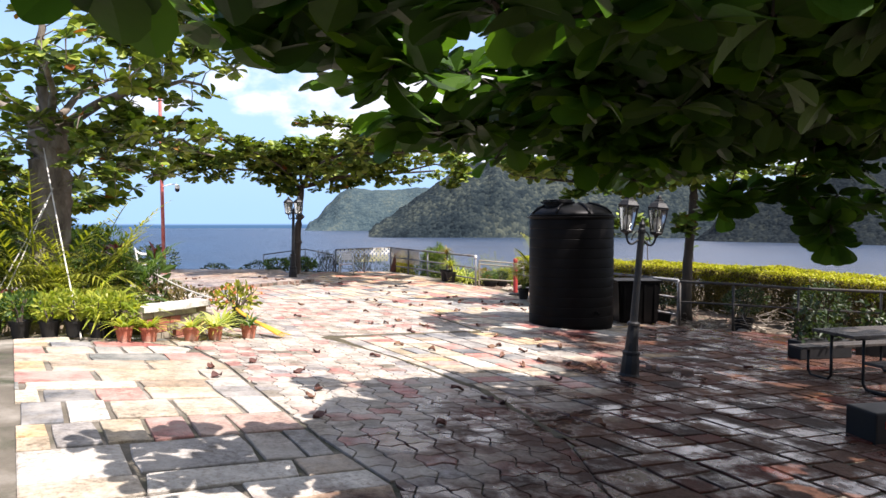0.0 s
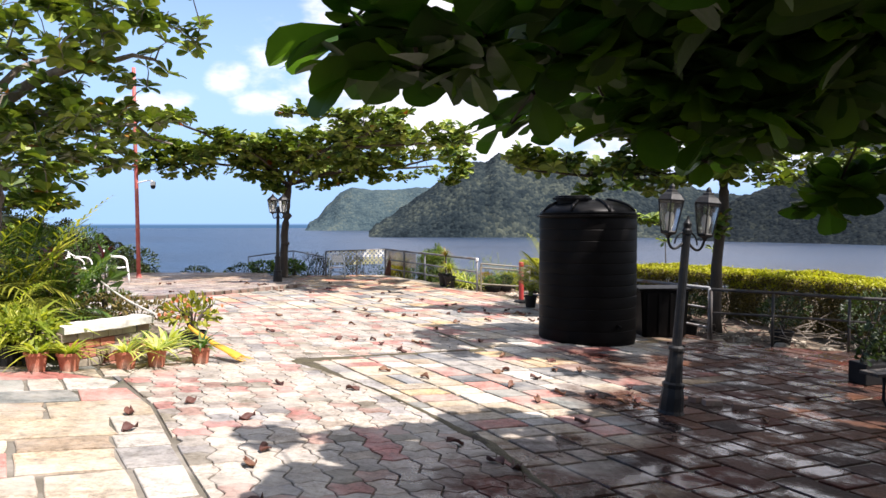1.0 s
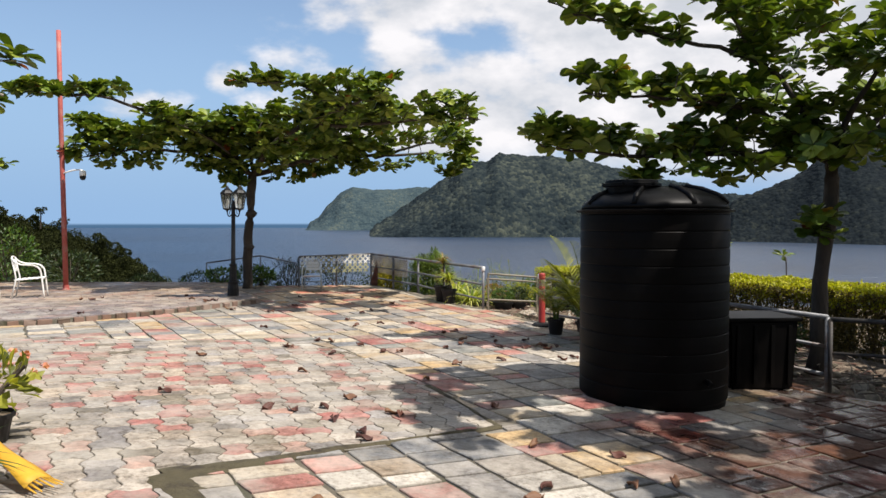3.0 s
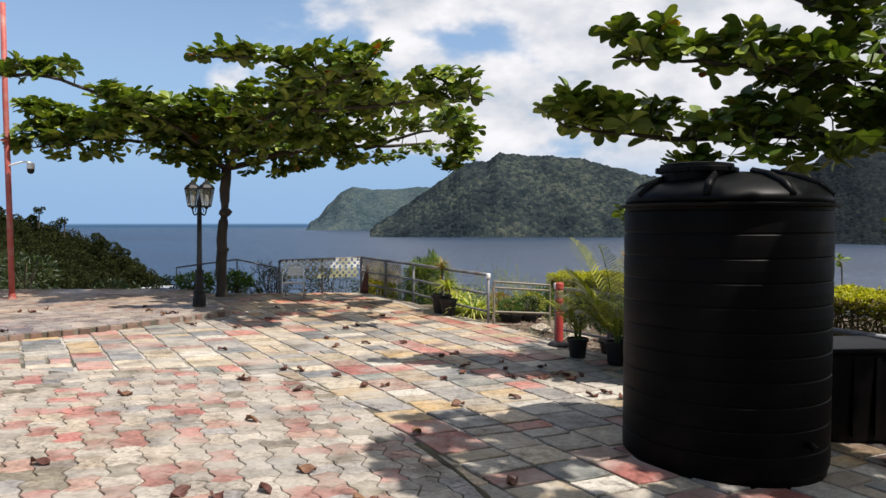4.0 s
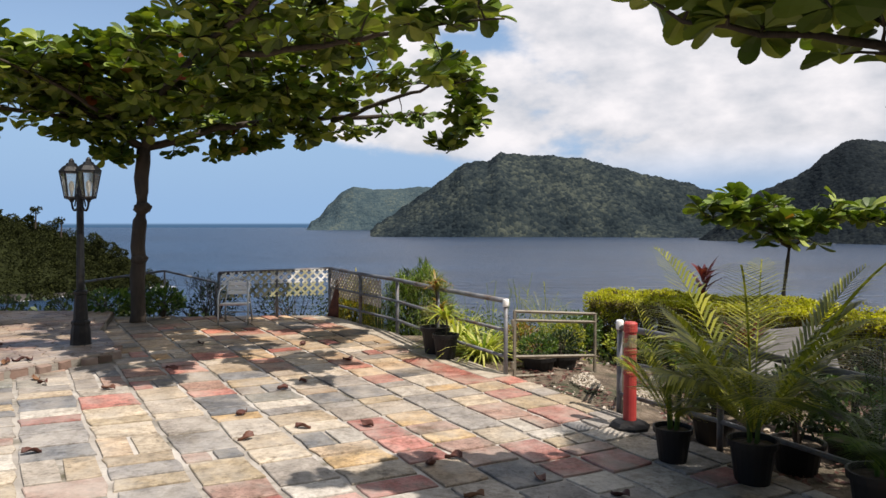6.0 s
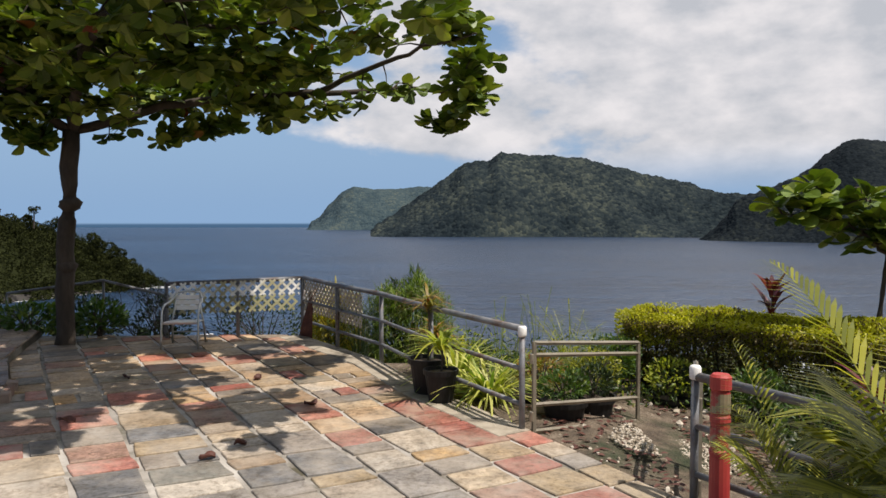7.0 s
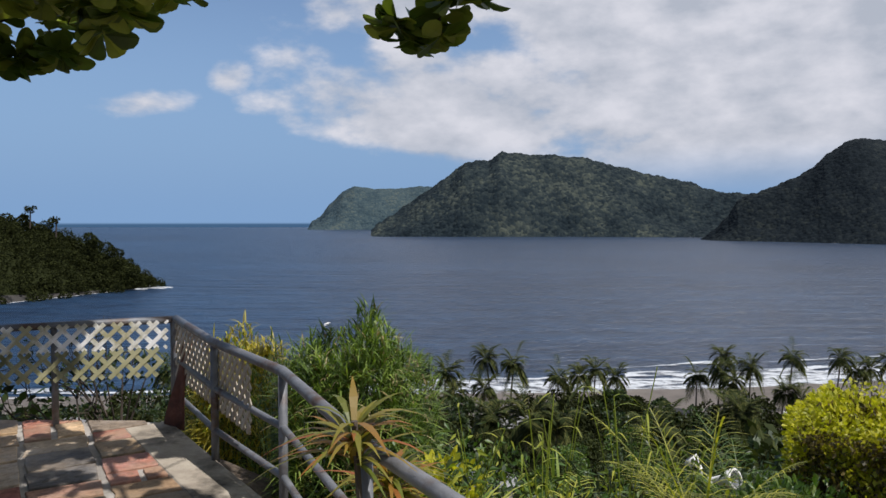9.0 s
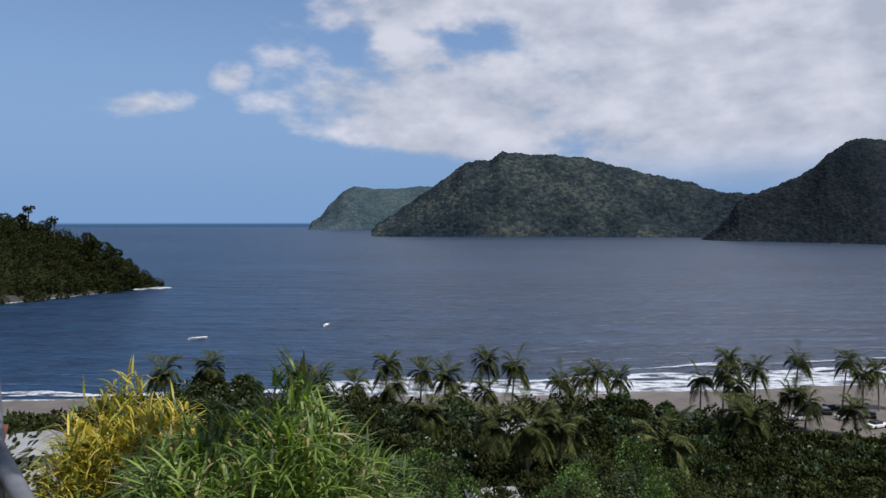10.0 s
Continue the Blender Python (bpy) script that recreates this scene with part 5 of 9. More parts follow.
CROTCH = (6.05, 17.0, 2.85)
almond_tree("almond_tree", "sea almond tree with layered green crown behind the water tank", [(5.93, 17.1, -0.35), (5.98, 17.1, 1.0), (6.06, 17.0, 2.2), CROTCH], (0.115, 0.095),
            [((8.4, 16.6, 4.1), 0.06), ((7.2, 18.6, 4.1), 0.05), ((5.0, 18.6, 3.7), 0.05), ((7.6, 15.2, 3.6), 0.05)],
            [(7.2, 16.8, 4.3, 1.8, 2.2, 0.7, 90, 0), (8.3, 17.0, 3.3, 1.4, 1.8, 0.4, 60, 0), (6.0, 16.7, 3.9, 1.4, 1.4, 0.5, 26, 0), (4.6, 17.0, 2.75, 1.0, 0.6, 0.14, 14, 1), (3.4, 17.4, 2.66, 0.22, 0.2, 0.12, 7, 1), (6.4, 16.2, 2.9, 1.2, 0.9, 0.2, 24, 1), (5.4, 17.0, 4.9, 0.8, 0.8, 0.3, 26, 0)],
            23, (0.235, 0.16), 9, bark=M_BARKDARK, boughs=[
            ([(6.0, 17.05, 1.5), (5.85, 16.8, 1.75), (5.8, 16.7, 1.95)], 0.02, 0.16, 0.2, 9),
            ([CROTCH, (4.8, 17.3, 2.9), (3.4, 17.6, 2.92), (1.95, 17.6, 3.02)], 0.07, 0.5, 0.4, 125),
            ([CROTCH, (5.0, 17.0, 3.45), (3.8, 16.9, 3.65), (2.4, 16.9, 3.72)], 0.06, 0.46, 0.36, 78),
            ([CROTCH, (5.0, 16.8, 4.1), (3.6, 16.8, 4.5), (2.7, 16.9, 4.75), (1.9, 16.9, 5.0)], 0.045, 0.2, 0.2, 34),
            ([(5.0, 16.8, 4.1), (4.5, 16.5, 4.5), (4.1, 16.3, 4.9)], 0.035, 0.28, 0.25, 26),
            ([CROTCH, (6.2, 16.2, 3.9), (6.3, 15.2, 4.6)], 0.05, 0.5, 0.4, 36)])

almond_tree("almond_tree", "thick-trunked almond tree growing out of the planted bed", [(-6.5, 12.9, 0.2), (-6.5, 12.9, 1.6), (-6.55, 13.0, 3.0), (-6.6, 13.0, 3.6)], (0.36, 0.29),
            [((-4.0, 13.2, 4.4), 0.11), ((-3.9, 13.6, 3.1), 0.07), ((-8.8, 12.6, 4.3), 0.10), ((-6.4, 13.0, 6.2), 0.11), ((-5.6, 11.0, 4.6), 0.08), ((-6.0, 15.0, 4.8), 0.08), ((-7.6, 14.6, 4.0), 0.06)],
            [(-5.0, 13.2, 4.6, 1.8, 1.9, 0.7, 64, 0), (-4.8, 13.5, 3.4, 1.1, 0.9, 0.28, 30, 0), (-7.8, 13.0, 3.7, 1.8, 1.9, 0.8, 84, 0), (-5.1, 12.2, 3.0, 0.8, 0.7, 0.9, 46, 0), (-7.3, 12.3, 2.2, 0.45, 0.5, 1.0, 26, 0), (-8.4, 12.0, 2.6, 0.9, 0.8, 1.0, 50, 0), (-6.4, 13.0, 5.9, 2.6, 2.2, 0.8, 84, 0), (-6.0, 14.6, 3.3, 1.4, 1.0, 0.5, 50, 0),
             (-7.6, 14.0, 2.4, 1.2, 0.9, 0.6, 40, 0), (-5.2, 11.6, 4.3, 1.2, 1.2, 0.5, 26, 0), (-4.4, 13.0, 5.6, 1.1, 1.3, 0.4, 40, 0)], 31, (0.22, 0.14), 10, bark=M_BARKPALE)


almond_tree("almond_tree", "sea almond tree with low spreading boughs beyond the raised paving", [(-14.2, 25.4, -1.2), (-14.1, 25.3, 1.0), (-13.8, 25.2, 2.3)], (0.16, 0.12),
            [((-11.2, 25.0, 2.45), 0.05), ((-11.6, 25.2, 3.5), 0.05), ((-13.0, 25.0, 4.3), 0.06), ((-15.4, 25.4, 3.6), 0.06)],
            [(-12.2, 25.0, 2.5, 1.2, 0.8, 0.22, 44, 0), (-11.7, 25.2, 3.35, 0.9, 0.8, 0.2, 22, 0), (-13.2, 25.1, 3.3, 1.2, 1.0, 0.5, 60, 0), (-12.6, 25.2, 4.3, 1.1, 1.0, 0.35, 34, 0), (-15.0, 25.3, 3.4, 1.4, 1.2, 0.7, 70, 0), (-13.4, 24.9, 1.8, 0.8, 0.6, 0.25, 20, 0)], 71, (0.26, 0.17), 10)


def path_clear(p):
    """Keeps the leaves out of the walker's way and out of the open middle."""
    if p.y < 7.0 and p.z < 2.28 and -0.7 < p.x < 1.5:
        return False
    if p.y < 1.9 and p.z < 2.2 + 0.15 * p.y:
        return False
    if p.x < 0.78 + 0.1 * noise.noise((p.y * 2, p.z * 2, 1)) and 2.0 < p.y < 9 and p.z < 4.2:
        return False
    # crown cut by where its shadow lands: lit to the west, diagonal far edge
    u, v = p.x - 0.46 * p.z, p.y + 0.33 * p.z
    wave = noise.noise((p.x * 0.9, p.y * 0.9, 5))
    if p.z > 3.0 and u < -1.5 + 0.7 * wave:
        return False
    return v < 8.5 + 1.4 * wave + 1.1 * max(0.0, u - 0.8) + 1.3 * max(0.0, u - 3.6) or (p.z > 6.0 and noise.noise((p.x * 1.6, p.y * 1.6, 3)) > 0.0)


# crown layers above z 4.3 are unseen, added to shade the paving
almond_tree("almond_tree", "large sea almond tree whose low leafy boughs hang over the terrace", [(7.6, 3.6, -0.3), (7.4, 3.7, 1.5), (7.2, 4.0, 3.2)], (0.34, 0.26),
            [((-0.7, 4.4, 2.95), 0.075), ((1.2, 5.2, 2.95), 0.07), ((2.8, 6.6, 2.9), 0.07), ((4.6, 8.8, 4.0), 0.09), ((5.6, 11.2, 4.2), 0.08), ((1.6, 2.6, 3.5), 0.06), ((6.6, 8.0, 4.6), 0.08), ((7.8, 12.6, 4.9), 0.08), ((3.4, 4.2, 3.6), 0.07), ((4.6, 6.4, 2.8), 0.06)],
            [(1.35, 4.7, 2.84, 1.0, 0.9, 0.32, 190, 0), (2.4, 5.2, 2.92, 1.3, 1.2, 0.4, 220, 0), (2.3, 3.4, 2.9, 1.4, 0.9, 0.35, 160, 0), (1.0, 5.3, 3.05, 0.9, 0.9, 0.3, 90, 0),
             (0.3, 4.9, 2.52, 0.42, 0.25, 0.12, 7, 2), (0.6, 5.1, 2.44, 0.6, 0.15, 0.05, 9, 2), (1.05, 5.4, 2.52, 0.7, 0.25, 0.07, 16, 2), (1.7, 5.7, 2.46, 0.5, 0.3, 0.1, 14, 2), (2.3, 6.1, 2.42, 0.5, 0.4, 0.15, 16, 1), (-0.1, 4.95, 2.47, 0.15, 0.15, 0.06, 2, 2), (-0.05, 4.1, 2.68, 0.22, 0.2, 0.08, 3, 2), (-0.5, 3.9, 2.8, 0.1, 0.1, 0.04, 1, 2), (0.45, 4.3, 2.72, 0.2, 0.4, 0.12, 6, 2), (0.95, 6.0, 2.5, 0.45, 0.3, 0.06, 4, 2), (1.8, 6.2, 2.6, 0.3, 0.3, 0.08, 3, 2), (2.15, 6.9, 2.42, 0.25, 0.4, 0.16, 5, 2), (0.35, 4.85, 2.43, 0.45, 0.1, 0.04, 5, 2), (-0.32, 2.3, 2.6, 0.25, 0.12, 0.05, 3, 2), (-0.6, 2.1, 2.58, 0.3, 0.12, 0.04, 4, 2), (-0.35, 3.05, 2.58, 0.25, 0.25, 0.06, 10, 3), (-0.05, 3.3, 2.6, 0.2, 0.25, 0.05, 8, 3), (-0.75, 2.3, 2.56, 0.25, 0.15, 0.04, 6, 2), (-0.35, 4.3, 3.02, 0.7, 0.5, 0.12, 14, 2), (-0.2, 3.2, 2.76, 0.3, 0.25, 0.06, 5, 2), (5.0, 11.8, 6.5, 2.3, 1.8, 0.3, 110, 0), (4.5, 12.9, 6.7, 1.5, 1.0, 0.25, 70, 2), (6.6, 12.5, 6.3, 1.0, 1.0, 0.25, 90, 2), (3.1, 4.1, 4.5, 1.8, 1.5, 0.3, 190, 0), (0.45, 2.7, 2.57, 0.8, 0.3, 0.09, 22, 2), (1.2, 2.8, 2.75, 0.7, 0.3, 0.1, 16, 2), (1.0, 6.6, 2.62, 0.15, 0.12, 0.04, 1, 1), (2.1, 7.0, 2.5, 0.2, 0.2, 0.08, 2, 1),
             (2.0, -0.8, 4.4, 4.0, 2.3, 0.4, 240, 0), (9.5, 4.0, 4.6, 2.5, 4.0, 0.5, 200, 0), (5.6, 10.4, 5.75, 1.9, 2.3, 0.3, 200, 0),
             (3.0, 6.4, 2.95, 1.0, 0.8, 0.25, 90, 0), (4.6, 6.4, 3.0, 1.3, 1.2, 0.35, 130, 0), (3.5, 7.1, 2.1, 0.6, 0.3, 0.2, 8, 1), (2.8, 6.7, 2.0, 0.12, 0.2, 0.16, 4, 1), (3.75, 6.7, 1.85, 0.12, 0.2, 0.14, 3, 1), (4.9, 7.6, 2.05, 0.6, 0.5, 0.25, 10, 1), (4.0, 7.0, 2.6, 1.4, 0.6, 0.12, 20, 1), (2.4, 6.0, 2.5, 0.8, 0.5, 0.14, 24, 1), (1.2, 5.2, 2.58, 0.8, 0.4, 0.1, 20, 1),
             (2.6, 5.6, 3.4, 1.8, 1.6, 0.45, 150, 0), (4.6, 7.3, 3.2, 1.8, 1.2, 0.6, 130, 0), (4.6, 4.4, 3.3, 2.0, 1.8, 0.6, 150, 0), (3.8, 6.6, 5.1, 2.8, 2.6, 0.35, 320, 0), (6.8, 11.4, 5.0, 1.9, 2.5, 0.4, 230, 0), (7.9, 13.6, 5.2, 1.7, 2.0, 0.4, 230, 0), (6.5, 13.6, 5.2, 1.2, 1.6, 0.35, 150, 0), (6.6, 8.0, 4.6, 1.8, 2.6, 0.6, 130, 0), (3.0, 2.0, 3.6, 2.5, 1.6, 0.5, 110, 0)], 43, (0.255, 0.165), 11,
            mats=[M_LEAFSHADE, M_LEAFRED], bark=M_BARKDARK, clear=path_clear)

almond_tree("sapling", "young almond sapling with a small flat crown beside the hedge", [(5.3, 23.5, -0.3), (5.32, 23.5, 0.6), (5.42, 23.5, 1.55)], (0.035, 0.025), [],
            [(5.35, 23.5, 1.66, 0.5, 0.4, 0.08, 4, 1)], 57, (0.25, 0.165), 8, boughs=[
            ([(5.42, 23.5, 1.5), (4.9, 23.4, 1.85), (4.2, 23.3, 1.95)], 0.02, 0.26, 0.3, 24),
            ([(5.42, 23.5, 1.5), (6.0, 23.5, 1.9), (6.9, 23.5, 1.85)], 0.02, 0.22, 0.22, 24),
            ([(5.42, 23.5, 1.5), (5.3, 23.7, 2.0), (5.1, 23.6, 2.3)], 0.018, 0.28, 0.15, 13)])


for x, y, top, n, wide in ((6.43, 22.0, 1.36, 5, 0.06), (7.8, 22.0, 1.12, 3, 0.1)):
    almond_tree("sapling", "thin almond seedling with a tuft of leaves above the hedge", [(x, y, -0.5), (x + 0.03, y, 0.4), (x, y, top)], (0.018, 0.012), [],
                [(x, y, top + 0.03, wide, wide, 0.05, n, 0)], 61 + n, (0.2, 0.09), 5)


# ---------------------------------------------------------------- plants
def strap_clump(name, label, m, n, length, width, droop, mat, tilt=(0.35, 1.2), pot=None, seed=0, group="", stem=0.0, z0=0.0, single=1000):
    """Arching strap leaves from one crown, in a pot or in the ground."""
    r = random.Random(seed)
    root = thing(name, label, "plant", m, group)
    if pot:
        z0 = pot_part(root, *pot)
    if stem:
        bm = bmesh.new()
        tube(bm, [(0, 0, z0 - 0.05), (0.02, 0.01, z0 + stem * 0.5), (0, 0, z0 + stem)], 0.014, 6)
        part("stem", bm, M_BARK, root)
    s = Soup()
    for k in range(n):
        a = k * 2.4 + r.uniform(-0.3, 0.3)
        up = r.uniform(*tilt)
        if k == single:
            s.object("leaves", mat, root)
        if k >= single:
            s = Soup()
        s.blade((0.02 * math.cos(a), 0.02 * math.sin(a), z0 + stem * r.uniform(0.75, 1.0)), (math.cos(a), math.sin(a), up), length * r.uniform(0.65, 1.1), width * r.uniform(0.8, 1.15), droop * r.uniform(0.6, 1.4), 5)
        if k >= single:
            s.object("leaf", M_STRIPSINGLE, root)
    if n <= single:
        s.object("leaves", mat, root)
    return root


def pot_part(root, r, h, mat, label=""):
    bm = bmesh.new()
    lathe(bm, [(r * 0.72, 0), (r * 0.95, h * 0.84), (r * 1.06, h * 0.85), (r * 1.08, h), (r * 0.98, h), (r * 0.94, h * 0.88)], 20)
    part("pot", bm, mat, root, label, False)
    bm = bmesh.new()
    lathe(bm, [(r * 0.9, h * 0.8), (r * 0.93, h * 0.88), (r * 0.4, h * 0.92)], 14)
    part("soil", bm, M_EARTH, root)
    return h * 0.88


def shrub(name, label, m, size, n, leaf, mat, seed, pot=None, stems=5, flowers=None, group="", hollow=0.45):
    """A leafy bush with a lumpy outline and thin stems."""
    r = random.Random(seed)
    root = thing(name, label, "plant", m, group)
    z0 = pot_part(root, *pot) if pot else 0.0
    rx, ry, rz = size
    bm = bmesh.new()
    for k in range(stems):
        a = r.uniform(0, 6.28)
        q = r.uniform(0.2, 0.7)
        tube(bm, [(0, 0, z0 - 0.05), (rx * q * 0.4 * math.cos(a), ry * q * 0.4 * math.sin(a), z0 + rz * 0.8), (rx * q * math.cos(a), ry * q * math.sin(a), z0 + rz * 1.5)], [0.016, 0.012, 0.006], 5)
    part("stalk", bm, M_BARK, root)
    s = Soup()
    lumps = [(rnd_dir(r, -0.2, 1), r.uniform(0.75, 1.1)) for _ in range(7)]
    for _ in range(n):
        d = rnd_dir(r, -0.75, 1.0)
        k = 0.72 + 0.32 * max(max(0, d.dot(v)) ** 4 * w for v, w in lumps)
        k *= r.uniform(hollow, 1.0) ** 0.5
        p = Vector((d.x * rx * k, d.y * ry * k, z0 + rz + d.z * rz * k))
        w = d + rnd_dir(r) * 0.8 + Vector((0, 0, 0.25))
        s.leaf(p, w, rnd_dir(r), leaf * r.uniform(0.7, 1.3), leaf * r.uniform(0.4, 0.6), 0.15, 0.2)
    s.object("leaves", mat, root)
    if flowers:
        fl = Soup()
        for _ in range(flowers):
            d = rnd_dir(r, 0.0, 1.0)
            p = Vector((d.x * rx, d.y * ry, z0 + rz + d.z * rz * 1.0))
            for k in range(9):
                fl.leaf(p, d + rnd_dir(r) * 0.9, rnd_dir(r), 0.045, 0.035)
        tagged(fl.object("blossom", M_FLOWER, root, "coral pink flower heads"), kind="stuff")
    return root


def feather_frond(s, r, root_pt, a, length, lift, droop, leaflet, n=16, mat=0, broad=0.085):
    """A pinnate palm frond."""
    h = Vector((math.cos(a), math.sin(a), 0))
    pts = [Vector(root_pt) + h * (length * t * (1 - 0.15 * t)) + Vector((0, 0, lift * length * t - droop * length * t * t)) for t in (k / n for k in range(n + 1))]
    for k in range(2, n + 1):
        p, d = pts[k], (pts[k] - pts[k - 1]).normalized()
        side = d.cross(Vector((0, 0, 1))).normalized()
        q = leaflet * math.sin(math.pi * (0.12 + 0.8 * k / n)) * r.uniform(0.85, 1.1)
        for sg in (-1, 1):
            s.blade(p, side * sg * 0.9 + d * 0.75 + Vector((0, 0, 0.18)), q, q * broad, 0.35, 2, mat)
    w = 0.006 * length
    for k in range(n):
        d = (pts[k + 1] - pts[k]).normalized()
        side = d.cross(Vector((0, 0, 1))).normalized() * w
        b = len(s.v)
        s.v += [pts[k] - side, pts[k] + side, pts[k + 1] + side, pts[k + 1] - side]
        s.f.append((b, b + 1, b + 2, b + 3))
        s.mi.append(mat)


def potted_palm(label, x, y, n, length, seed, pot=(0.19, 0.36), mat=None):
    r = random.Random(seed)
    root = thing("potted_palm", label, "potted plant", on_ground(x, y), "potted palms by the railing")
    z0 = pot_part(root, *pot, M_POTBLACK, "black plastic nursery pot")
    bm = bmesh.new()
    for k in range(4):
        a = k * 1.7
        tube(bm, [(0.03 * math.cos(a), 0.03 * math.sin(a), z0 - 0.05), (0.06 * math.cos(a), 0.06 * math.sin(a), z0 + 0.35)], [0.016, 0.01], 6)
    part("stalk", bm, M_GREENLEAF, root)
    s = Soup()
    for k in range(n):
        a = k * 2.4 + r.uniform(-0.4, 0.4)
        feather_frond(s, r, (0.04 * math.cos(a), 0.04 * math.sin(a), z0 + 0.1), a, length * r.uniform(0.6, 0.95), r.uniform(1.1, 2.4), r.uniform(0.6, 1.0), 0.36 * length, 32, 0, 0.085)
    s.object("fronds", mat or M_LIMELEAF, root)


potted_palm("young areca palm in a black pot by the orange post", 2.4, 19.12, 16, 0.66, 1, (0.15, 0.29), M_OLIVELEAF)
potted_palm("tall arching palm in a black pot against the railing", 2.88, 18.72, 22, 1.2, 2, (0.175, 0.33), M_OLIVELEAF)
potted_palm("bushy palm in a black pot beside the railing", 3.42, 18.0, 18, 0.66, 3, (0.2, 0.36), M_GREENLEAF)


def hedge(name, label, line, width, top, bottom, n, seed):
    """A clipped hedge: golden shoots over a darker green body."""
    r = random.Random(seed)
    root = thing(name, label, "hedge", Matrix.Translation((*line[0], bottom)))
    o = Vector((*line[0], bottom))
    segs = [(Vector((*a, 0)), Vector((*b, 0))) for a, b in zip(line, line[1:])]
    total = sum((b - a).length for a, b in segs)
    gold, body = Soup(), Soup()
    bm = bmesh.new()
    for a, b in segs:
        cnt = int(n * (b - a).length / total)
        near = a == segs[0][0]
        ex = (b - a).normalized()
        ny = Vector((-ex.y, ex.x, 0))
        for k in range(int((b - a).length / 0.45)):
            p = a + ex * (0.45 * k + 0.2)
            for _ in range(9):
                e = p + ny * r.uniform(-width * 0.47, width * 0.47) + ex * r.uniform(-0.2, 0.2)
                tube(bm, [Vector((p.x, p.y, bottom - 0.1)) - o, Vector((e.x, e.y, bottom + (top - bottom) * 0.8)) - o], [0.02, 0.008], 4)
        for _ in range(cnt):
            t = r.random()
            p = a.lerp(b, t)
            u = r.uniform(-1, 1)
            face = r.random()
            wob = 0.13 * noise.noise((p.x * 1.1, p.y * 1.1, 2)) + 0.04 * noise.noise((p.x * 5, p.y * 5, u * 3))
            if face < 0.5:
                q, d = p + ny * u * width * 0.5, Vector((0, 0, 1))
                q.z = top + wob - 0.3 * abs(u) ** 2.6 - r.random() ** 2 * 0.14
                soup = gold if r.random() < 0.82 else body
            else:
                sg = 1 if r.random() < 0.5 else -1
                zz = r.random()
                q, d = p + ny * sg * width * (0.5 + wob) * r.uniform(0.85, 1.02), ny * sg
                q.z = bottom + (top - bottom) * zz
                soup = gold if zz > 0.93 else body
            s_len = (0.034 if near else 0.047) * r.uniform(0.7, 1.4)
            for _k in range(4 if near else 2):
                soup.quad(q - o + rnd_dir(r) * 0.03, d + rnd_dir(r) * 0.9, rnd_dir(r), s_len, s_len * 0.6)
        for end, sg in ((a, -1), (b, 1)):
            for _ in range(int(cnt * 0.16)):
                q = end + ny * r.uniform(-0.5, 0.5) * width + ex * sg * 0.06
                zz = r.random()
                q.z = bottom + (top - bottom) * zz
                (gold if zz > 0.72 else body).leaf(q - o, ex * sg + rnd_dir(r) * 0.9, rnd_dir(r), 0.042, 0.022)
    tagged(part("branchwork", bm, M_BARK, root), kind="stuff")
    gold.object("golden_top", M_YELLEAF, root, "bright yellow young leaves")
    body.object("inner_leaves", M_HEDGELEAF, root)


hedge("golden_hedge", "clipped golden yellow hedge along the seaward edge of the garden", [(3.15, 25.0), (5.5, 22.9), (7.9, 20.0), (9.0, 17.6), (9.6, 14.5), (10.4, 11.0)], 1.05, 0.74, -0.55, 130000, 5)


# ---------------------------------------------------------------- planted bed beside the terrace
def planting_bed():
    """A low mound of earth behind the row of pots."""
    outline = [(-3.45, 10.4), (-3.3, 12.2), (-4.0, 13.2), (-5.5, 13.8), (-6.9, 15.6), (-8.2, 17.2), (-10.5, 17.5), (-13.0, 16.0), (-13.5, 9.0), (-4.9, 9.9)]
    bm = bmesh.new()
    c = Vector((-8, 13.2, 0))
    prev = None
    n = len(outline)
    rings = []
    for q, dz in ((1.0, 0.0), (0.97, 0.12), (0.85, 0.2), (0.5, 0.26)):
        ring = []
        for k in range(n * 4):
            i, t = divmod(k, 4)
            a, b = outline[i], outline[(i + 1) % n]
            x, y = a[0] + (b[0] - a[0]) * t / 4, a[1] + (b[1] - a[1]) * t / 4
            x, y = c.x + (x - c.x) * q, c.y + (y - c.y) * q
            ring.append(bm.verts.new((x, y, gz(x, y) + dz - (0.05 if dz == 0 else 0) + 0.04 * noise.noise((x, y, 0)))))
        rings.append(ring)
    for a, b in zip(rings, rings[1:]):
        for k in range(len(a)):
            bm.faces.new((a[k], a[(k + 1) % len(a)], b[(k + 1) % len(a)], b[k]))
    bm.faces.new(rings[-1])
    tagged(link_mesh("ground_bed", bm, M_EARTH, True), "mounded dark earth bed of the planting", "ground", kind="structure")


planting_bed()


def bed_pose(x, y, dz=0.12, rz=0.0):
    return on_ground(x, y, rz, dz)


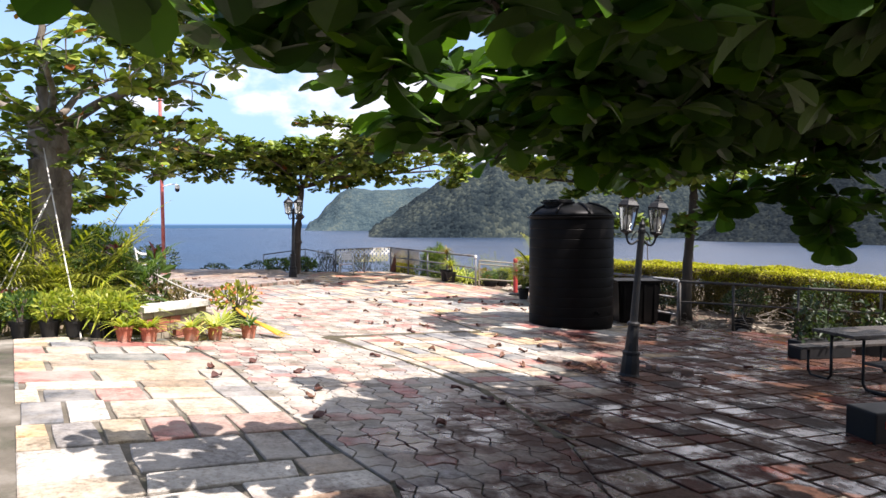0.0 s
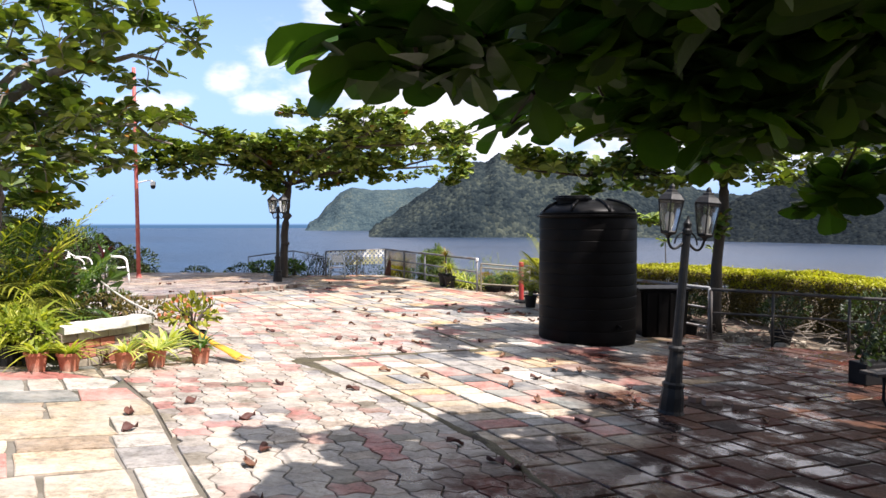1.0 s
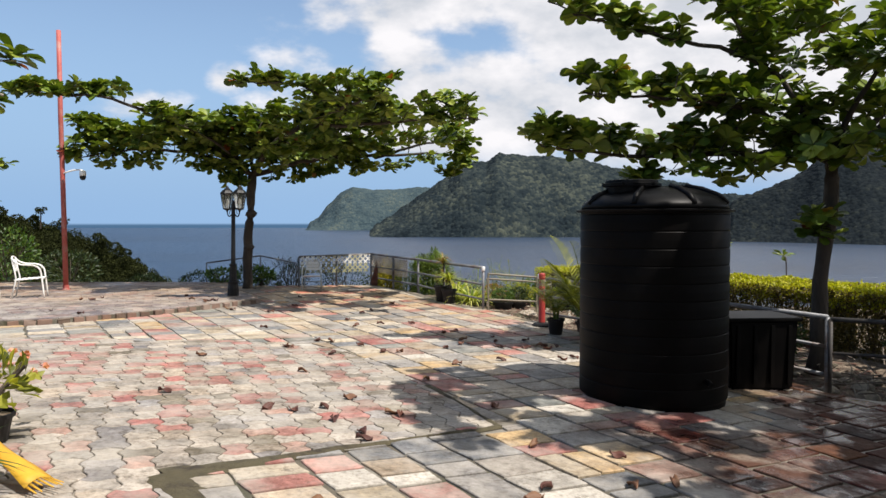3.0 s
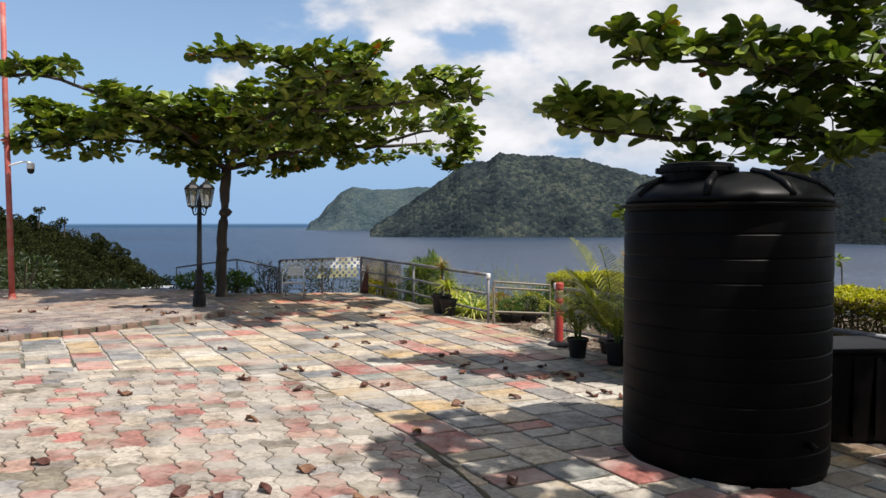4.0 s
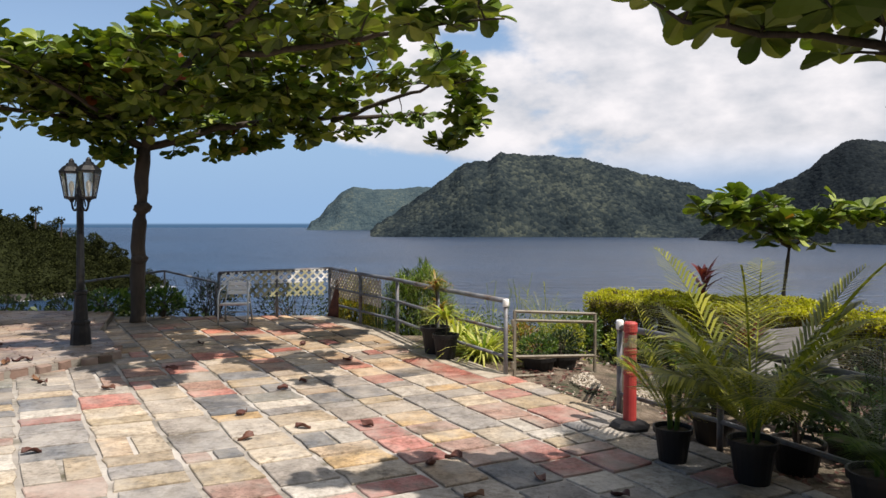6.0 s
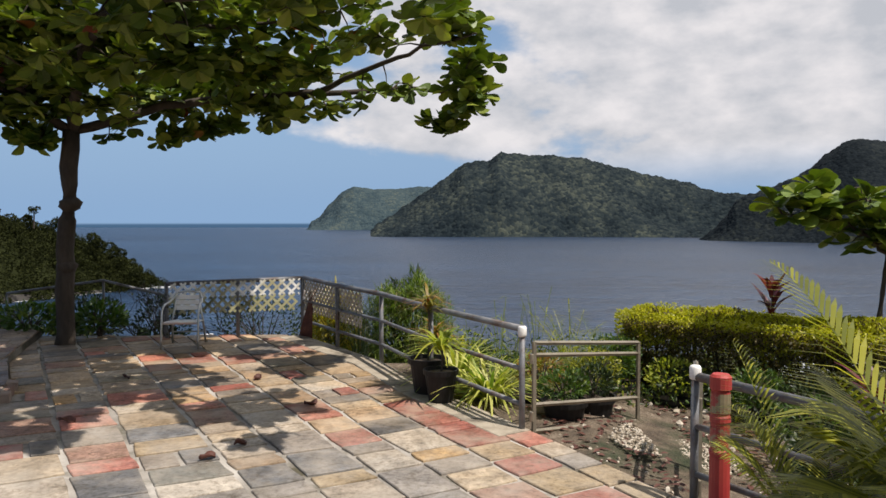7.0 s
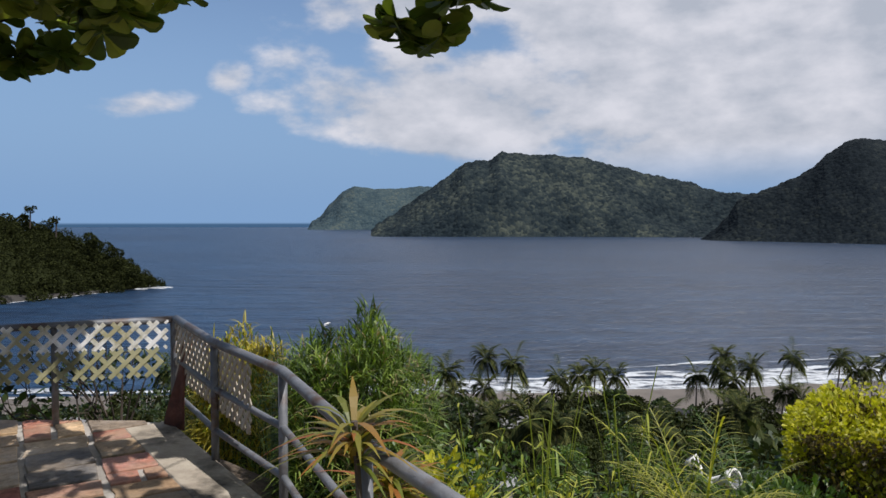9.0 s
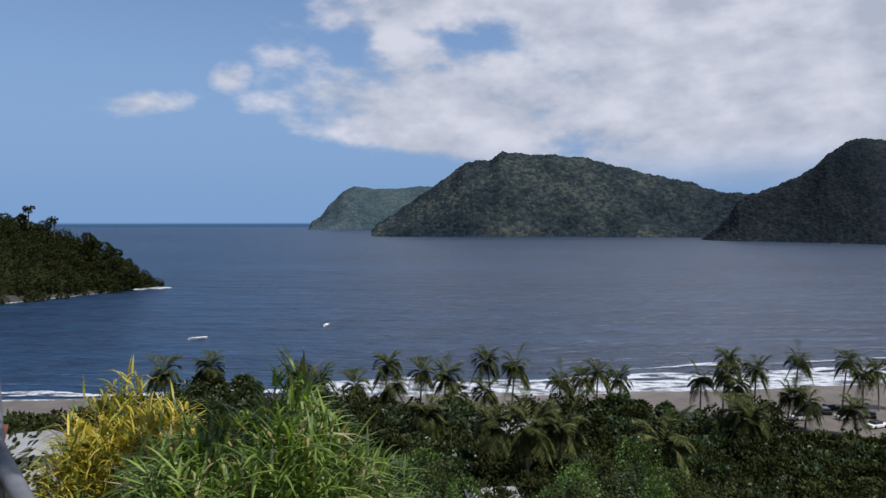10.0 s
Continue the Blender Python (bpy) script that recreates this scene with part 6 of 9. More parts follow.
# terracotta pots in a row along the bed
for k, (x, y, r0, mt, lab, sd) in enumerate((
        (-3.55, 9.72, 0.115, M_LIMELEAF, "terracotta pot with a pale yellow-green spiky plant", 1),
        (-3.12, 10.08, 0.12, M_STRIPLEAF, "terracotta pot with a sparse variegated plant", 2),
        (-2.88, 10.32, 0.11, M_STRIPLEAF, "terracotta pot with long striped leaves", 3),
        (-2.52, 10.72, 0.115, M_GREENLEAF, "terracotta pot with a low green plant", 4),
        (-3.82, 9.6, 0.11, M_LIMELEAF, "terracotta pot with lime leaves beside the bench", 5))):
    strap_clump("potted_plant", lab, on_ground(x, y), 36 if k != 2 else 40, 0.42 if k != 2 else 0.52, 0.04, 0.5, mt, (0.3, 1.6), (r0, 0.2, M_TERRACOTTA, "terracotta pot"), 60 + k, "pots along the bed")
for k, (x, y, mt) in enumerate(((-4.0, 9.85, M_LIMELEAF), (-4.22, 9.75, M_LIMELEAF), (-4.5, 9.7, M_LIMELEAF), (-4.8, 9.65, M_LIMELEAF), (-5.15, 9.6, M_GREENLEAF), (-5.5, 9.55, M_STRIPLEAF), (-5.9, 9.5, M_GREENLEAF))):
    shrub("potted_plant", "black plastic pot with a small leafy bedding plant", on_ground(x, y), (0.24, 0.24, 0.2), 220, 0.085, mt, 80 + k, (0.13, 0.22, M_POTBLACK, "black plastic pot"), 4, group="pots along the bed")

# spiky bromeliads, crotons and undergrowth in the bed
for k, (x, y, n, ln, wd, dr, mt, lab) in enumerate((
        (-5.1, 10.15, 44, 0.7, 0.06, 0.42, M_LIMELEAF, "yellow-green bromeliad leaning over the pots"),
        (-5.7, 10.2, 44, 0.75, 0.06, 0.45, M_STRIPLEAF, "striped spiky bromeliad leaning over the pots"),
        (-3.95, 10.2, 30, 0.5, 0.05, 0.45, M_LIMELEAF, "small lime bromeliad at the end of the bench"),
        (-6.5, 11.6, 50, 1.0, 0.07, 0.45, M_LIMELEAF, "tall yellow-green strap plant at the foot of the tree"),
        (-5.3, 11.7, 50, 1.0, 0.06, 0.5, M_STRIPLEAF, "tall striped strap plant in the bed"),
        (-5.25, 10.9, 34, 0.7, 0.06, 0.4, M_STRIPLEAF, "striped spiky bromeliad in the bed"),
        (-5.9, 10.8, 34, 0.75, 0.05, 0.5, M_STRIPLEAF, "pale variegated spider plant in the bed"),
        (-6.6, 10.6, 30, 0.7, 0.06, 0.45, M_GREENLEAF, "green strap-leaved plant in the bed"),
        (-4.0, 11.6, 26, 0.5, 0.05, 0.4, M_BROMELIAD, "orange-tinged bromeliad by the bench"),
        (-4.9, 12.1, 34, 0.8, 0.055, 0.5, M_GREENLEAF, "green strap-leaved plant in the bed"),
        (-5.6, 12.3, 30, 0.8, 0.05, 0.5, M_LIMELEAF, "lime strap-leaved plant at the foot of the tree"),
        (-3.5, 11.4, 24, 0.45, 0.04, 0.45, M_GREENLEAF, "small striped plant beside the bench"),
        (-2.95, 10.8, 34, 0.62, 0.06, 0.4, M_STRIPLEAF, "striped agave-like plant beside the pots"),
        (-7.4, 10.9, 30, 0.8, 0.05, 0.5, M_STRIPLEAF, "variegated strap-leaved plant in the bed"),
        (-4.9, 12.8, 26, 0.5, 0.045, 0.5, M_GREENLEAF, "low green plant at the edge of the bed"),
        (-6.9, 15.3, 26, 0.6, 0.045, 0.5, M_LIMELEAF, "low lime plant at the edge of the bed"))):
    strap_clump("bromeliad" if "bromeliad" in lab else "strap_plant", lab, bed_pose(x, y), n, ln, wd, dr, mt, (0.3, 1.5), None, 120 + k, "spiky plants in the bed")
for k, (x, y, sx, sz, n, lf, mt, lab) in enumerate((
        (-5.6, 13.1, 0.55, 0.5, 420, 0.13, M_GREENLEAF, "green leafy shrub in the bed"),
        (-5.95, 13.8, 0.4, 0.5, 320, 0.15, M_PURPLE, "dark purple-leaved shrub in the bed"),
        (-6.6, 14.4, 0.6, 0.75, 460, 0.14, M_GREENLEAF, "tall green shrub in the bed"),
        (-7.3, 15.0, 0.7, 0.8, 520, 0.14, M_LIMELEAF, "bright green shrub in the bed"),
        (-7.3, 12.0, 0.7, 0.8, 520, 0.16, M_GREENLEAF, "large green shrub under the tree"),
        (-8.2, 11.6, 0.9, 1.0, 620, 0.16, M_DARKLEAF, "dark green shrub under the tree"),
        (-9.5, 12.4, 1.1, 1.2, 700, 0.17, M_DARKLEAF, "large dark shrub behind the tree"),
        (-8.6, 14.6, 1.1, 1.1, 700, 0.16, M_DARKLEAF, "large dark shrub behind the tree"),
        (-8.4, 16.3, 0.7, 0.7, 420, 0.13, M_GREENLEAF, "green shrub at the end of the bed"),
        (-10.4, 15.4, 1.1, 1.1, 620, 0.16, M_DARKLEAF, "dark shrub at the far end of the bed"),
        (-6.0, 10.2, 0.4, 0.25, 260, 0.09, M_PURPLE, "low purple foliage plant at the bed's edge"),
        (-4.9, 10.3, 0.35, 0.2, 220, 0.08, M_LIMELEAF, "low lime groundcover at the bed's edge"),
        (-5.5, 10.1, 0.35, 0.2, 220, 0.08, M_GREENLEAF, "low green groundcover at the bed's edge"),
        (-3.95, 12.4, 0.5, 0.22, 360, 0.07, M_HEDGELEAF, "low brownish groundcover by the bench"),
        (-4.6, 12.9, 0.45, 0.24, 320, 0.08, M_HEDGELEAF, "low brownish groundcover in the bed"))):
    shrub("shrub", lab, bed_pose(x, y), (sx, sx, sz), n, lf, mt, 160 + k, None, 6)
strap_clump("bromeliad", "large potted yellow-green bromeliad with broad arching leaves", on_ground(-4.3, 10.2), 40, 0.95, 0.10, 0.5, M_LIMELEAF, (0.35, 1.5), (0.17, 0.3, M_POTBLACK, "black plastic pot"), 119)
shrub("flowering_shrub", "potted straggly shrub with coral pink flowers beside the bed", on_ground(-3.0, 11.85), (0.4, 0.36, 0.25), 130, 0.13, M_OLIVELEAF, 190, (0.17, 0.22, M_POTBLACK, "black plastic pot"), 14, 26, hollow=0.15)
shrub("croton", "slender croton with large green and purple leaves in the bed", bed_pose(-4.95, 13.5), (0.17, 0.17, 0.5), 60, 0.24, M_GREENLEAF, 191, None, 4)
strap_clump("cordyline", "dark purple cordyline on a thin stem behind the croton", bed_pose(-5.05, 13.75), 12, 0.34, 0.08, 0.3, M_PURPLE, (0.5, 1.8), None, 196, stem=1.05)
for k, (x, y, sx) in enumerate(((-4.65, 26.6, 0.4), (-5.75, 26.65, 0.5))):
    shrub("shrub", "green leafy shrub at the foot of the almond tree", on_ground(x, y), (sx, 0.3, 0.26), 300, 0.12, M_GREENLEAF, 210 + k, None, 6)
strap_clump("cordyline", "dark red cordyline standing over the bed", bed_pose(-5.3, 12.8), 26, 0.42, 0.08, 0.4, M_PURPLE, (0.2, 1.6), None, 195, stem=1.05)


def stone_bench():
    """A bowed pale slab on a short wall of red and grey blocks."""
    o = Vector((-3.45, 10.4, gz(-3.45, 10.4)))
    root = thing("stone_bench", "pale weathered concrete bench slab on red and grey brick courses", "bench", Matrix.Translation(o))
    a, b = Vector((-3.66, 9.86, 0)) - o, Vector((-3.12, 10.86, 0)) - o
    run = Vector((b.x - a.x, b.y - a.y, 0))
    side = Vector((-run.y, run.x, 0)).normalized()
    z = 0.80 - o.z
    r = random.Random(33)
    bm = bmesh.new()
    near, far = [], []
    for k in range(13):
        t = k / 12
        p = Vector((a.x, a.y, z)) + run * t
        bow = 0.05 * math.sin(math.pi * t)
        near.append(p - side * bow + rnd_dir(r) * 0.006)
        far.append(p + side * (0.34 - bow * 0.6 - (0.06 if k in (0, 12) else 0)) + run * 0.06 + rnd_dir(r) * 0.008)
    f = bm.faces.new([bm.verts.new(v) for v in near + far[::-1]])
    ex = bmesh.ops.extrude_face_region(bm, geom=[f])
    bmesh.ops.translate(bm, vec=(0, 0, -0.075), verts=[v for v in ex["geom"] if isinstance(v, bmesh.types.BMVert)])
    bmesh.ops.recalc_face_normals(bm, faces=bm.faces[:])
    part("slab", bm, M_CONCRETE, root)
    # courses under the slab, the lowest ones stepping out towards the pots
    for c in range(5):
        y0 = z - 0.075 - 0.096 * (c + 1)
        for i in range(6):
            t = 0.07 + (i + (0.45 if c % 2 else 0.0)) * 0.165
            if t > 0.93:
                continue
            out = 0.03 if c < 2 or t > 0.4 else -0.02
            p = Vector((a.x, a.y, 0)) + run * t + side * (0.06 + out)
            bm = bmesh.new()
            box(bm, (0, 0, 0), (0.18, 0.1 * r.uniform(0.9, 1.1), 0.088), Matrix.Translation((p.x, p.y, y0 + 0.048)) @ Matrix.Rotation(math.atan2(run.y, run.x) + r.uniform(-0.05, 0.05), 4, "Z"), 0.006)
            part("brick", bm, r.choice((M_BRICK, M_KERB, M_BRICKRED)), root)


stone_bench()


def yellow_frond():
    """A dried yellow palm sheath lying over the pot."""
    root = thing("palm_sheath", "curled yellow dried palm sheath lying on the paving", "palm sheath", on_ground(-2.45, 11.1))
    bm = bmesh.new()
    rows = []
    for k in range(15):
        t = k / 14
        p = Vector((-0.42 + 0.78 * t, 0.25 - 0.46 * t, 0.34 - 0.31 * t ** 0.8 + 0.02))
        w = 0.03 + 0.075 * t ** 1.3
        rows.append([bm.verts.new(p + Vector((0.4, 0.8, 0)) * w * u + Vector((0, 0, 0.025 * (1 - u * u) + 0.006 * math.sin(9 * u + k)))) for u in (-1, -0.5, 0, 0.5, 1)])
    for a, b in zip(rows, rows[1:]):
        for j in range(4):
            bm.faces.new((a[j], a[j + 1], b[j + 1], b[j]))
    r = random.Random(71)
    for j in range(4):
        a, b = rows[-1][j].co, rows[-1][j + 1].co
        for q in (0.1, 0.6):
            u, v = a.lerp(b, q), a.lerp(b, q + 0.3)
            far = Vector((0.11, -0.07 + 0.012 * j, -0.02)) * r.uniform(0.7, 1.3)
            bm.faces.new([bm.verts.new(c) for c in (u, v, v.lerp(u, 0.3) + far, u.lerp(v, 0.3) + far)])
    ob = part("sheath", bm, M_YELLOWSPATHE, root, smooth=True)
    so = ob.modifiers.new("thick", "SOLIDIFY")
    so.thickness = 0.006


yellow_frond()


def stay(name, label, a, b, r, mat):
    bm = bmesh.new()
    a, b = Vector(a), Vector(b)
    root = thing(name, label, name.replace("_", " "), Matrix.Translation(a))
    mid = (b - a) * 0.5 - Vector((0, 0, 0.03 * (b - a).length))
    tube(bm, curve_pts((0, 0, 0), mid, b - a, 6), r, 6)
    part("strand" if r < 0.012 else "shaft", bm, mat, root)


stay("guy_rope", "pale rope tied from the tree trunk to the paving", (-4.35, 9.56, gz(-4.35, 9.56)), (-6.5, 12.7, 3.2), 0.011, M_CONCRETE)
stay("guy_rope", "pale rope tied from the tree to the bed", (-5.75, 9.9, 0.55), (-6.3, 12.6, 2.5), 0.010, M_CONCRETE)
stay("guy_rope", "pale rope tied from the tree to the bed", (-5.9, 9.9, 0.55), (-6.35, 12.65, 2.45), 0.010, M_CONCRETE)
stay("bamboo_stake", "thin bamboo stake leaning over the bed", (-3.08, 10.8, 0.83), (-5.12, 13.6, 1.06), 0.014, M_CONCRETE)

# ---------------------------------------------------------------- red pole with a dome camera
root = thing("flag_pole", "weathered red metal pole with a white dome camera", "pole", on_ground(-9.05, 24.6, 0, 0.1))
bm = bmesh.new()
tube(bm, [(0, 0, 0), (-0.02, 0, 2.2), (-0.05, 0, 4.3), (-0.06, 0, 6.45)], [0.062, 0.06, 0.058, 0.055], 12)
part("shaft", bm, M_REDPAINT, root, smooth=True)
bm = bmesh.new()
lathe(bm, [(0.1, 0), (0.1, 0.02), (0.075, 0.03), (0.075, 0.12)], 14)
part("base_flange", bm, M_REDPAINT, root)
bm = bmesh.new()
tube(bm, curve_pts((-0.03, -0.02, 2.9), (0.35, -0.05, 3.05), (0.50, -0.05, 2.98), 6), 0.02, 8)
part("arm", bm, M_WHITEPL, root, "white camera arm", True)
bm = bmesh.new()
lathe(bm, [(0.03, 0.0), (0.075, -0.03), (0.08, -0.12), (0.078, -0.14)], 16, (0.5, -0.05, 2.99))
cam_body = part("dome_camera", bm, M_WHITEPL, root, "white dome camera housing", True)
bm = bmesh.new()
lathe(bm, [(0.074, -0.135), (0.072, -0.19), (0.05, -0.235), (0.015, -0.25)], 16, (0.5, -0.05, 2.99))
part("dome", bm, M_POTBLACK, cam_body, "black glossy dome", True)

# ---------------------------------------------------------------- raised paving with a brick kerb
KERB = [(-5.6, 26.7), (-4.85, 24.6), (-4.05, 23.3), (-3.75, 22.65), (-4.25, 21.6), (-4.85, 20.6), (-5.3, 20.0), (-6.3, 18.95), (-8.0, 18.2), (-13.9, 17.9)]


def raised_paving():
    out = KERB + [(-13.9, 26.7)]
    bm = bmesh.new()
    bm.faces.new([bm.verts.new((x, y, 0)) for x, y in out])
    for k in range(-13, -3):
        bmesh.ops.bisect_plane(bm, geom=bm.verts[:] + bm.edges[:] + bm.faces[:], plane_co=(k, 0, 0), plane_no=(1, 0, 0))
    for k in range(18, 27):
        bmesh.ops.bisect_plane(bm, geom=bm.verts[:] + bm.edges[:] + bm.faces[:], plane_co=(0, k, 0), plane_no=(0, 1, 0))
    for v in bm.verts:
        v.co.z = gz(v.co.x, v.co.y) + 0.085
    ex = bmesh.ops.extrude_face_region(bm, geom=bm.faces[:])
    for v in ex["geom"]:
        if isinstance(v, bmesh.types.BMVert):
            v.co.z -= 0.2
    bmesh.ops.recalc_face_normals(bm, faces=bm.faces[:])
    ob = link_mesh("pavement_raised", bm, M_MORTAR)
    tagged(ob, "raised platform of worn grey pavers edged with old bricks", "paving", kind="structure")
    r = random.Random(5)
    k = 0
    for (ax, ay), (bx, by) in zip(KERB[2:], KERB[3:9]):
        d = Vector((bx - ax, by - ay, 0))
        n = int(d.length / 0.235)
        ang = math.atan2(d.y, d.x)
        for i in range(n):
            p = Vector((ax, ay, 0)) + d * ((i + 0.5) / n)
            bm = bmesh.new()
            box(bm, (0, 0, 0.03), (0.215 * r.uniform(0.7, 1.04), 0.105 * r.uniform(0.85, 1.2), 0.13 * r.uniform(0.7, 1.1)), None, 0.014)
            for v in bm.verts:
                v.co += rnd_dir(r) * 0.006
            b = part("brick", bm, M_BRICK, ob)
            b.matrix_world = flat_on(p.x + r.uniform(-0.03, 0.03), p.y + r.uniform(-0.03, 0.03), ang + r.uniform(-0.15, 0.15)) @ pose(0, 0, 0, r.uniform(-6, 6), r.uniform(-6, 6), 0)
    return ob


RAISED = raised_paving()


# ---------------------------------------------------------------- chairs
def arm_chair(label, m, frame_mat, slat_mat, slats=3):
    """A tubular armchair: bent side loops, seat slats and a back of broad slats."""
    root = thing("garden_chair", label, "chair", m, "garden chairs")
    w, d = 0.28, 0.25
    for sg in (-1, 1):
        bm = bmesh.new()
        x = sg * w
        pts = curve_pts((x * 1.02, -d * 1.1, 0), (x, -d, 0.3), (x, -d * 0.9, 0.52), 4) + curve_pts((x, -d * 0.85, 0.58), (x * 0.98, -d * 0.7, 0.68), (x * 0.96, -d * 0.1, 0.69), 5)
        pts += curve_pts((x * 0.92, d * 0.5, 0.70), (x * 0.84, d * 1.05, 0.74), (x * 0.62, d * 1.2, 0.84), 5)
        tube(bm, pts, 0.0165, 8)
        part("side_frame", bm, frame_mat, root, smooth=True)
        bm = bmesh.new()
        tube(bm, [(x * 0.95, d * 1.25, 0), (x * 0.86, d * 0.9, 0.42), (x * 0.72, d * 1.02, 0.6), (x * 0.66, d * 1.2, 0.84)], 0.0155, 8)
        part("leg", bm, frame_mat, root, smooth=True)
    bm = bmesh.new()
    tube(bm, curve_pts((-w * 0.62, d * 1.2, 0.84), (0, d * 1.3, 0.88), (w * 0.62, d * 1.2, 0.84), 8), 0.0155, 8)
    part("top_rail", bm, frame_mat, root, smooth=True)
    for k in range(6):
        bm = bmesh.new()
        box(bm, (0, -d * 0.9 + k * d * 0.36, 0.42 - 0.006 * k), (w * 1.8, 0.072, 0.014), None, 0.004)
        part("seat_slat", bm, slat_mat, root)
    for k in range(slats):
        bm = bmesh.new()
        box(bm, (0, d * (1.03 + 0.06 * k), 0.595 + 0.085 * k), (w * 1.34, 0.014, 0.074), None, 0.005)
        part("back_slat", bm, slat_mat, root)
    for z, y, q in ((0.4, -d * 0.98, 0.97), (0.2, d * 1.05, 0.9)):
        bm = bmesh.new()
        tube(bm, [(-w * q, y, z), (w * q, y, z)], 0.012, 6)
        part("stretcher", bm, frame_mat, root)
    return root


arm_chair("aluminium armchair with white slats standing at the lattice railing", on_ground(-3.08, 25.8, 5) @ Matrix.Scale(0.88, 4), M_STEEL, M_WHITEPL)
arm_chair("white tubular armchair on the raised paving", on_ground(-8.85, 22.7, 112, 0.09) @ Matrix.Scale(1.1, 4), M_WHITEPL, M_WHITEPL)
arm_chair("white tubular armchair at the edge of the raised paving", on_ground(-9.65, 22.1, 98, 0.09) @ Matrix.Scale(1.1, 4), M_WHITEPL, M_WHITEPL)


# ---------------------------------------------------------------- orange post by the gap
def delineator(x, y):
    root = thing("delineator_post", "faded orange-red traffic post on a black rubber base", "traffic post", on_ground(x, y))
    bm = bmesh.new()
    lathe(bm, [(0.19, 0), (0.19, 0.03), (0.15, 0.06), (0.08, 0.08)], 8)
    part("base", bm, M_POTBLACK, root, "black rubber base")
    bm = bmesh.new()
    lathe(bm, [(0.062, 0.07), (0.06, 0.5), (0.064, 0.505), (0.064, 0.53), (0.056, 0.54), (0.056, 0.70), (0.062, 0.71), (0.062, 0.74), (0.055, 0.75), (0.055, 0.90), (0.064, 0.91), (0.064, 0.985), (0.05, 1.0)], 16)
    part("tube", bm, M_ORANGE, root, smooth=False)
    for z in (0.555, 0.765):
        bm = bmesh.new()
        lathe(bm, [(0.0595, z), (0.0595, z + 0.12)], 16, caps=False)
        part("band", bm, M_REFLECT, root, "worn pale reflective band")


delineator(2.28, 20.02)


# ---------------------------------------------------------------- black bin behind the tank
def garden_bin():
    root = thing("garden_bin", "square black plastic bin standing behind the water tank", "bin", on_ground(4.38, 15.75, 4))
    bm = bmesh.new()
    r = bmesh.ops.create_cube(bm, size=1.0, matrix=Matrix.LocRotScale((0, 0, 0.44), None, (0.9, 0.7, 0.88)))
    for v in bm.verts:
        if v.co.z < 0.2:
            v.co.x *= 0.9
            v.co.y *= 0.9
    bmesh.ops.bevel(bm, geom=bm.edges[:], offset=0.03, segments=2, affect="EDGES")
    part("body", bm, M_TANKBODY, root)
    bm = bmesh.new()
    box(bm, (0, 0, 0.89), (0.96, 0.76, 0.05), None, 0.015)
    part("rim", bm, M_TANKBODY, root)
    for k in range(4):
        bm = bmesh.new()
        box(bm, (-0.33 + 0.22 * k, -0.345, 0.45), (0.05, 0.03, 0.74), None, 0.008)
        part("rib", bm, M_TANKBODY, root)


garden_bin()


# ---------------------------------------------------------------- picnic table, planter and crate in the shade
def picnic_table():
    m = on_ground(6.45, 10.35, 14)
    root = thing("picnic_table", "dark timber and steel picnic table with fixed benches in the shade", "picnic table", m)
    for k in range(5):
        bm = bmesh.new()
        box(bm, (0, -0.3 + 0.15 * k, 0.74), (1.8, 0.14, 0.04), None, 0.006)
        part("table_board", bm, M_WOODDARK, root)
    for sg in (-1, 1):
        for k in range(2):
            bm = bmesh.new()
            box(bm, (0, sg * (0.62 + 0.15 * k), 0.44), (1.8, 0.14, 0.04), None, 0.006)
            part("bench_board", bm, M_WOODDARK, root)
    for x in (-0.65, 0.65):
        for sg in (-1, 1):
            bm = bmesh.new()
            tube(bm, [(x, 0.28 * sg, 0.72), (x, 0.28 * sg, 0.1), (x, 0.34 * sg, 0.03), (x, 0.66 * sg, 0.03), (x, 0.72 * sg, 0.1), (x, 0.72 * sg, 0.42)], 0.022, 8)
            part("leg", bm, M_IRON, root, smooth=True)
        bm = bmesh.new()
        tube(bm, [(x, -0.3, 0.7), (x, 0.3, 0.7)], 0.02, 8)
        part("crossbar", bm, M_IRON, root)


picnic_table()


def trough(x, y, rz, length, seed):
    root = thing("planter_trough", "long dark planter trough with straggly plants beside the table", "planter", on_ground(x, y, rz))
    bm = bmesh.new()
    box(bm, (0, 0, 0.15), (length, 0.34, 0.3), None, 0.02)
    part("trough", bm, M_POTBLACK, root)
    r = random.Random(seed)
    s = Soup()
    for _ in range(300):
        p = Vector((r.uniform(-0.48, 0.48) * length, r.uniform(-0.2, 0.2), 0.3 + abs(r.gauss(0, 0.25))))
        s.leaf(p, rnd_dir(r, -0.2, 1), rnd_dir(r), 0.13 * r.uniform(0.6, 1.2), 0.06)
    s.object("leaves", M_DARKLEAF, root)
    bm = bmesh.new()
    for _ in range(12):
        x0 = r.uniform(-0.45, 0.45) * length
        tube(bm, [(x0, 0, 0.25), (x0 + r.uniform(-0.15, 0.15), r.uniform(-0.15, 0.15), r.uniform(0.6, 0.95))], [0.012, 0.006], 4)
    part("stalk", bm, M_BARKDARK, root)


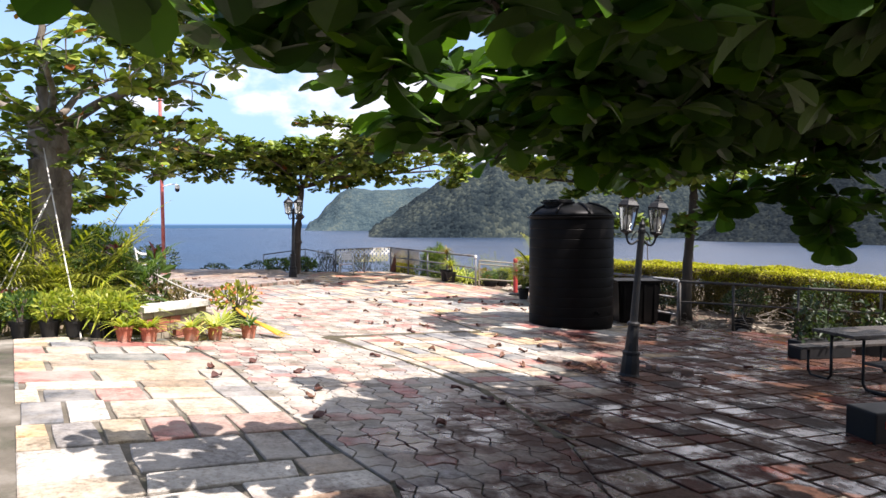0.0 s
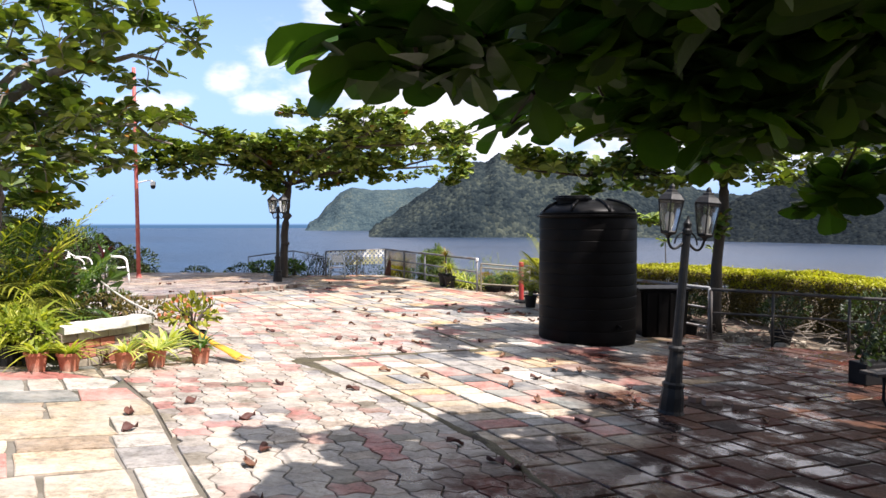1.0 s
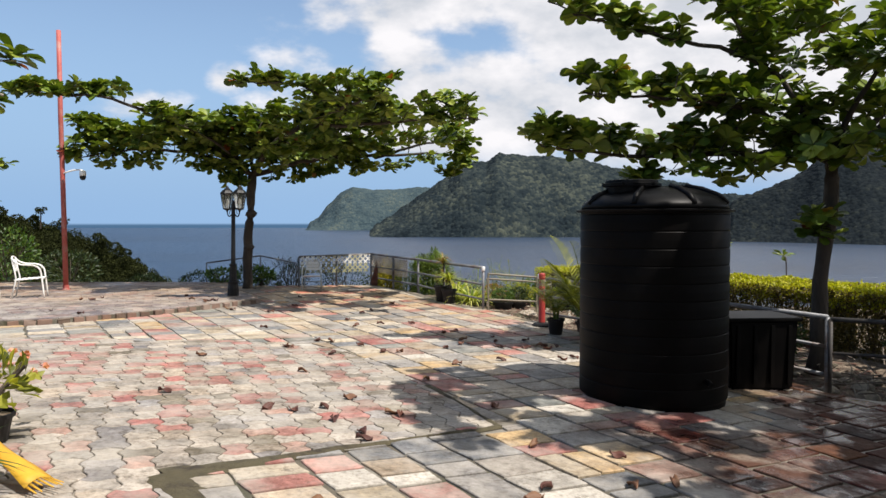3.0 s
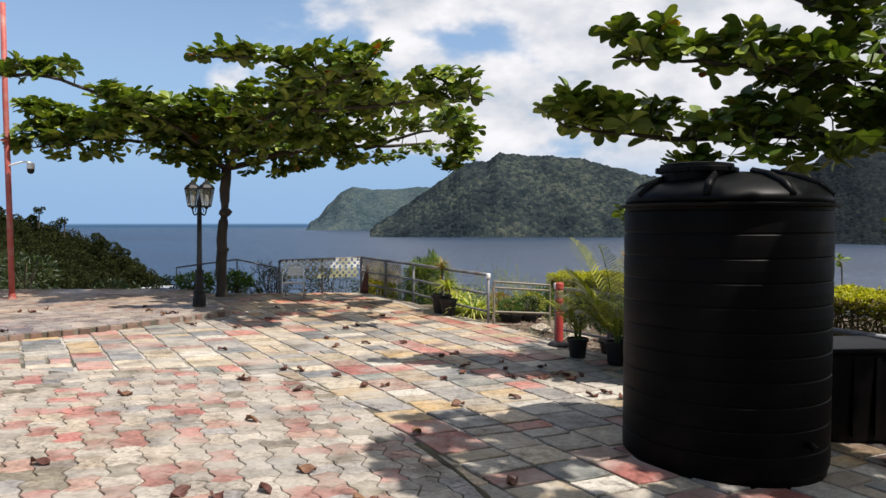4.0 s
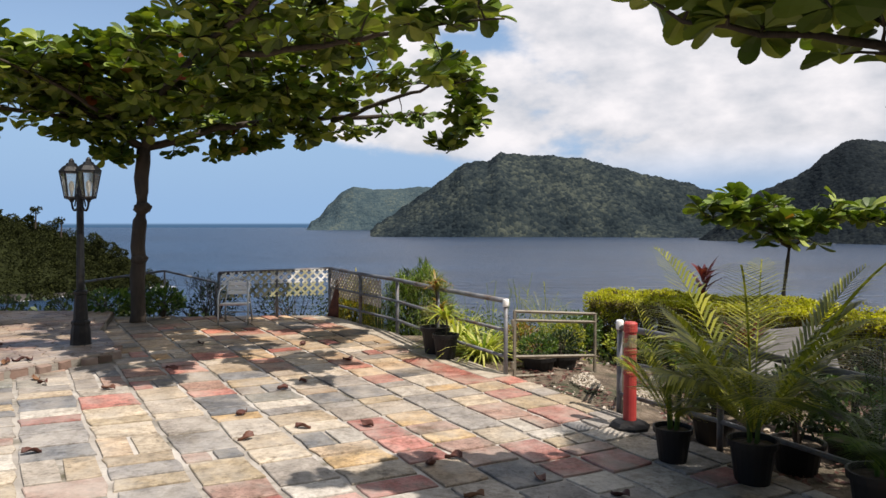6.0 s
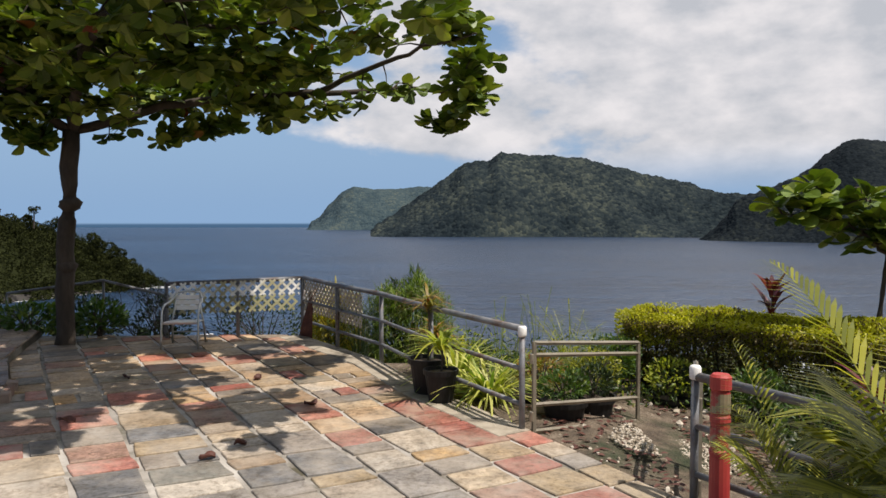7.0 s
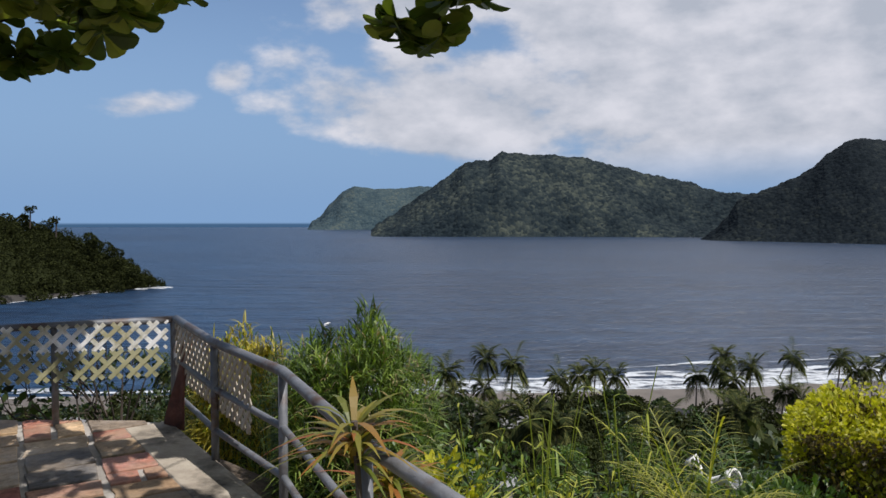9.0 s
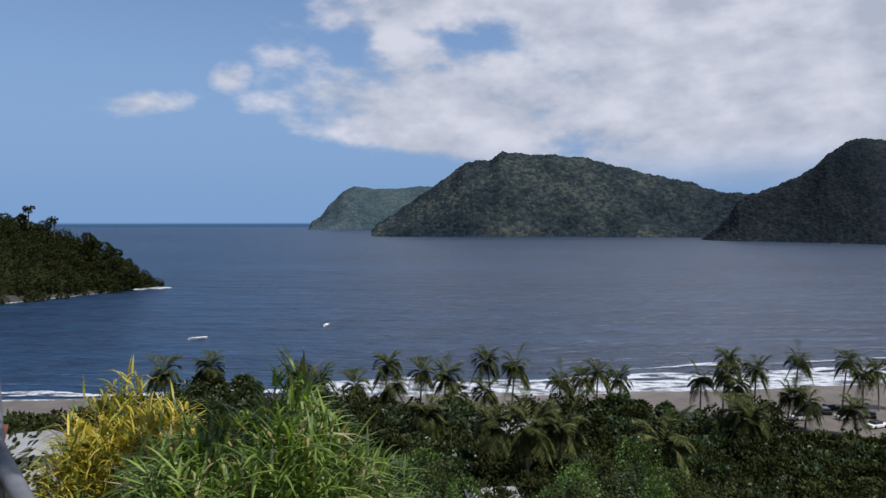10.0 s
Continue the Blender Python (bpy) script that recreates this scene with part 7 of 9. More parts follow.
trough(6.55, 12.3, 10, 0.95, 3)
trough(7.9, 12.3, -30, 1.3, 4)
root = thing("crate", "black plastic crate with an orange mark standing on the paving", "crate", on_ground(4.62, 7.35, 10))
bm = bmesh.new()
box(bm, (0, 0, 0.16), (0.6, 0.4, 0.32), None, 0.02)
part("body", bm, M_POTBLACK, root)
bm = bmesh.new()
box(bm, (-0.12, -0.203, 0.2), (0.16, 0.006, 0.07), None, 0.002)
part("mark", bm, M_ORANGE, root, "orange printed mark")
for k, (x, y, rz) in enumerate(((3.35, 10.3, 10), (3.62, 10.18, -15), (3.2, 10.42, 40))):
    root = thing("loose_brick", "loose broken red brick lying by the lamp post", "brick", flat_on(x, y, radians(rz)), "loose bricks")
    bm = bmesh.new()
    box(bm, (0, 0, 0.035), (0.21 - 0.04 * k, 0.105, 0.07), None, 0.01)
    part("body", bm, M_BRICK, root)

# ---------------------------------------------------------------- plants along the seaward edge
strap_clump("variegated_agave", "large yellow striped strap-leaved plant outside the railing", pose(1.08, 23.25, -0.08), 170, 1.05, 0.042, 0.6, M_STRIPLEAF, (0.8, 2.8), None, 301, single=120)
strap_clump("variegated_agave", "yellow striped strap-leaved plant outside the railing", pose(0.74, 23.9, 0.0), 150, 1.05, 0.04, 0.6, M_STRIPLEAF, (0.8, 2.8), None, 302, single=100)
strap_clump("potted_dracaena", "tall yellow-green dracaena in a black pot inside the railing", on_ground(0.56, 22.95), 60, 0.5, 0.04, 0.55, M_LIMELEAF, (0.3, 1.6), (0.17, 0.34, M_POTBLACK, "black plastic pot"), 309, stem=0.3)
root = strap_clump("potted_bromeliad", "orange and green bromeliad in a tall black pot by the railing", on_ground(0.42, 23.3), 64, 0.32, 0.036, 0.55, M_BROMELIAD, (0.3, 1.7), (0.2, 0.38, M_POTBLACK, "black plastic pot"), 303, stem=0.7)
strap_clump("bromeliad", "orange-tipped bromeliad rising beside the railing", pose(0.5, 24.05, 0.0), 64, 0.34, 0.036, 0.5, M_BROMELIAD, (0.2, 1.6), None, 304, stem=0.62)
strap_clump("bromeliad", "orange-tipped bromeliad rising beside the railing", pose(0.52, 24.32, 0.0), 56, 0.32, 0.036, 0.5, M_BROMELIAD, (0.2, 1.6), None, 305, stem=0.45)
strap_clump("croton", "red and cream striped croton on the slope below the railing", pose(1.74, 24.25, -0.35), 90, 0.34, 0.045, 0.5, M_CROTONRED, (0.2, 1.8), None, 308, stem=0.5)
strap_clump("cordyline", "tall dark red cordyline in front of the hedge", pose(4.4, 24.0, -0.3), 26, 0.5, 0.075, 0.35, M_PURPLE, (0.7, 2.6), None, 306, stem=1.4)
strap_clump("cordyline", "dark red cordyline among the potted plants", pose(3.6, 20.6, -0.3), 22, 0.45, 0.07, 0.35, M_PURPLE, (0.7, 2.6), None, 307, stem=0.95)
for k, (x, y, z, sx, sz, n, lf, mt, lab) in enumerate((
        (2.3, 23.7, -0.35, 0.3, 0.3, 380, 0.07, M_OLIVELEAF, "bushy green potted plant behind the gate"),
        (2.6, 24.2, -0.4, 0.4, 0.38, 420, 0.085, M_GREENLEAF, "green potted plant behind the gate"),
        (1.78, 22.72, -0.22, 0.26, 0.2, 300, 0.075, M_GREENLEAF, "leafy green plant in a black pot behind the gate"),
        (2.12, 22.98, -0.24, 0.26, 0.2, 300, 0.075, M_DARKLEAF, "dark green plant in a black pot behind the gate"),
        (2.75, 24.5, -0.38, 0.26, 0.26, 300, 0.08, M_GREENLEAF, "green potted plant by the hedge"),
        (4.2, 22.7, -0.46, 0.3, 0.28, 300, 0.08, M_DARKLEAF, "dark green potted plant by the hedge"),
        (3.05, 24.7, -0.42, 0.24, 0.2, 260, 0.075, M_DARKLEAF, "dark green plant in a black pot by the hedge"),
        (3.38, 24.45, -0.42, 0.26, 0.22, 260, 0.075, M_GREENLEAF, "green plant in a black pot by the hedge"),
        (3.45, 23.8, -0.42, 0.3, 0.22, 260, 0.08, M_DARKLEAF, "dark green plant in a black pot by the hedge"),
        (3.85, 23.2, -0.44, 0.28, 0.24, 260, 0.08, M_GREENLEAF, "green plant in a black pot by the hedge"),
        (1.62, 23.3, -0.3, 0.28, 0.32, 260, 0.07, M_BROMELIAD, "red-tinged plant beside the gate"),
        (3.2, 23.8, -0.45, 0.35, 0.3, 320, 0.08, M_LIMELEAF, "lime green potted plant by the hedge"),
        (3.9, 23.2, -0.45, 0.35, 0.3, 320, 0.08, M_GREENLEAF, "green potted plant by the hedge"),
        (4.6, 22.2, -0.45, 0.4, 0.35, 320, 0.09, M_DARKLEAF, "dark green potted plant by the hedge"),
        (3.7, 21.6, -0.4, 0.35, 0.33, 320, 0.08, M_GREENLEAF, "green potted plant behind the railing"),
        (4.3, 19.9, -0.45, 0.4, 0.4, 360, 0.10, M_GREENLEAF, "green potted plant behind the railing"),
        (5.0, 18.7, -0.5, 0.45, 0.42, 360, 0.10, M_DARKLEAF, "dark green potted plant behind the railing"),
        (5.5, 17.4, -0.5, 0.42, 0.4, 360, 0.10, M_DARKLEAF, "dark green potted plant behind the railing"),
        (7.0, 16.4, -0.55, 0.5, 0.45, 420, 0.11, M_DARKLEAF, "dark green potted shrub behind the railing"),
        (3.2, 20.35, -0.35, 0.34, 0.36, 420, 0.10, M_DARKLEAF, "dark green potted plant close behind the railing"),
        (3.65, 19.6, -0.38, 0.38, 0.4, 460, 0.11, M_DARKLEAF, "dark green potted plant close behind the railing"),
        (4.1, 18.75, -0.42, 0.38, 0.38, 460, 0.10, M_DARKLEAF, "dark green potted plant close behind the railing"),
        (4.6, 17.9, -0.45, 0.36, 0.36, 420, 0.11, M_GREENLEAF, "green potted plant close behind the railing"),
        (8.2, 15.3, -0.55, 0.6, 0.55, 460, 0.12, M_DARKLEAF, "dark shrub behind the railing"))):
    shrub("potted_plant", lab, pose(x, y, z), (sx, sx, sz * 0.85), int(n * 1.7), lf * 0.66, mt, 330 + k, (0.22, 0.32, M_POTBLACK, "black plastic nursery pot"), 5)
for k, (x, y, z, sx, sy, sz, n, lf, mt, lab) in enumerate((
        (0.72, 25.3, -0.75, 0.36, 0.36, 0.52, 420, 0.085, M_YELLEAF, "golden croton bush below the railing"),
        (-1.2, 27.5, -0.7, 0.42, 0.4, 0.72, 520, 0.09, M_CROTON, "golden croton bush below the lattice"),
        (-1.35, 27.9, -1.0, 0.42, 0.4, 0.7, 480, 0.1, M_CROTON, "gold and brown croton bush beside the bamboo grass"),
        (-0.05, 26.3, -0.85, 0.5, 0.5, 0.6, 480, 0.1, M_DARKLEAF, "dark green bush outside the railing"),
        (1.55, 25.4, -1.1, 0.6, 0.6, 0.55, 900, 0.055, M_OLIVELEAF, "green bush on the slope"),
        (2.1, 26.4, -1.9, 0.7, 0.7, 0.8, 1100, 0.055, M_DARKLEAF, "green bush on the slope beside the floodlight"),
        (3.3, 26.8, -2.0, 0.8, 0.8, 0.9, 1100, 0.07, M_DARKLEAF, "dark green bush on the slope"),
        (1.3, 27.4, -2.2, 0.8, 0.8, 0.95, 1100, 0.06, M_GREENLEAF, "tangled green bush on the slope"),
        (-5.1, 27.2, -0.3, 0.7, 0.5, 0.5, 900, 0.07, M_DARKLEAF, "dark bush at the foot of the tree"),
        (-3.9, 27.1, -0.3, 0.55, 0.4, 0.5, 700, 0.06, M_DARKLEAF, "straggly dark bush behind the railing"),
        (-2.4, 27.5, -0.6, 0.9, 0.4, 0.62, 900, 0.06, M_DARKLEAF, "dark bush behind the lattice"),
        (-6.6, 27.3, -0.3, 0.7, 0.5, 0.42, 700, 0.07, M_DARKLEAF, "dark bush at the terrace edge"),
        (-8.2, 27.4, -0.3, 0.6, 0.5, 0.36, 600, 0.07, M_DARKLEAF, "dark bush at the terrace edge"),
        (-10.6, 27.8, -0.3, 0.9, 0.8, 0.75, 520, 0.12, M_DARKLEAF, "dark leafy bush beyond the red pole"),
        (-12.3, 27.6, -0.3, 1.2, 0.9, 1.1, 700, 0.13, M_GREENLEAF, "large leafy bush beyond the chairs"),
        (-14.0, 26.6, -0.2, 1.4, 1.0, 1.4, 800, 0.14, M_DARKLEAF, "large dark bush beyond the chairs"))):
    shrub("bush", lab, pose(x, y, z), (sx, sy, sz), n, lf, mt, 370 + k, None, 7)


def grass_clump(name, label, x, y, z, rx, rz, n, blade_len, seed, mats=None, odd=0.0):
    """A dense mound of bamboo-like grass."""
    r = random.Random(seed)
    root = thing(name, label, "grass", pose(x, y, z))
    bm = bmesh.new()
    for _ in range(60):
        d = rnd_dir(r, 0.3, 1.0)
        tube(bm, [(d.x * 0.2, d.y * 0.2, 0), (d.x * rx * 0.5, d.y * rx * 0.5, rz * d.z * 0.7), (d.x * rx * 0.75, d.y * rx * 0.75, rz * d.z * 0.85)], [0.009, 0.007, 0.003], 3, False)
    part("canes", bm, M_BAMBOO, root)
    s = Soup()
    for _ in range(n):
        d = rnd_dir(r, -0.1, 1.0)
        q = r.uniform(0.5, 1.0) ** 0.4 * (0.92 + 0.2 * noise.noise((d.x * 2.2, d.y * 2.2, d.z * 2.2 + seed)))
        k = (math.hypot(d.x, d.y) ** 3 + abs(d.z) ** 3) ** (-1 / 3)
        p = Vector((d.x * rx * q * k, d.y * rx * q * k, max(0.05, d.z) * rz * q * k))
        s.blade(p, d * 0.8 + rnd_dir(r) * 0.95 + Vector((0, 0, 0.45)), blade_len * r.uniform(0.5, 1.5), blade_len * 0.11, r.uniform(0.1, 0.7), 3, 1 if r.random() < odd else 0)
    s.object("blades", mats or M_BAMBOO, root)


grass_clump("bamboo_grass", "dense mound of bright green bamboo-like grass below the railing", 0.1, 25.98, -0.8, 0.68, 1.98, 19000, 0.14, 1, [M_BAMBOO, M_DRYBLADE], 0.08)
grass_clump("bamboo_grass", "yellowish mound of bamboo-like grass below the lattice", -1.22, 27.5, -0.95, 0.6, 1.78, 8500, 0.15, 9, [M_BAMBOOGOLD, M_BAMBOO], 0.22)
grass_clump("bamboo_grass", "thin tuft of bamboo-like grass behind the stained lattice", -0.7, 26.75, -0.9, 0.36, 1.75, 900, 0.14, 5)
grass_clump("tall_grass", "tuft of tall wild grass on the slope", 1.75, 27.2, -1.9, 0.5, 1.4, 260, 0.3, 3)
grass_clump("tall_grass", "tuft of tall wild grass on the slope", 0.6, 29.4, -2.9, 0.6, 1.8, 300, 0.3, 4)

def bare_shrub(x, y, z, h, seed):
    """A leafless bush of forking grey twigs with a few small leaves left."""
    r = random.Random(seed)
    root = thing("bare_shrub", "almost leafless dark twiggy shrub behind the railing", "shrub", pose(x, y, z), "bare shrubs by the railing")
    bm, s = bmesh.new(), Soup()

    def grow(p, d, ln, rad, depth):
        q = p + d * ln
        tube(bm, [p, p.lerp(q, 0.5) + rnd_dir(r) * ln * 0.08, q], [rad, rad * 0.85, rad * 0.7], 4, False)
        if depth == 0:
            if r.random() < 0.5:
                s.leaf(q, rnd_dir(r), rnd_dir(r), 0.05, 0.025)
            return
        for _ in range(r.randint(2, 3)):
            grow(q, (d + rnd_dir(r) * 0.75 + Vector((0, 0, 0.12))).normalized(), ln * r.uniform(0.6, 0.85), rad * 0.68, depth - 1)

    for _ in range(4):
        grow(Vector((r.uniform(-0.1, 0.1), r.uniform(-0.1, 0.1), 0)), (rnd_dir(r, 0.5, 1.0)).normalized(), h * 0.36, 0.013, 4)
    part("branchwork", bm, M_BARKDARK, root)
    s.object("leaves", M_DARKLEAF, root)


for k, (x, y, h) in enumerate(((-3.95, 26.95, 0.85), (-4.25, 27.2, 0.7), (-2.6, 27.3, 0.7))):
    bare_shrub(x, y, gz(x, 26.5) - 0.3, h + 0.3, 810 + k)

# floodlight on the slope
root = thing("floodlight", "white twin-headed floodlight on a stake among the bushes", "floodlight", pose(2.7, 25.9, -1.0))
bm = bmesh.new()
tube(bm, [(0, 0, -0.6), (0, 0, 0.95)], 0.016, 8)
part("stake", bm, M_GALV, root)
for m, sc in ((pose(0.02, -0.03, 0.93, -25, -38, 0), 1.0), (pose(0.09, -0.05, 0.90, 70, 0, 35), 1.25)):
    bm = bmesh.new()
    lathe(bm, [(0.018 * sc, -0.1 * sc), (0.022 * sc, 0.0), (0.03 * sc, 0.06 * sc), (0.058 * sc, 0.12 * sc), (0.062 * sc, 0.15 * sc), (0.055 * sc, 0.152 * sc)], 16)
    ob = part("lamp_head", bm, M_WHITEPL, root, "white lamp head", True)
    ob.matrix_basis = m
    bm = bmesh.new()
    lathe(bm, [(0.05 * sc, 0.153 * sc), (0.03 * sc, 0.162 * sc)], 16)
    lens = part("lamp_lens", bm, M_GLASS, ob, "dull glass lens", True)


# dry sticks and rubble behind the shaded railing
def litter():
    r = random.Random(12)
    bm = bmesh.new()
    for _ in range(150):
        x = r.uniform(5.6, 9.4)
        y = r.uniform(15.6, 18.6) - 0.35 * (x - 5.6)
        z = terrain(x, y) + r.uniform(0.02, 0.3)
        d = rnd_dir(r, -0.1, 0.35) * r.uniform(0.3, 1.0)
        tube(bm, [(x, y, z), Vector((x, y, z)) + d * 0.5 + rnd_dir(r) * 0.05, Vector((x, y, z)) + d], [0.012, 0.01, 0.005], 4, False)
    tagged(link_mesh("brushwood", bm, M_BARKPALE), "pile of pale dry sticks and cuttings behind the railing", "brushwood", kind="stuff")
    for k in range(26):
        x, y = r.uniform(5.6, 9.2), r.uniform(15.9, 17.8)
        y -= 0.35 * (x - 5.6)
        bm = bmesh.new()
        bmesh.ops.create_icosphere(bm, subdivisions=2, radius=r.uniform(0.05, 0.16))
        for v in bm.verts:
            v.co *= 1 + 0.35 * noise.noise(v.co * 9 + Vector((k, 0, 0)))
            v.co.z *= 0.6
        ob = link_mesh("stone", bm, M_KERB)
        ob.location = (x, y, terrain(x, y) + 0.04)
        tagged(ob, "rough weathered stone lying in the planting", "stone", "stones behind the railing")


litter()


for k, (x, y, z, n, ln, mt) in enumerate(((1.75, 24.5, -0.45, 12, 0.85, M_GREENLEAF), (2.35, 25.1, -0.7, 12, 0.9, M_LIMELEAF), (1.25, 24.5, -0.35, 10, 0.7, M_GREENLEAF), (3.0, 25.4, -0.8, 11, 0.8, M_GREENLEAF), (1.6, 25.7, -0.9, 12, 0.95, M_LIMELEAF))):
    r = random.Random(500 + k)
    root = thing("young_palm", "feathery young palm growing on the slope below the gate", "plant", pose(x, y, z), "young palms below the gate")
    s = Soup()
    for i in range(n):
        a = i * 2.4 + r.uniform(-0.4, 0.4)
        feather_frond(s, r, (0, 0, 0.05), a, ln * r.uniform(0.7, 1.15), r.uniform(0.7, 1.6), r.uniform(0.6, 1.0), 0.3 * ln, 15)
    s.object("fronds", mt, root)


def slope_cover():
    """Low leafy cover between the railing and the hedge, and leaf litter on the earth."""
    r = random.Random(61)
    s = Soup()
    for _ in range(11000):
        x, y = r.uniform(0.4, 5.0), r.uniform(22.6, 26.6)
        if y < 22.6 + max(0, 1.6 - x) * 1.4 or (1.5 < x < 3.4 and y < 23.4) or noise.noise((x * 0.9, y * 0.9, 4)) < -0.12:
            continue
        z = terrain(x, y)
        s.leaf((x, y, z + r.random() ** 2 * 0.4), rnd_dir(r, -0.1, 1), rnd_dir(r), r.uniform(0.04, 0.10), r.uniform(0.015, 0.032), mat=r.choice((0, 0, 1, 1, 2)))
    tagged(s.object("ground_cover", [M_GREENLEAF, M_DARKLEAF, M_LIMELEAF]), "low tangled green ground cover below the railing", "plants", kind="stuff")
    s = Soup()
    for _ in range(4200):
        x = r.uniform(1.5, 7.5)
        y = r.uniform(15.5, 25.0)
        if inside(x, y, terrace_outline()):
            continue
        s.leaf((x, y, terrain(x, y) + 0.015), rnd_dir(r, -0.05, 0.25), Vector((0, 0, 1)) + rnd_dir(r) * 0.3, r.uniform(0.05, 0.13), r.uniform(0.03, 0.06))
    tagged(s.object("leaf_litter", M_DRYLEAF), "brown dry leaf litter over the garden earth", "leaf litter", kind="stuff")


slope_cover()


# feathery palms filling the bed round the tree
for k, (x, y, n, ln, mt) in enumerate(((-5.25, 11.1, 20, 1.25, M_OLIVELEAF), (-5.9, 11.3, 26, 1.6, M_OLIVELEAF), (-4.9, 12.0, 22, 1.2, M_GREENLEAF), (-6.5, 12.1, 24, 1.7, M_GREENLEAF), (-5.45, 11.8, 24, 1.5, M_OLIVELEAF), (-6.7, 11.2, 18, 1.3, M_OLIVELEAF), (-5.5, 12.5, 20, 1.4, M_GREENLEAF), (-7.5, 11.0, 16, 1.5, M_OLIVELEAF), (-4.9, 10.7, 14, 0.8, M_LIMELEAF), (-6.1, 10.5, 16, 0.95, M_LIMELEAF))):
    r = random.Random(600 + k)
    root = thing("feathery_palm", "feathery yellow-green palm growing in the planted bed", "plant", bed_pose(x, y), "feathery palms in the bed")
    s = Soup()
    for i in range(n):
        a = i * 2.4 + r.uniform(-0.4, 0.4)
        feather_frond(s, r, (0, 0, 0.05), a, ln * r.uniform(0.7, 1.15), r.uniform(0.7, 1.9), r.uniform(0.6, 1.0), 0.3 * ln, 16, 0, 0.1)
    s.object("fronds", mt, root)


# small feathery palms on the slope below the railing
for k, (x, y, n, ln, mt) in enumerate(((2.1, 24.2, 20, 0.7, M_OLIVELEAF), (2.55, 24.7, 14, 0.6, M_GREENLEAF))):
    r = random.Random(640 + k)
    root = thing("feathery_palm", "small feathery palm on the slope below the railing", "plant", pose(x, y, terrain(x, y) + 0.02), "feathery palms below the railing")
    s = Soup()
    for i in range(n):
        feather_frond(s, r, (0, 0, 0.12), i * 2.4 + r.uniform(-0.4, 0.4), ln * r.uniform(0.75, 1.15), r.uniform(0.7, 2.0), r.uniform(0.6, 1.0), 0.28 * ln, 18, 0, 0.06)
    s.object("fronds", mt, root)


def tall_weed(x, y, z, h, seed):
    """A few wiry stems with sparse narrow leaves and pale seed heads."""
    r = random.Random(seed)
    root = thing("tall_weed", "tall wiry weed with sparse narrow leaves", "weed", pose(x, y, z), "tall weeds below the railing")
    s = Soup()
    for _ in range(6):
        a, q = r.uniform(0, 6.28), r.uniform(0.1, 0.35)
        top = Vector((math.cos(a) * q, math.sin(a) * q, h * r.uniform(0.7, 1.0)))
        pts = curve_pts((0, 0, 0), Vector((0, 0, h * 0.5)), top, 6)
        part("stalk", tube(bmesh.new(), pts, [0.003] * 7, 4), M_LIMELEAF, root)
        for p in pts[2:]:
            if r.random() < 0.7:
                s.blade(p, rnd_dir(r, 0.0, 0.8), r.uniform(0.08, 0.18), 0.014, 0.8, 4)
    s.object("leaves", M_LIMELEAF, root)


for k, (x, y, z, h) in enumerate(((1.25, 24.0, -0.35, 1.45), (1.7, 24.2, -0.4, 1.5), (0.95, 25.0, -0.5, 1.3), (1.5, 25.0, -0.7, 1.5), (2.1, 24.6, -0.5, 1.2))):
    tall_weed(x, y, z, h, 700 + k)


def rubble():
    """Broken stone, gravel and crumbs of soil on the bare ground by the gate."""
    r = random.Random(91)
    bm = bmesh.new()
    for _ in range(420):
        x, y = r.uniform(1.6, 4.2), r.uniform(19.6, 24.2)
        if inside(x, y, terrace_outline()):
            continue
        size = 0.01 + 0.035 * r.random() ** 4
        n0 = len(bm.verts)
        bmesh.ops.create_icosphere(bm, subdivisions=1, radius=size, matrix=Matrix.Translation((x, y, terrain(x, y) + size * 0.3)))
        bm.verts.ensure_lookup_table()
        for v in bm.verts[n0:]:
            v.co += rnd_dir(r) * size * 0.35
    for _ in range(1500):
        a, q = r.uniform(0, 6.28), 0.5 * math.sqrt(r.random())
        x, y = 2.65 + q * 1.15 * math.cos(a), 22.0 + q * math.sin(a)
        if inside(x, y, terrace_outline()):
            continue
        size = r.uniform(0.007, 0.016)
        bmesh.ops.create_icosphere(bm, subdivisions=1, radius=size, matrix=Matrix.Translation((x, y, terrain(x, y) + 0.02 + 0.03 * (0.55 - q))))
    tagged(link_mesh("gravel", bm, M_RUBBLE), "loose pale gravel and soil crumbs on the bare earth", "gravel", kind="stuff")


rubble()


# a slanted board on legs between the railing and the hedge
root = thing("slanted_board", "weathered grey board tilted on two legs behind the railing", "board", pose(4.05, 20.6, terrain(4.05, 20.6), 0, 0, 14))
bm = bmesh.new()
box(bm, (0, 0, 0), (0.95, 0.5, 0.03), Matrix.Translation((0, 0, 0.86)) @ Matrix.Rotation(radians(66), 4, "X") @ Matrix.Rotation(radians(-9), 4, "Y"), 0.006)
part("board", bm, M_SHEET, root)
for sx in (-0.32, 0.32):
    bm = bmesh.new()
    box(bm, (sx, 0.03, 0.42), (0.06, 0.06, 0.86), None, 0.006)
    part("leg", bm, M_WOODDARK, root)

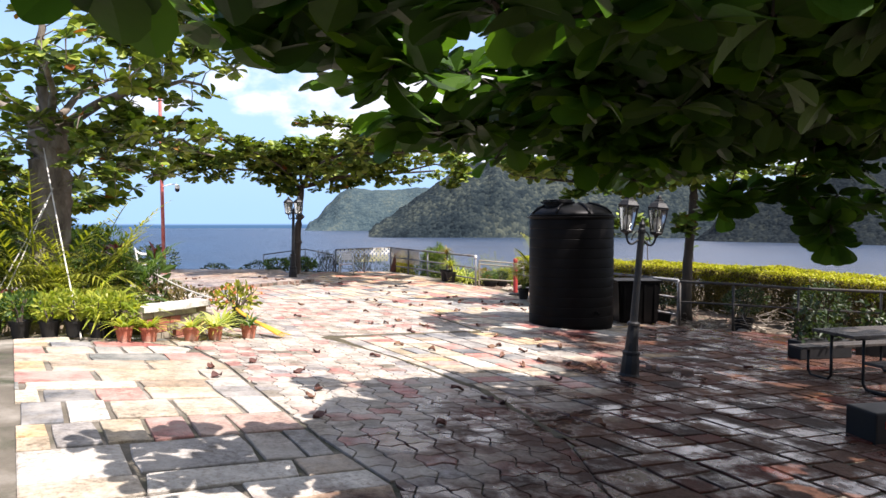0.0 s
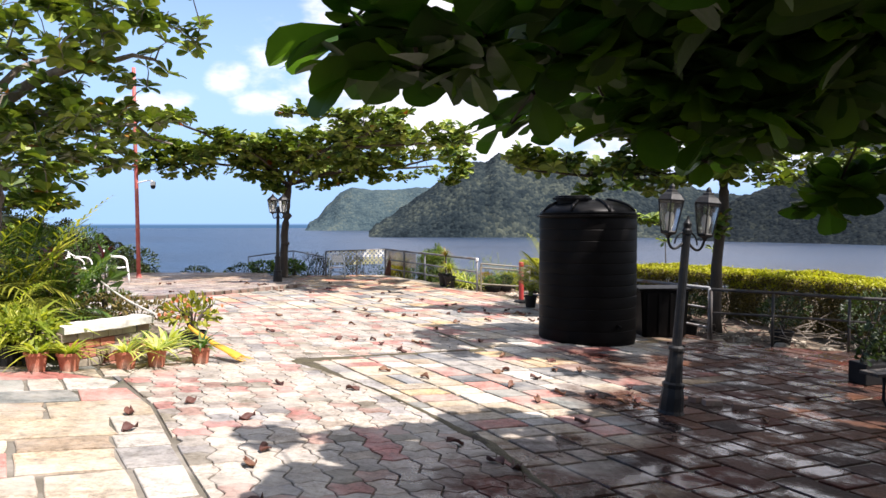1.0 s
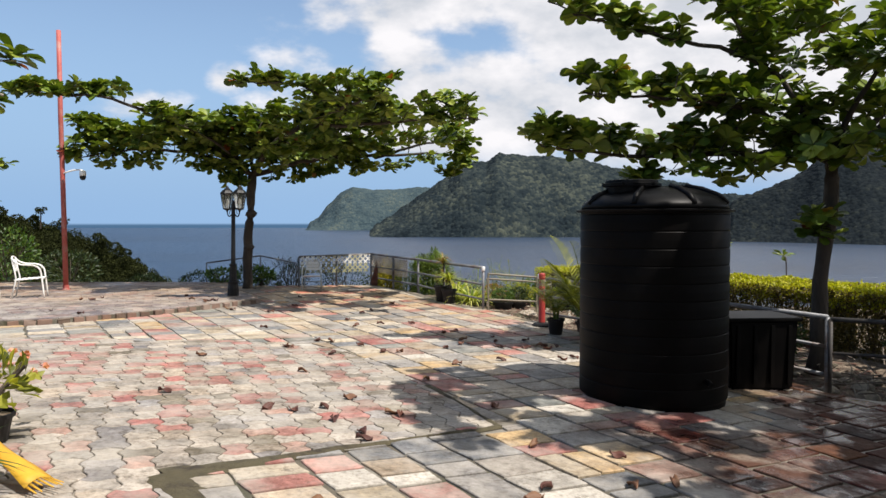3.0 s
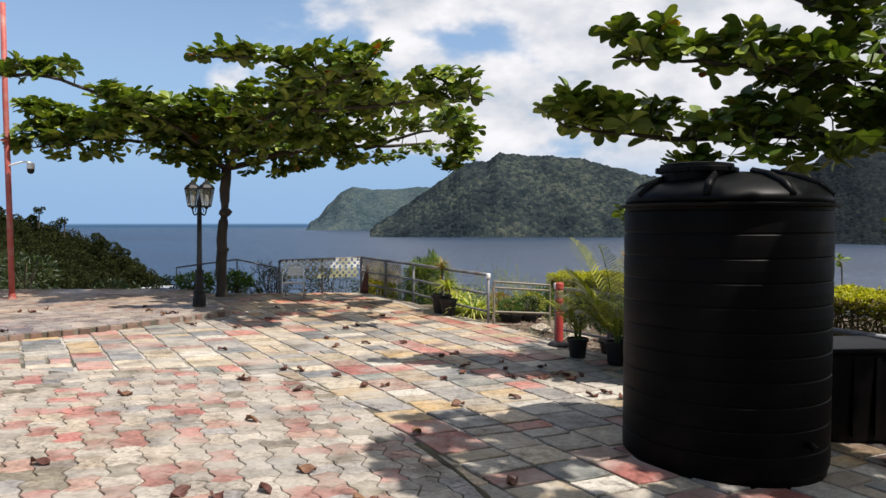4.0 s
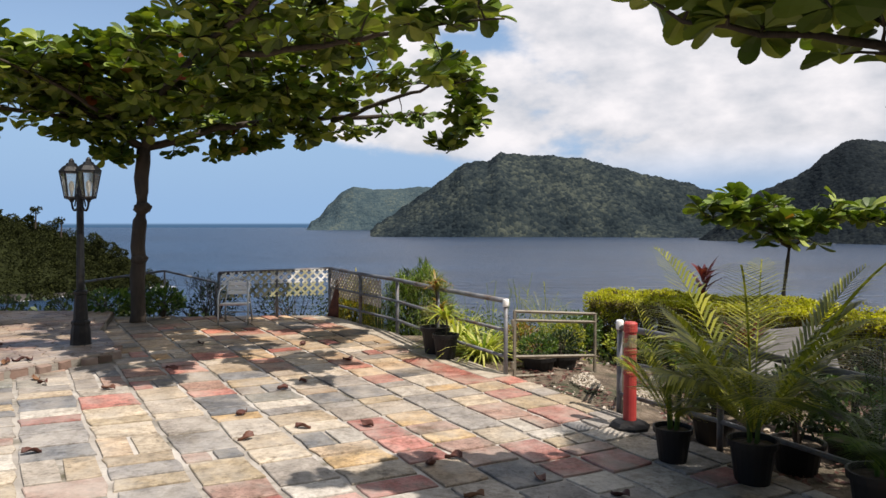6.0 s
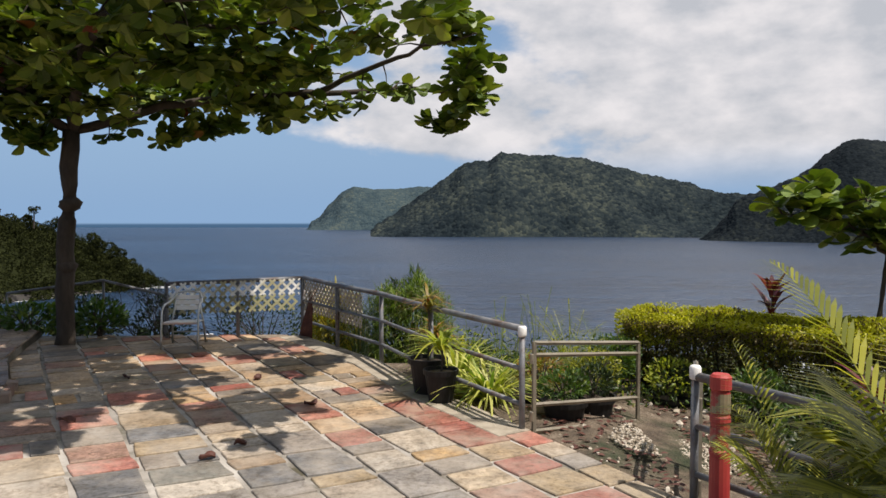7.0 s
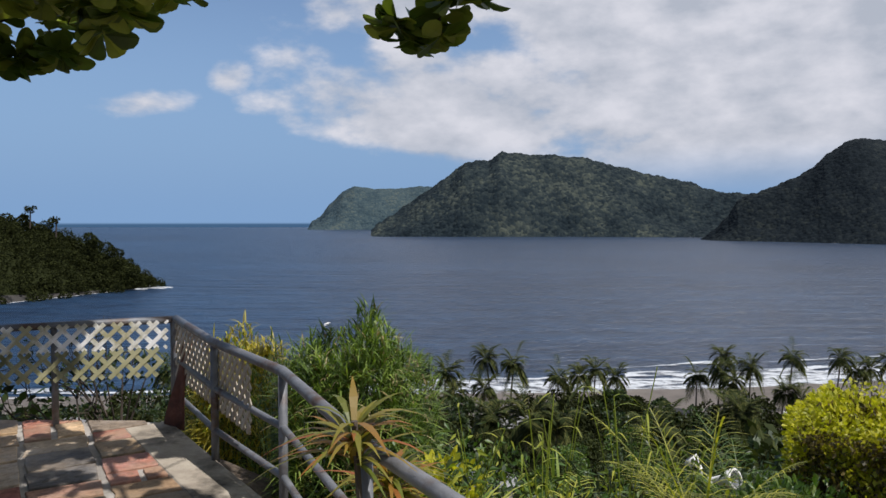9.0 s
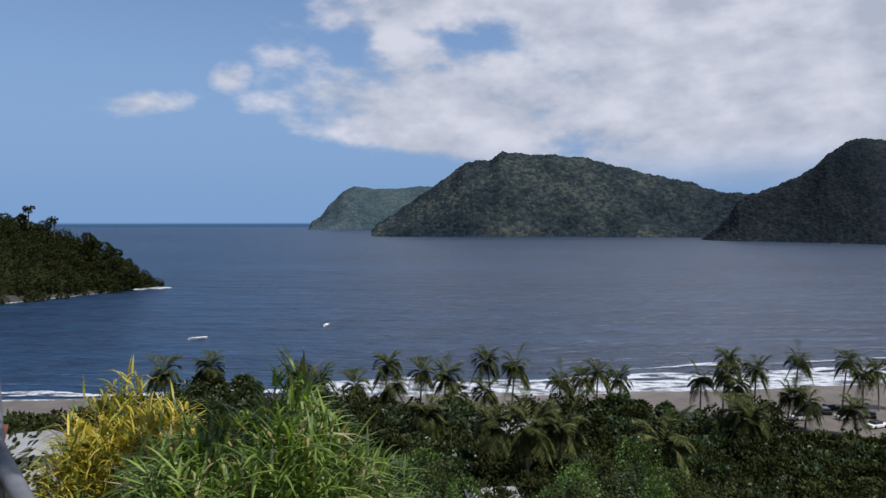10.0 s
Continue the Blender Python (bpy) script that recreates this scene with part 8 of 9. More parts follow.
# a rusty strip of sheet metal at the corner of the railing
root = thing("rusty_sheet", "narrow rust-red metal sheet leaning on the corner post", "metal sheet", on_ground(-1.5, 26.5, -40))
bm = bmesh.new()
rows = []
for k in range(7):
    t = k / 6
    rows.append([bm.verts.new((u * (0.13 - 0.06 * t) + 0.05 * t, 0.10 * t + 0.02 * math.sin(5 * t + 2 * u), 0.72 * t)) for u in (-1, -0.3, 0.4, 1)])
for a, b in zip(rows, rows[1:]):
    for j in range(3):
        bm.faces.new((a[j], a[j + 1], b[j + 1], b[j]))
ob = part("sheet", bm, M_RUST, root, smooth=True)
ob.modifiers.new("thick", "SOLIDIFY").thickness = 0.008


# ---------------------------------------------------------------- hillside woods and beach palms
def wood_line(px):
    """How far below the level line the tree tops of the hillside stand, by bearing."""
    pts = ((-100, 730), (120, 730), (230, 690), (300, 668), (480, 662), (560, 690), (680, 700), (760, 742), (960, 752), (1020, 706), (1120, 692), (1190, 715), (1250, 748), (1330, 742), (1420, 765), (1700, 765))
    for (a, va), (b, vb) in zip(pts, pts[1:]):
        if px <= b:
            return va + (vb - va) * (px - a) / (b - a)
    return 765


def hillside_woods():
    r = random.Random(21)
    s = Soup()
    for k in range(620):
        px = r.uniform(-60, 1640)
        q = r.random() ** 1.15
        line = wood_line(px)
        py = line + (905 - line) * q
        d = 112 - 84 * q * r.uniform(0.85, 1.0)
        size = (1.3 + 4.2 * r.random() ** 2) * (0.35 + d / 120)
        x, y = 0.85 + (px - 784) / 1279 * d, 23 + d
        top = 1.84 + (392 - py) / 1279 * d
        leafy_blob(s, r, (x, y, top - size * 0.85), size, size * 0.9, 420, 0.08 + 0.005 * d, r.choice((0, 0, 0, 0, 0, 1, 1, 2)))
        if q < 0.6:
            leafy_blob(s, r, (x + r.uniform(-2, 2), y, top - size * 2.2), size * 1.1, size * 1.2, 120, 0.2 + 0.007 * d, 0)
    for _ in range(150):
        px = r.choice((r.uniform(560, 1010), r.uniform(1240, 1640), r.uniform(1000, 1160)))
        d = r.uniform(104, 140)
        py = r.uniform(702, 760)
        if 1140 < px < 1250 or (1400 < px < 1580 and py < 765):
            continue
        size = r.uniform(1.5, 3.2)
        leafy_blob(s, r, (0.85 + (px - 784) / 1279 * d, 23 + d, 1.84 + (392 - py) / 1279 * d - size), size, size * 1.1, 200, 0.6, r.choice((0, 0, 1)))
    for px, py, d, size in ((1060, 800, 30, 1.3), (1020, 835, 26, 1.0), (1190, 835, 27, 1.0), (1130, 785, 32, 1.2), (1165, 860, 24, 0.7), (770, 830, 24, 1.0), (810, 860, 22, 0.8), (885, 872, 22, 0.5), (1230, 860, 26, 0.8), (745, 800, 28, 0.9)):
        leafy_blob(s, r, (0.85 + (px - 784) / 1279 * d, 23 + d, 1.84 + (392 - py) / 1279 * d - size * 0.8), size, size, 600, 0.11, r.choice((2, 3)))
        for _ in range(4):
            leafy_blob(s, r, (0.85 + (px - 784) / 1279 * d + r.uniform(-1, 1) * size, 23 + d + r.uniform(-1, 1), 1.84 + (392 - py) / 1279 * d - size * r.uniform(0.4, 1.6)), size * 0.5, size * 0.45, 260, 0.1, r.choice((1, 2, 3)))
    ob = s.object("hillside_woods", [M_WOODS, M_DARKLEAF, M_WOODMID, M_GREENLEAF])
    tagged(ob, "dense dark green trees and scrub covering the hillside", "trees", kind="stuff")
    s = Soup()
    for _ in range(150):
        x, y = r.uniform(-16, 14), r.uniform(28.5, 38)
        g = terrain(x, y)
        if -2.2 < x < 1.4 and y < 30:
            continue
        size = r.uniform(0.6, 1.3)
        top = 1.8 - 0.36 * (y - 23) if x > -2 else 0.9 - 0.25 * (y - 27)
        c = min(g + size, top - size)
        leafy_blob(s, r, (x, y, max(c, g - 0.2)), size, size * 0.9, 330, 0.15, 1 if r.random() < 0.3 else 0)
    tagged(s.object("slope_scrub", [M_DARKLEAF, M_WOODMID]), "tangled green scrub on the slope below the terrace", "scrub", kind="stuff")


hillside_woods()


def coconut_palm(seed, h, lean):
    r = random.Random(seed)
    root = thing("coconut_palm", "tall coconut palm standing behind the beach", "palm tree", Matrix(), "coconut palms on the beach")
    bm = bmesh.new()
    pts = [Vector((lean * (t ** 2), 0.3 * lean * t, h * t)) for t in (0, 0.25, 0.5, 0.75, 1)]
    tube(bm, pts, [0.28, 0.2, 0.17, 0.15, 0.13], 8)
    part("trunk", bm, M_BARKPALE, root, smooth=True)
    s = Soup()
    for k in range(36):
        a = k * 2.4 + r.uniform(-0.3, 0.3)
        lift = r.uniform(-0.9, 2.0)
        feather_frond(s, r, pts[-1], a, r.uniform(2.5, 3.7), lift, r.uniform(0.75, 1.25), 1.15, 18, 0, 0.26)
    s.object("fronds", M_PALMFAR, root)
    return root


M_PALMFAR = material("palm_frond", [(0.014, 0.024, 0.007), (0.04, 0.052, 0.015), (0.115, 0.115, 0.035)], 1, (0.7, 0.9), 0, island=0.8, translucent=0.15, spec=0.1)


def place_palms():
    kinds = [coconut_palm(1, 11.5, 0.9), coconut_palm(2, 9.5, -0.7), coconut_palm(3, 13.0, 1.4), coconut_palm(4, 8.0, 0.4)]
    r = random.Random(9)
    # bearing, height of the crown against the level line, distance
    spots = [(868, 644, 128), (903, 652, 126), (676, 652, 126), (740, 662, 130), (778, 672, 118), (985, 678, 132), (1015, 672, 140), (1055, 664, 142), (1100, 674, 146), (1240, 676, 146), (1280, 640, 140), (1292, 668, 136),
             (1335, 658, 140), (1408, 640, 146), (1492, 640, 150), (1530, 664, 148), (1560, 662, 150), (1308, 682, 132), (1524, 727, 130), (620, 686, 122), (570, 676, 120), (520, 664, 118), (378, 656, 112),
             (284, 664, 112), (930, 768, 72), (985, 762, 76), (872, 752, 84), (1300, 735, 104), (1345, 748, 96), (1180, 790, 60), (760, 745, 96), (856, 700, 124), (806, 708, 124), (695, 690, 124), (1600, 650, 150), (1427, 717, 134), (1392, 704, 136)]
    used = set()
    for k, (px, py, d) in enumerate(spots):
        i = k % 4
        x = 0.846 + (px - 784) / 1279 * d
        y = 22.95 + d
        z = 1.84 + (392 - py) / 1279 * d
        h = (11.5, 9.5, 13.0, 8.0)[i]
        m = pose(x, y, z - h, 0, 0, r.uniform(0, 360)) @ Matrix.Diagonal((1, 1, 1, 1))
        if i in used:
            copy_thing(kinds[i], m)
        else:
            kinds[i].matrix_basis = m
            used.add(i)


place_palms()


# ---------------------------------------------------------------- beach huts, cars, boats
def beach_house(x, y, w, d, h, rz, label, eaves=None):
    z = terrain(x, y) if eaves is None else eaves - h
    root = thing("beach_hut", label, "building", pose(x, y, z, 0, 0, rz))
    bm = bmesh.new()
    box(bm, (0, 0, h / 2 - 1), (w, d, h + 2))
    part("wall", bm, M_CONCRETE, root)
    bm = bmesh.new()
    vs = [bm.verts.new(v) for v in ((-w * 0.56, -d * 0.6, h), (w * 0.56, -d * 0.6, h), (w * 0.56, d * 0.6, h), (-w * 0.56, d * 0.6, h), (-w * 0.4, 0, h + d * 0.25), (w * 0.4, 0, h + d * 0.25))]
    for f in ((0, 1, 5, 4), (2, 3, 4, 5), (0, 4, 3), (1, 2, 5), (3, 2, 1, 0)):
        bm.faces.new([vs[i] for i in f])
    part("roof", bm, M_ROOF, root, "pale sheet metal roof")
    for k in range(3):
        bm = bmesh.new()
        box(bm, (-w * 0.3 + w * 0.3 * k, -d / 2 - 0.03, h * 0.55), (w * 0.14, 0.08, h * 0.35))
        part("window", bm, M_WINDOW, root)


beach_house(12, 148, 9, 6, 3.0, 8, "low beach hut with a pale metal roof among the palms")
beach_house(5, 120, 7, 5, 3.0, -10, "low hut with a pale metal roof among the trees")
beach_house(-62, 140, 10, 7, 3.5, 12, "low pale building behind the beach")
beach_house(-72, 126, 9, 6, 3.5, 30, "low pale building among the trees")
beach_house(100, 150, 10, 6, 3.0, -8, "beach hut with a pale metal roof by the car park")
beach_house(3.1, 55.5, 2.2, 2.0, 4.0, 6, "small hut with a grey metal roof deep in the hillside trees", -10.8)
beach_house(-20.5, 59, 3.4, 3.0, 4.0, 24, "small pale hut with a metal roof below the railing corner", -9.6)


def small_car(x, y, rz, mat, label):
    root = thing("car", label, "car", pose(x, y, terrain(x, y), 0, 0, rz), "cars parked by the beach")
    bm = bmesh.new()
    box(bm, (0, 0, 0.55), (4.2, 1.7, 0.6), None, 0.12)
    part("body", bm, mat, root)
    bm = bmesh.new()
    box(bm, (-0.2, 0, 1.08), (2.2, 1.5, 0.55), None, 0.2)
    part("cabin", bm, M_WINDOW, root)
    for sx in (-1.3, 1.3):
        for sy in (-0.8, 0.8):
            bm = bmesh.new()
            tube(bm, [(sx, sy - 0.1, 0.32), (sx, sy + 0.1, 0.32)], 0.32, 12)
            part("wheel", bm, M_POTBLACK, root)


for k, (px, py, rz, mt) in enumerate(((1436, 745, 10, M_IRON), (1462, 738, 80, M_POTBLACK), (1500, 752, 15, M_WHITEPL), (1470, 730, 20, M_IRON), (1545, 748, 60, M_IRON), (1555, 768, 20, M_WHITEPL), (1420, 752, 5, M_WHITEPL))):
    d = (1.84 + 38.2) / ((py - 392) / 1279)
    small_car(0.846 + (px - 784) / 1279 * d, 22.95 + d, rz, mt, "parked car on the sandy ground behind the beach")


def boat(px, py, length, rz):
    d = (1.84 - SEA) / ((py - 392) / 1279)
    root = thing("boat", "small open fishing boat moored in the bay", "boat", pose(0.846 + (px - 784) / 1279 * d, 22.95 + d, SEA - 0.1, 0, 0, rz))
    bm = bmesh.new()
    rows = []
    for k in range(9):
        t = k / 8
        w = 0.75 * math.sin(math.pi * min(1, 0.28 + 0.72 * (1 - t))) ** 0.7 if t < 1 else 0.02
        x = (t - 0.5) * length
        zb = 0.15 + 0.5 * t ** 3
        rows.append([bm.verts.new((x, -w, 0.75 + 0.35 * t * t)), bm.verts.new((x, -w * 0.6, zb)), bm.verts.new((x, w * 0.6, zb)), bm.verts.new((x, w, 0.75 + 0.35 * t * t))])
    for a, b in zip(rows, rows[1:]):
        for j in range(3):
            bm.faces.new((a[j], b[j], b[j + 1], a[j + 1]))
    bm.faces.new(rows[0])
    ob = part("hull", bm, M_WHITEPL, root)
    ob.modifiers.new("thick", "SOLIDIFY").thickness = 0.06
    for x in (-0.2, 0.1):
        bm = bmesh.new()
        box(bm, (x * length, 0, 0.6), (0.3, 1.3, 0.05))
        part("thwart", bm, M_WOODDARK, root)


boat(344, 603, 6.5, 12)
boat(573, 579, 3.2, 60)


# ---------------------------------------------------------------- fallen leaves and weeds
def fallen_leaves():
    r = random.Random(77)
    kinds = []
    for k in range(5):
        root = thing("fallen_leaf", "curled dry brown almond leaf lying on the paving", "leaf", Matrix(), "fallen leaves on the terrace")
        bm = bmesh.new()
        rows = []
        ln, wd = 0.145, 0.085
        for i in range(7):
            t = i / 6
            w = wd * math.sin(math.pi * (0.06 + 0.88 * t ** 1.25)) * 0.5
            rows.append([bm.verts.new((ln * (t - 0.5), w * u, 0.008 + 0.026 * abs(u) ** 1.5 * (1 + 0.7 * math.sin(5 * t + k + 1.5 * u)) + 0.02 * math.sin(3.1 * t + k * 1.3) ** 2)) for u in (-1, -0.5, 0, 0.5, 1)])
        for a, b in zip(rows, rows[1:]):
            for j in range(4):
                bm.faces.new((a[j], a[j + 1], b[j + 1], b[j]))
        ob = part("blade", bm, M_DRYLEAF, root, smooth=True)
        ob.modifiers.new("thick", "SOLIDIFY").thickness = 0.003
        kinds.append(root)
    spots = []
    for cx, cy, sx, sy, n in ((0.3, 17.0, 1.6, 1.4, 22), (-0.4, 13.5, 1.8, 1.5, 16), (2.0, 10.5, 1.6, 1.6, 18), (-1.5, 21.0, 2.2, 2.0, 18), (-2.0, 9.0, 1.5, 1.5, 6), (0.5, 7.5, 1.5, 1.2, 8), (-4.6, 22.0, 0.5, 0.8, 6), (-7.5, 22.5, 2, 2, 7), (2.4, 17.5, 0.8, 1.2, 8)):
        for _ in range(n):
            spots.append((r.gauss(cx, sx * 0.7), r.gauss(cy, sy * 0.7)))
    used = set()
    out = terrace_outline()
    for k, (x, y) in enumerate(spots):
        if not inside(x, y, out) or math.hypot(x - 2.88, y - 14.95) < 1.0:
            continue
        i = k % 5
        raised = 0.1 if inside(x, y, KERB + [(-14, 17.9), (-14, 26.9)]) else 0.0
        m = flat_on(x, y, r.uniform(0, 6.28), raised) @ pose(0, 0, 0, r.uniform(-12, 12), r.uniform(-12, 12), 0)
        if i in used:
            copy_thing(kinds[i], m)
        else:
            kinds[i].matrix_basis = m
            used.add(i)


fallen_leaves()

WAVY = [(-2.9, 9.5), (-2.18, 8.48), (-1.38, 7.0), (-0.7, 5.8), (-0.04, 4.9), (0.4, 3.0), (1.8, 3.0), (1.35, 5.1), (1.28, 6.3), (0.7, 8.1), (-0.2, 9.6), (-1.28, 11.1), (-1.5, 11.35), (-0.33, 12.3), (0.95, 13.2),
        (0.25, 14.8), (-0.5, 16.2), (-1.3, 17.1), (-2.9, 17.45), (-3.9, 17.0), (-5.3, 17.3), (-6.7, 16.4), (-5.6, 14.3), (-4.1, 13.5), (-3.4, 12.3), (-3.1, 10.9)]


def weeds():
    r = random.Random(4)
    s = Soup()
    loops = list(zip(WAVY, WAVY[1:] + WAVY[:1]))
    for (ax, ay), (bx, by) in loops[7:19]:
        for _ in range(int(14 * math.hypot(bx - ax, by - ay))):
            t = r.random()
            x, y = ax + (bx - ax) * t + r.gauss(0, 0.05), ay + (by - ay) * t + r.gauss(0, 0.05)
            if noise.noise((x * 1.4, y * 1.4, 9)) < 0.05:
                continue
            for _k in range(6):
                s.blade((x + r.gauss(0, 0.015), y + r.gauss(0, 0.015), gz(x, y) - 0.01), rnd_dir(r, 0.2, 1.0), r.uniform(0.025, 0.08), 0.006, 0.5, 2)
    tagged(s.object("weeds", M_GREENLEAF), "small green weeds growing in the paving joints", "weeds", kind="stuff")


weeds()


def moss_strip():
    """Low cushions of moss and silt along the line where the two pavings meet."""
    m_moss = material("moss_and_silt", [(0.03, 0.026, 0.014), (0.068, 0.057, 0.03), (0.12, 0.1, 0.058)], 9, (0.85, 1), 0.8, 60, spread=0.7, stain=(0.03, 0.022, 0.014), stain_scale=5)
    bm = bmesh.new()
    for (ax, ay), (bx, by) in zip(WAVY[8:15], WAVY[9:16]):
        ln = math.hypot(bx - ax, by - ay)
        n = int(ln / 0.05)
        nx, ny = -(by - ay) / ln, (bx - ax) / ln
        prev = None
        for k in range(n + 1):
            x, y = ax + (bx - ax) * k / n, ay + (by - ay) * k / n
            q = noise.noise((x * 0.9, y * 0.9, 31))
            w = max(0.012, 0.04 + 0.13 * math.exp(-((x + 1.4) ** 2 + (y - 11.3) ** 2) / 0.5) + 0.1 * q + 0.03 * noise.noise((x * 6, y * 6, 2)))
            off = 0.03 * noise.noise((x * 3, y * 3, 14))
            row = []
            for u in (-1, -0.6, 0, 0.6, 1):
                px, py = x + nx * (u * w + off), y + ny * (u * w + off)
                row.append(bm.verts.new((px, py, gz(px, py) - 0.004 + (1 - u * u) * (0.024 + 0.006 * noise.noise((px * 25, py * 25, 1))))))
            if prev:
                for j in range(4):
                    bm.faces.new((prev[j], prev[j + 1], row[j + 1], row[j]))
            prev = row
    tagged(link_mesh("moss", bm, m_moss, True), "dark olive moss and silt along the paving joint", "moss", kind="stuff")


moss_strip()


# ---------------------------------------------------------------- paving stones
AX, AY = Vector((math.cos(radians(27)), math.sin(radians(27)))), Vector((-math.sin(radians(27)), math.cos(radians(27))))


def slab_mesh(r, name):
    """A unit slab with a worn, uneven edge."""
    j = lambda: r.uniform(-0.036, 0.036)
    base = [(-0.5 + j(), -0.5 + j()), (j() * 0.8, -0.5 + j()), (0.5 + j(), -0.5 + j()), (0.5 + j(), j()), (0.5 + j(), 0.5 + j()), (j(), 0.5 + j()), (-0.5 + j(), 0.5 + j()), (-0.5 + j(), j())]
    v = [(x, y, -0.025) for x, y in base] + [(x, y, 0.0) for x, y in base] + [(x * 0.972, y * 0.972, 0.006 + r.uniform(-0.001, 0.001)) for x, y in base]
    f = []
    for a, b in ((0, 8), (8, 16)):
        for k in range(8):
            f.append((a + k, a + (k + 1) % 8, b + (k + 1) % 8, b + k))
    f.append(tuple(range(16, 24)))
    me = bpy.data.meshes.new(name)
    me.from_pydata(v, [], f)
    me.update()
    return me, v, f


def wavy_mesh(name, size, parity, amp):
    """A paver whose opposite sides swell and shrink so that all lock together."""
    h = size / 2
    rim = []
    for side in range(4):
        bulge = amp if (side % 2 == 0) == (parity == 0) else -amp
        for k in range(5):
            t = k / 5
            x, y = -h + size * t, -h - bulge * math.sin(math.pi * t) ** 2 - 0.35 * amp * math.sin(2 * math.pi * t)
            for _ in range(side):
                x, y = -y, x
            rim.append((x, y))
    n = len(rim)
    g = 1 - 0.010 / size
    v = [(x * g, y * g, -0.02) for x, y in rim] + [(x * g, y * g, 0.002) for x, y in rim] + [(x * g * 0.95, y * g * 0.95, 0.008) for x, y in rim]
    f = []
    for a, b in ((0, n), (n, 2 * n)):
        for k in range(n):
            f.append((a + k, a + (k + 1) % n, b + (k + 1) % n, b + k))
    f.append(tuple(range(2 * n, 3 * n)))
    me = bpy.data.meshes.new(name)
    me.from_pydata(v, [], f)
    me.update()
    return me, v, f


def cut(pts, poly, keep_in):
    """Cuts a small outline along the edges of a large one that pass through it."""
    area = sum(p[0] * q[1] - q[0] * p[1] for p, q in zip(poly, poly[1:] + poly[:1]))
    sign = (1 if area > 0 else -1) * (1 if keep_in else -1)
    cx, cy = sum(p[0] for p in pts) / len(pts), sum(p[1] for p in pts) / len(pts)
    reach = max(math.hypot(p[0] - cx, p[1] - cy) for p in pts)
    for (ax, ay), (bx, by) in zip(poly, poly[1:] + poly[:1]):
        ex, ey = bx - ax, by - ay
        t = max(0, min(1, ((cx - ax) * ex + (cy - ay) * ey) / (ex * ex + ey * ey)))
        if math.hypot(ax + ex * t - cx, ay + ey * t - cy) > reach:
            continue
        side = lambda p: sign * (ex * (p[1] - ay) - ey * (p[0] - ax)) / math.hypot(ex, ey) - 0.008
        out = []
        for p, q in zip(pts, pts[1:] + pts[:1]):
            u, v = side(p), side(q)
            if u >= 0:
                out.append(p)
            if (u >= 0) != (v >= 0):
                k = u / (u - v)
                out.append((p[0] + (q[0] - p[0]) * k, p[1] + (q[1] - p[1]) * k))
        pts = out
        if len(pts) < 3:
            return []
    return pts


def cut_stone(rest, pts, dz):
    """A stone of any outline with a worn edge, laid on the ground."""
    n = len(pts)
    cx, cy = sum(p[0] for p in pts) / n, sum(p[1] for p in pts) / n
    size = sum(abs(p[0] * q[1] - q[0] * p[1]) for p, q in zip([(x - cx, y - cy) for x, y in pts], [(x - cx, y - cy) for x, y in pts[1:] + pts[:1]])) / 2
    if size < 0.006:
        return
    v = []
    for k, z in ((1.0, -0.02), (1.0, 0.001), (0.96, 0.007)):
        for x, y in pts:
            x, y = cx + (x - cx) * k, cy + (y - cy) * k
            v.append((x, y, gz(x, y) + z + dz))
    f = [(a + k, a + (k + 1) % n, b + (k + 1) % n, b + k) for a, b in ((0, n), (n, 2 * n)) for k in range(n)]
    f.append(tuple(range(2 * n, 3 * n)))
    rest.add(v, f, Matrix())


class Joined:
    def __init__(self):
        self.v, self.f = [], []

    def add(self, v, f, m):
        b = len(self.v)
        self.v += [tuple(m @ Vector(p)) for p in v]
        self.f += [tuple(b + i for i in q) for q in f]

    def object(self, name, mat, parent):
        me = bpy.data.meshes.new(name)
        me.from_pydata(self.v, [], self.f)
        me.materials.append(mat)
        me.update()
        ob = new(name, me)
        ob.parent = parent
        tagged(ob, kind="stuff")
        return ob


# two courses of big slabs beside the wavy pavers; a bare cement strip lies outside them
BIG = [(-5.3, 9.68), (-3.5, 9.6), (-2.9, 9.4), (-2.2, 8.48), (-1.4, 7.0), (-0.72, 5.8), (-0.06, 4.9), (0.38, 3.0), (0.38, 1.4), (-0.38, 1.4)]
STRIP = [(-5.34, 9.72), (-0.42, 1.4), (-0.42, -2), (-14, -2), (-14, 9.72)]
KINDS = []


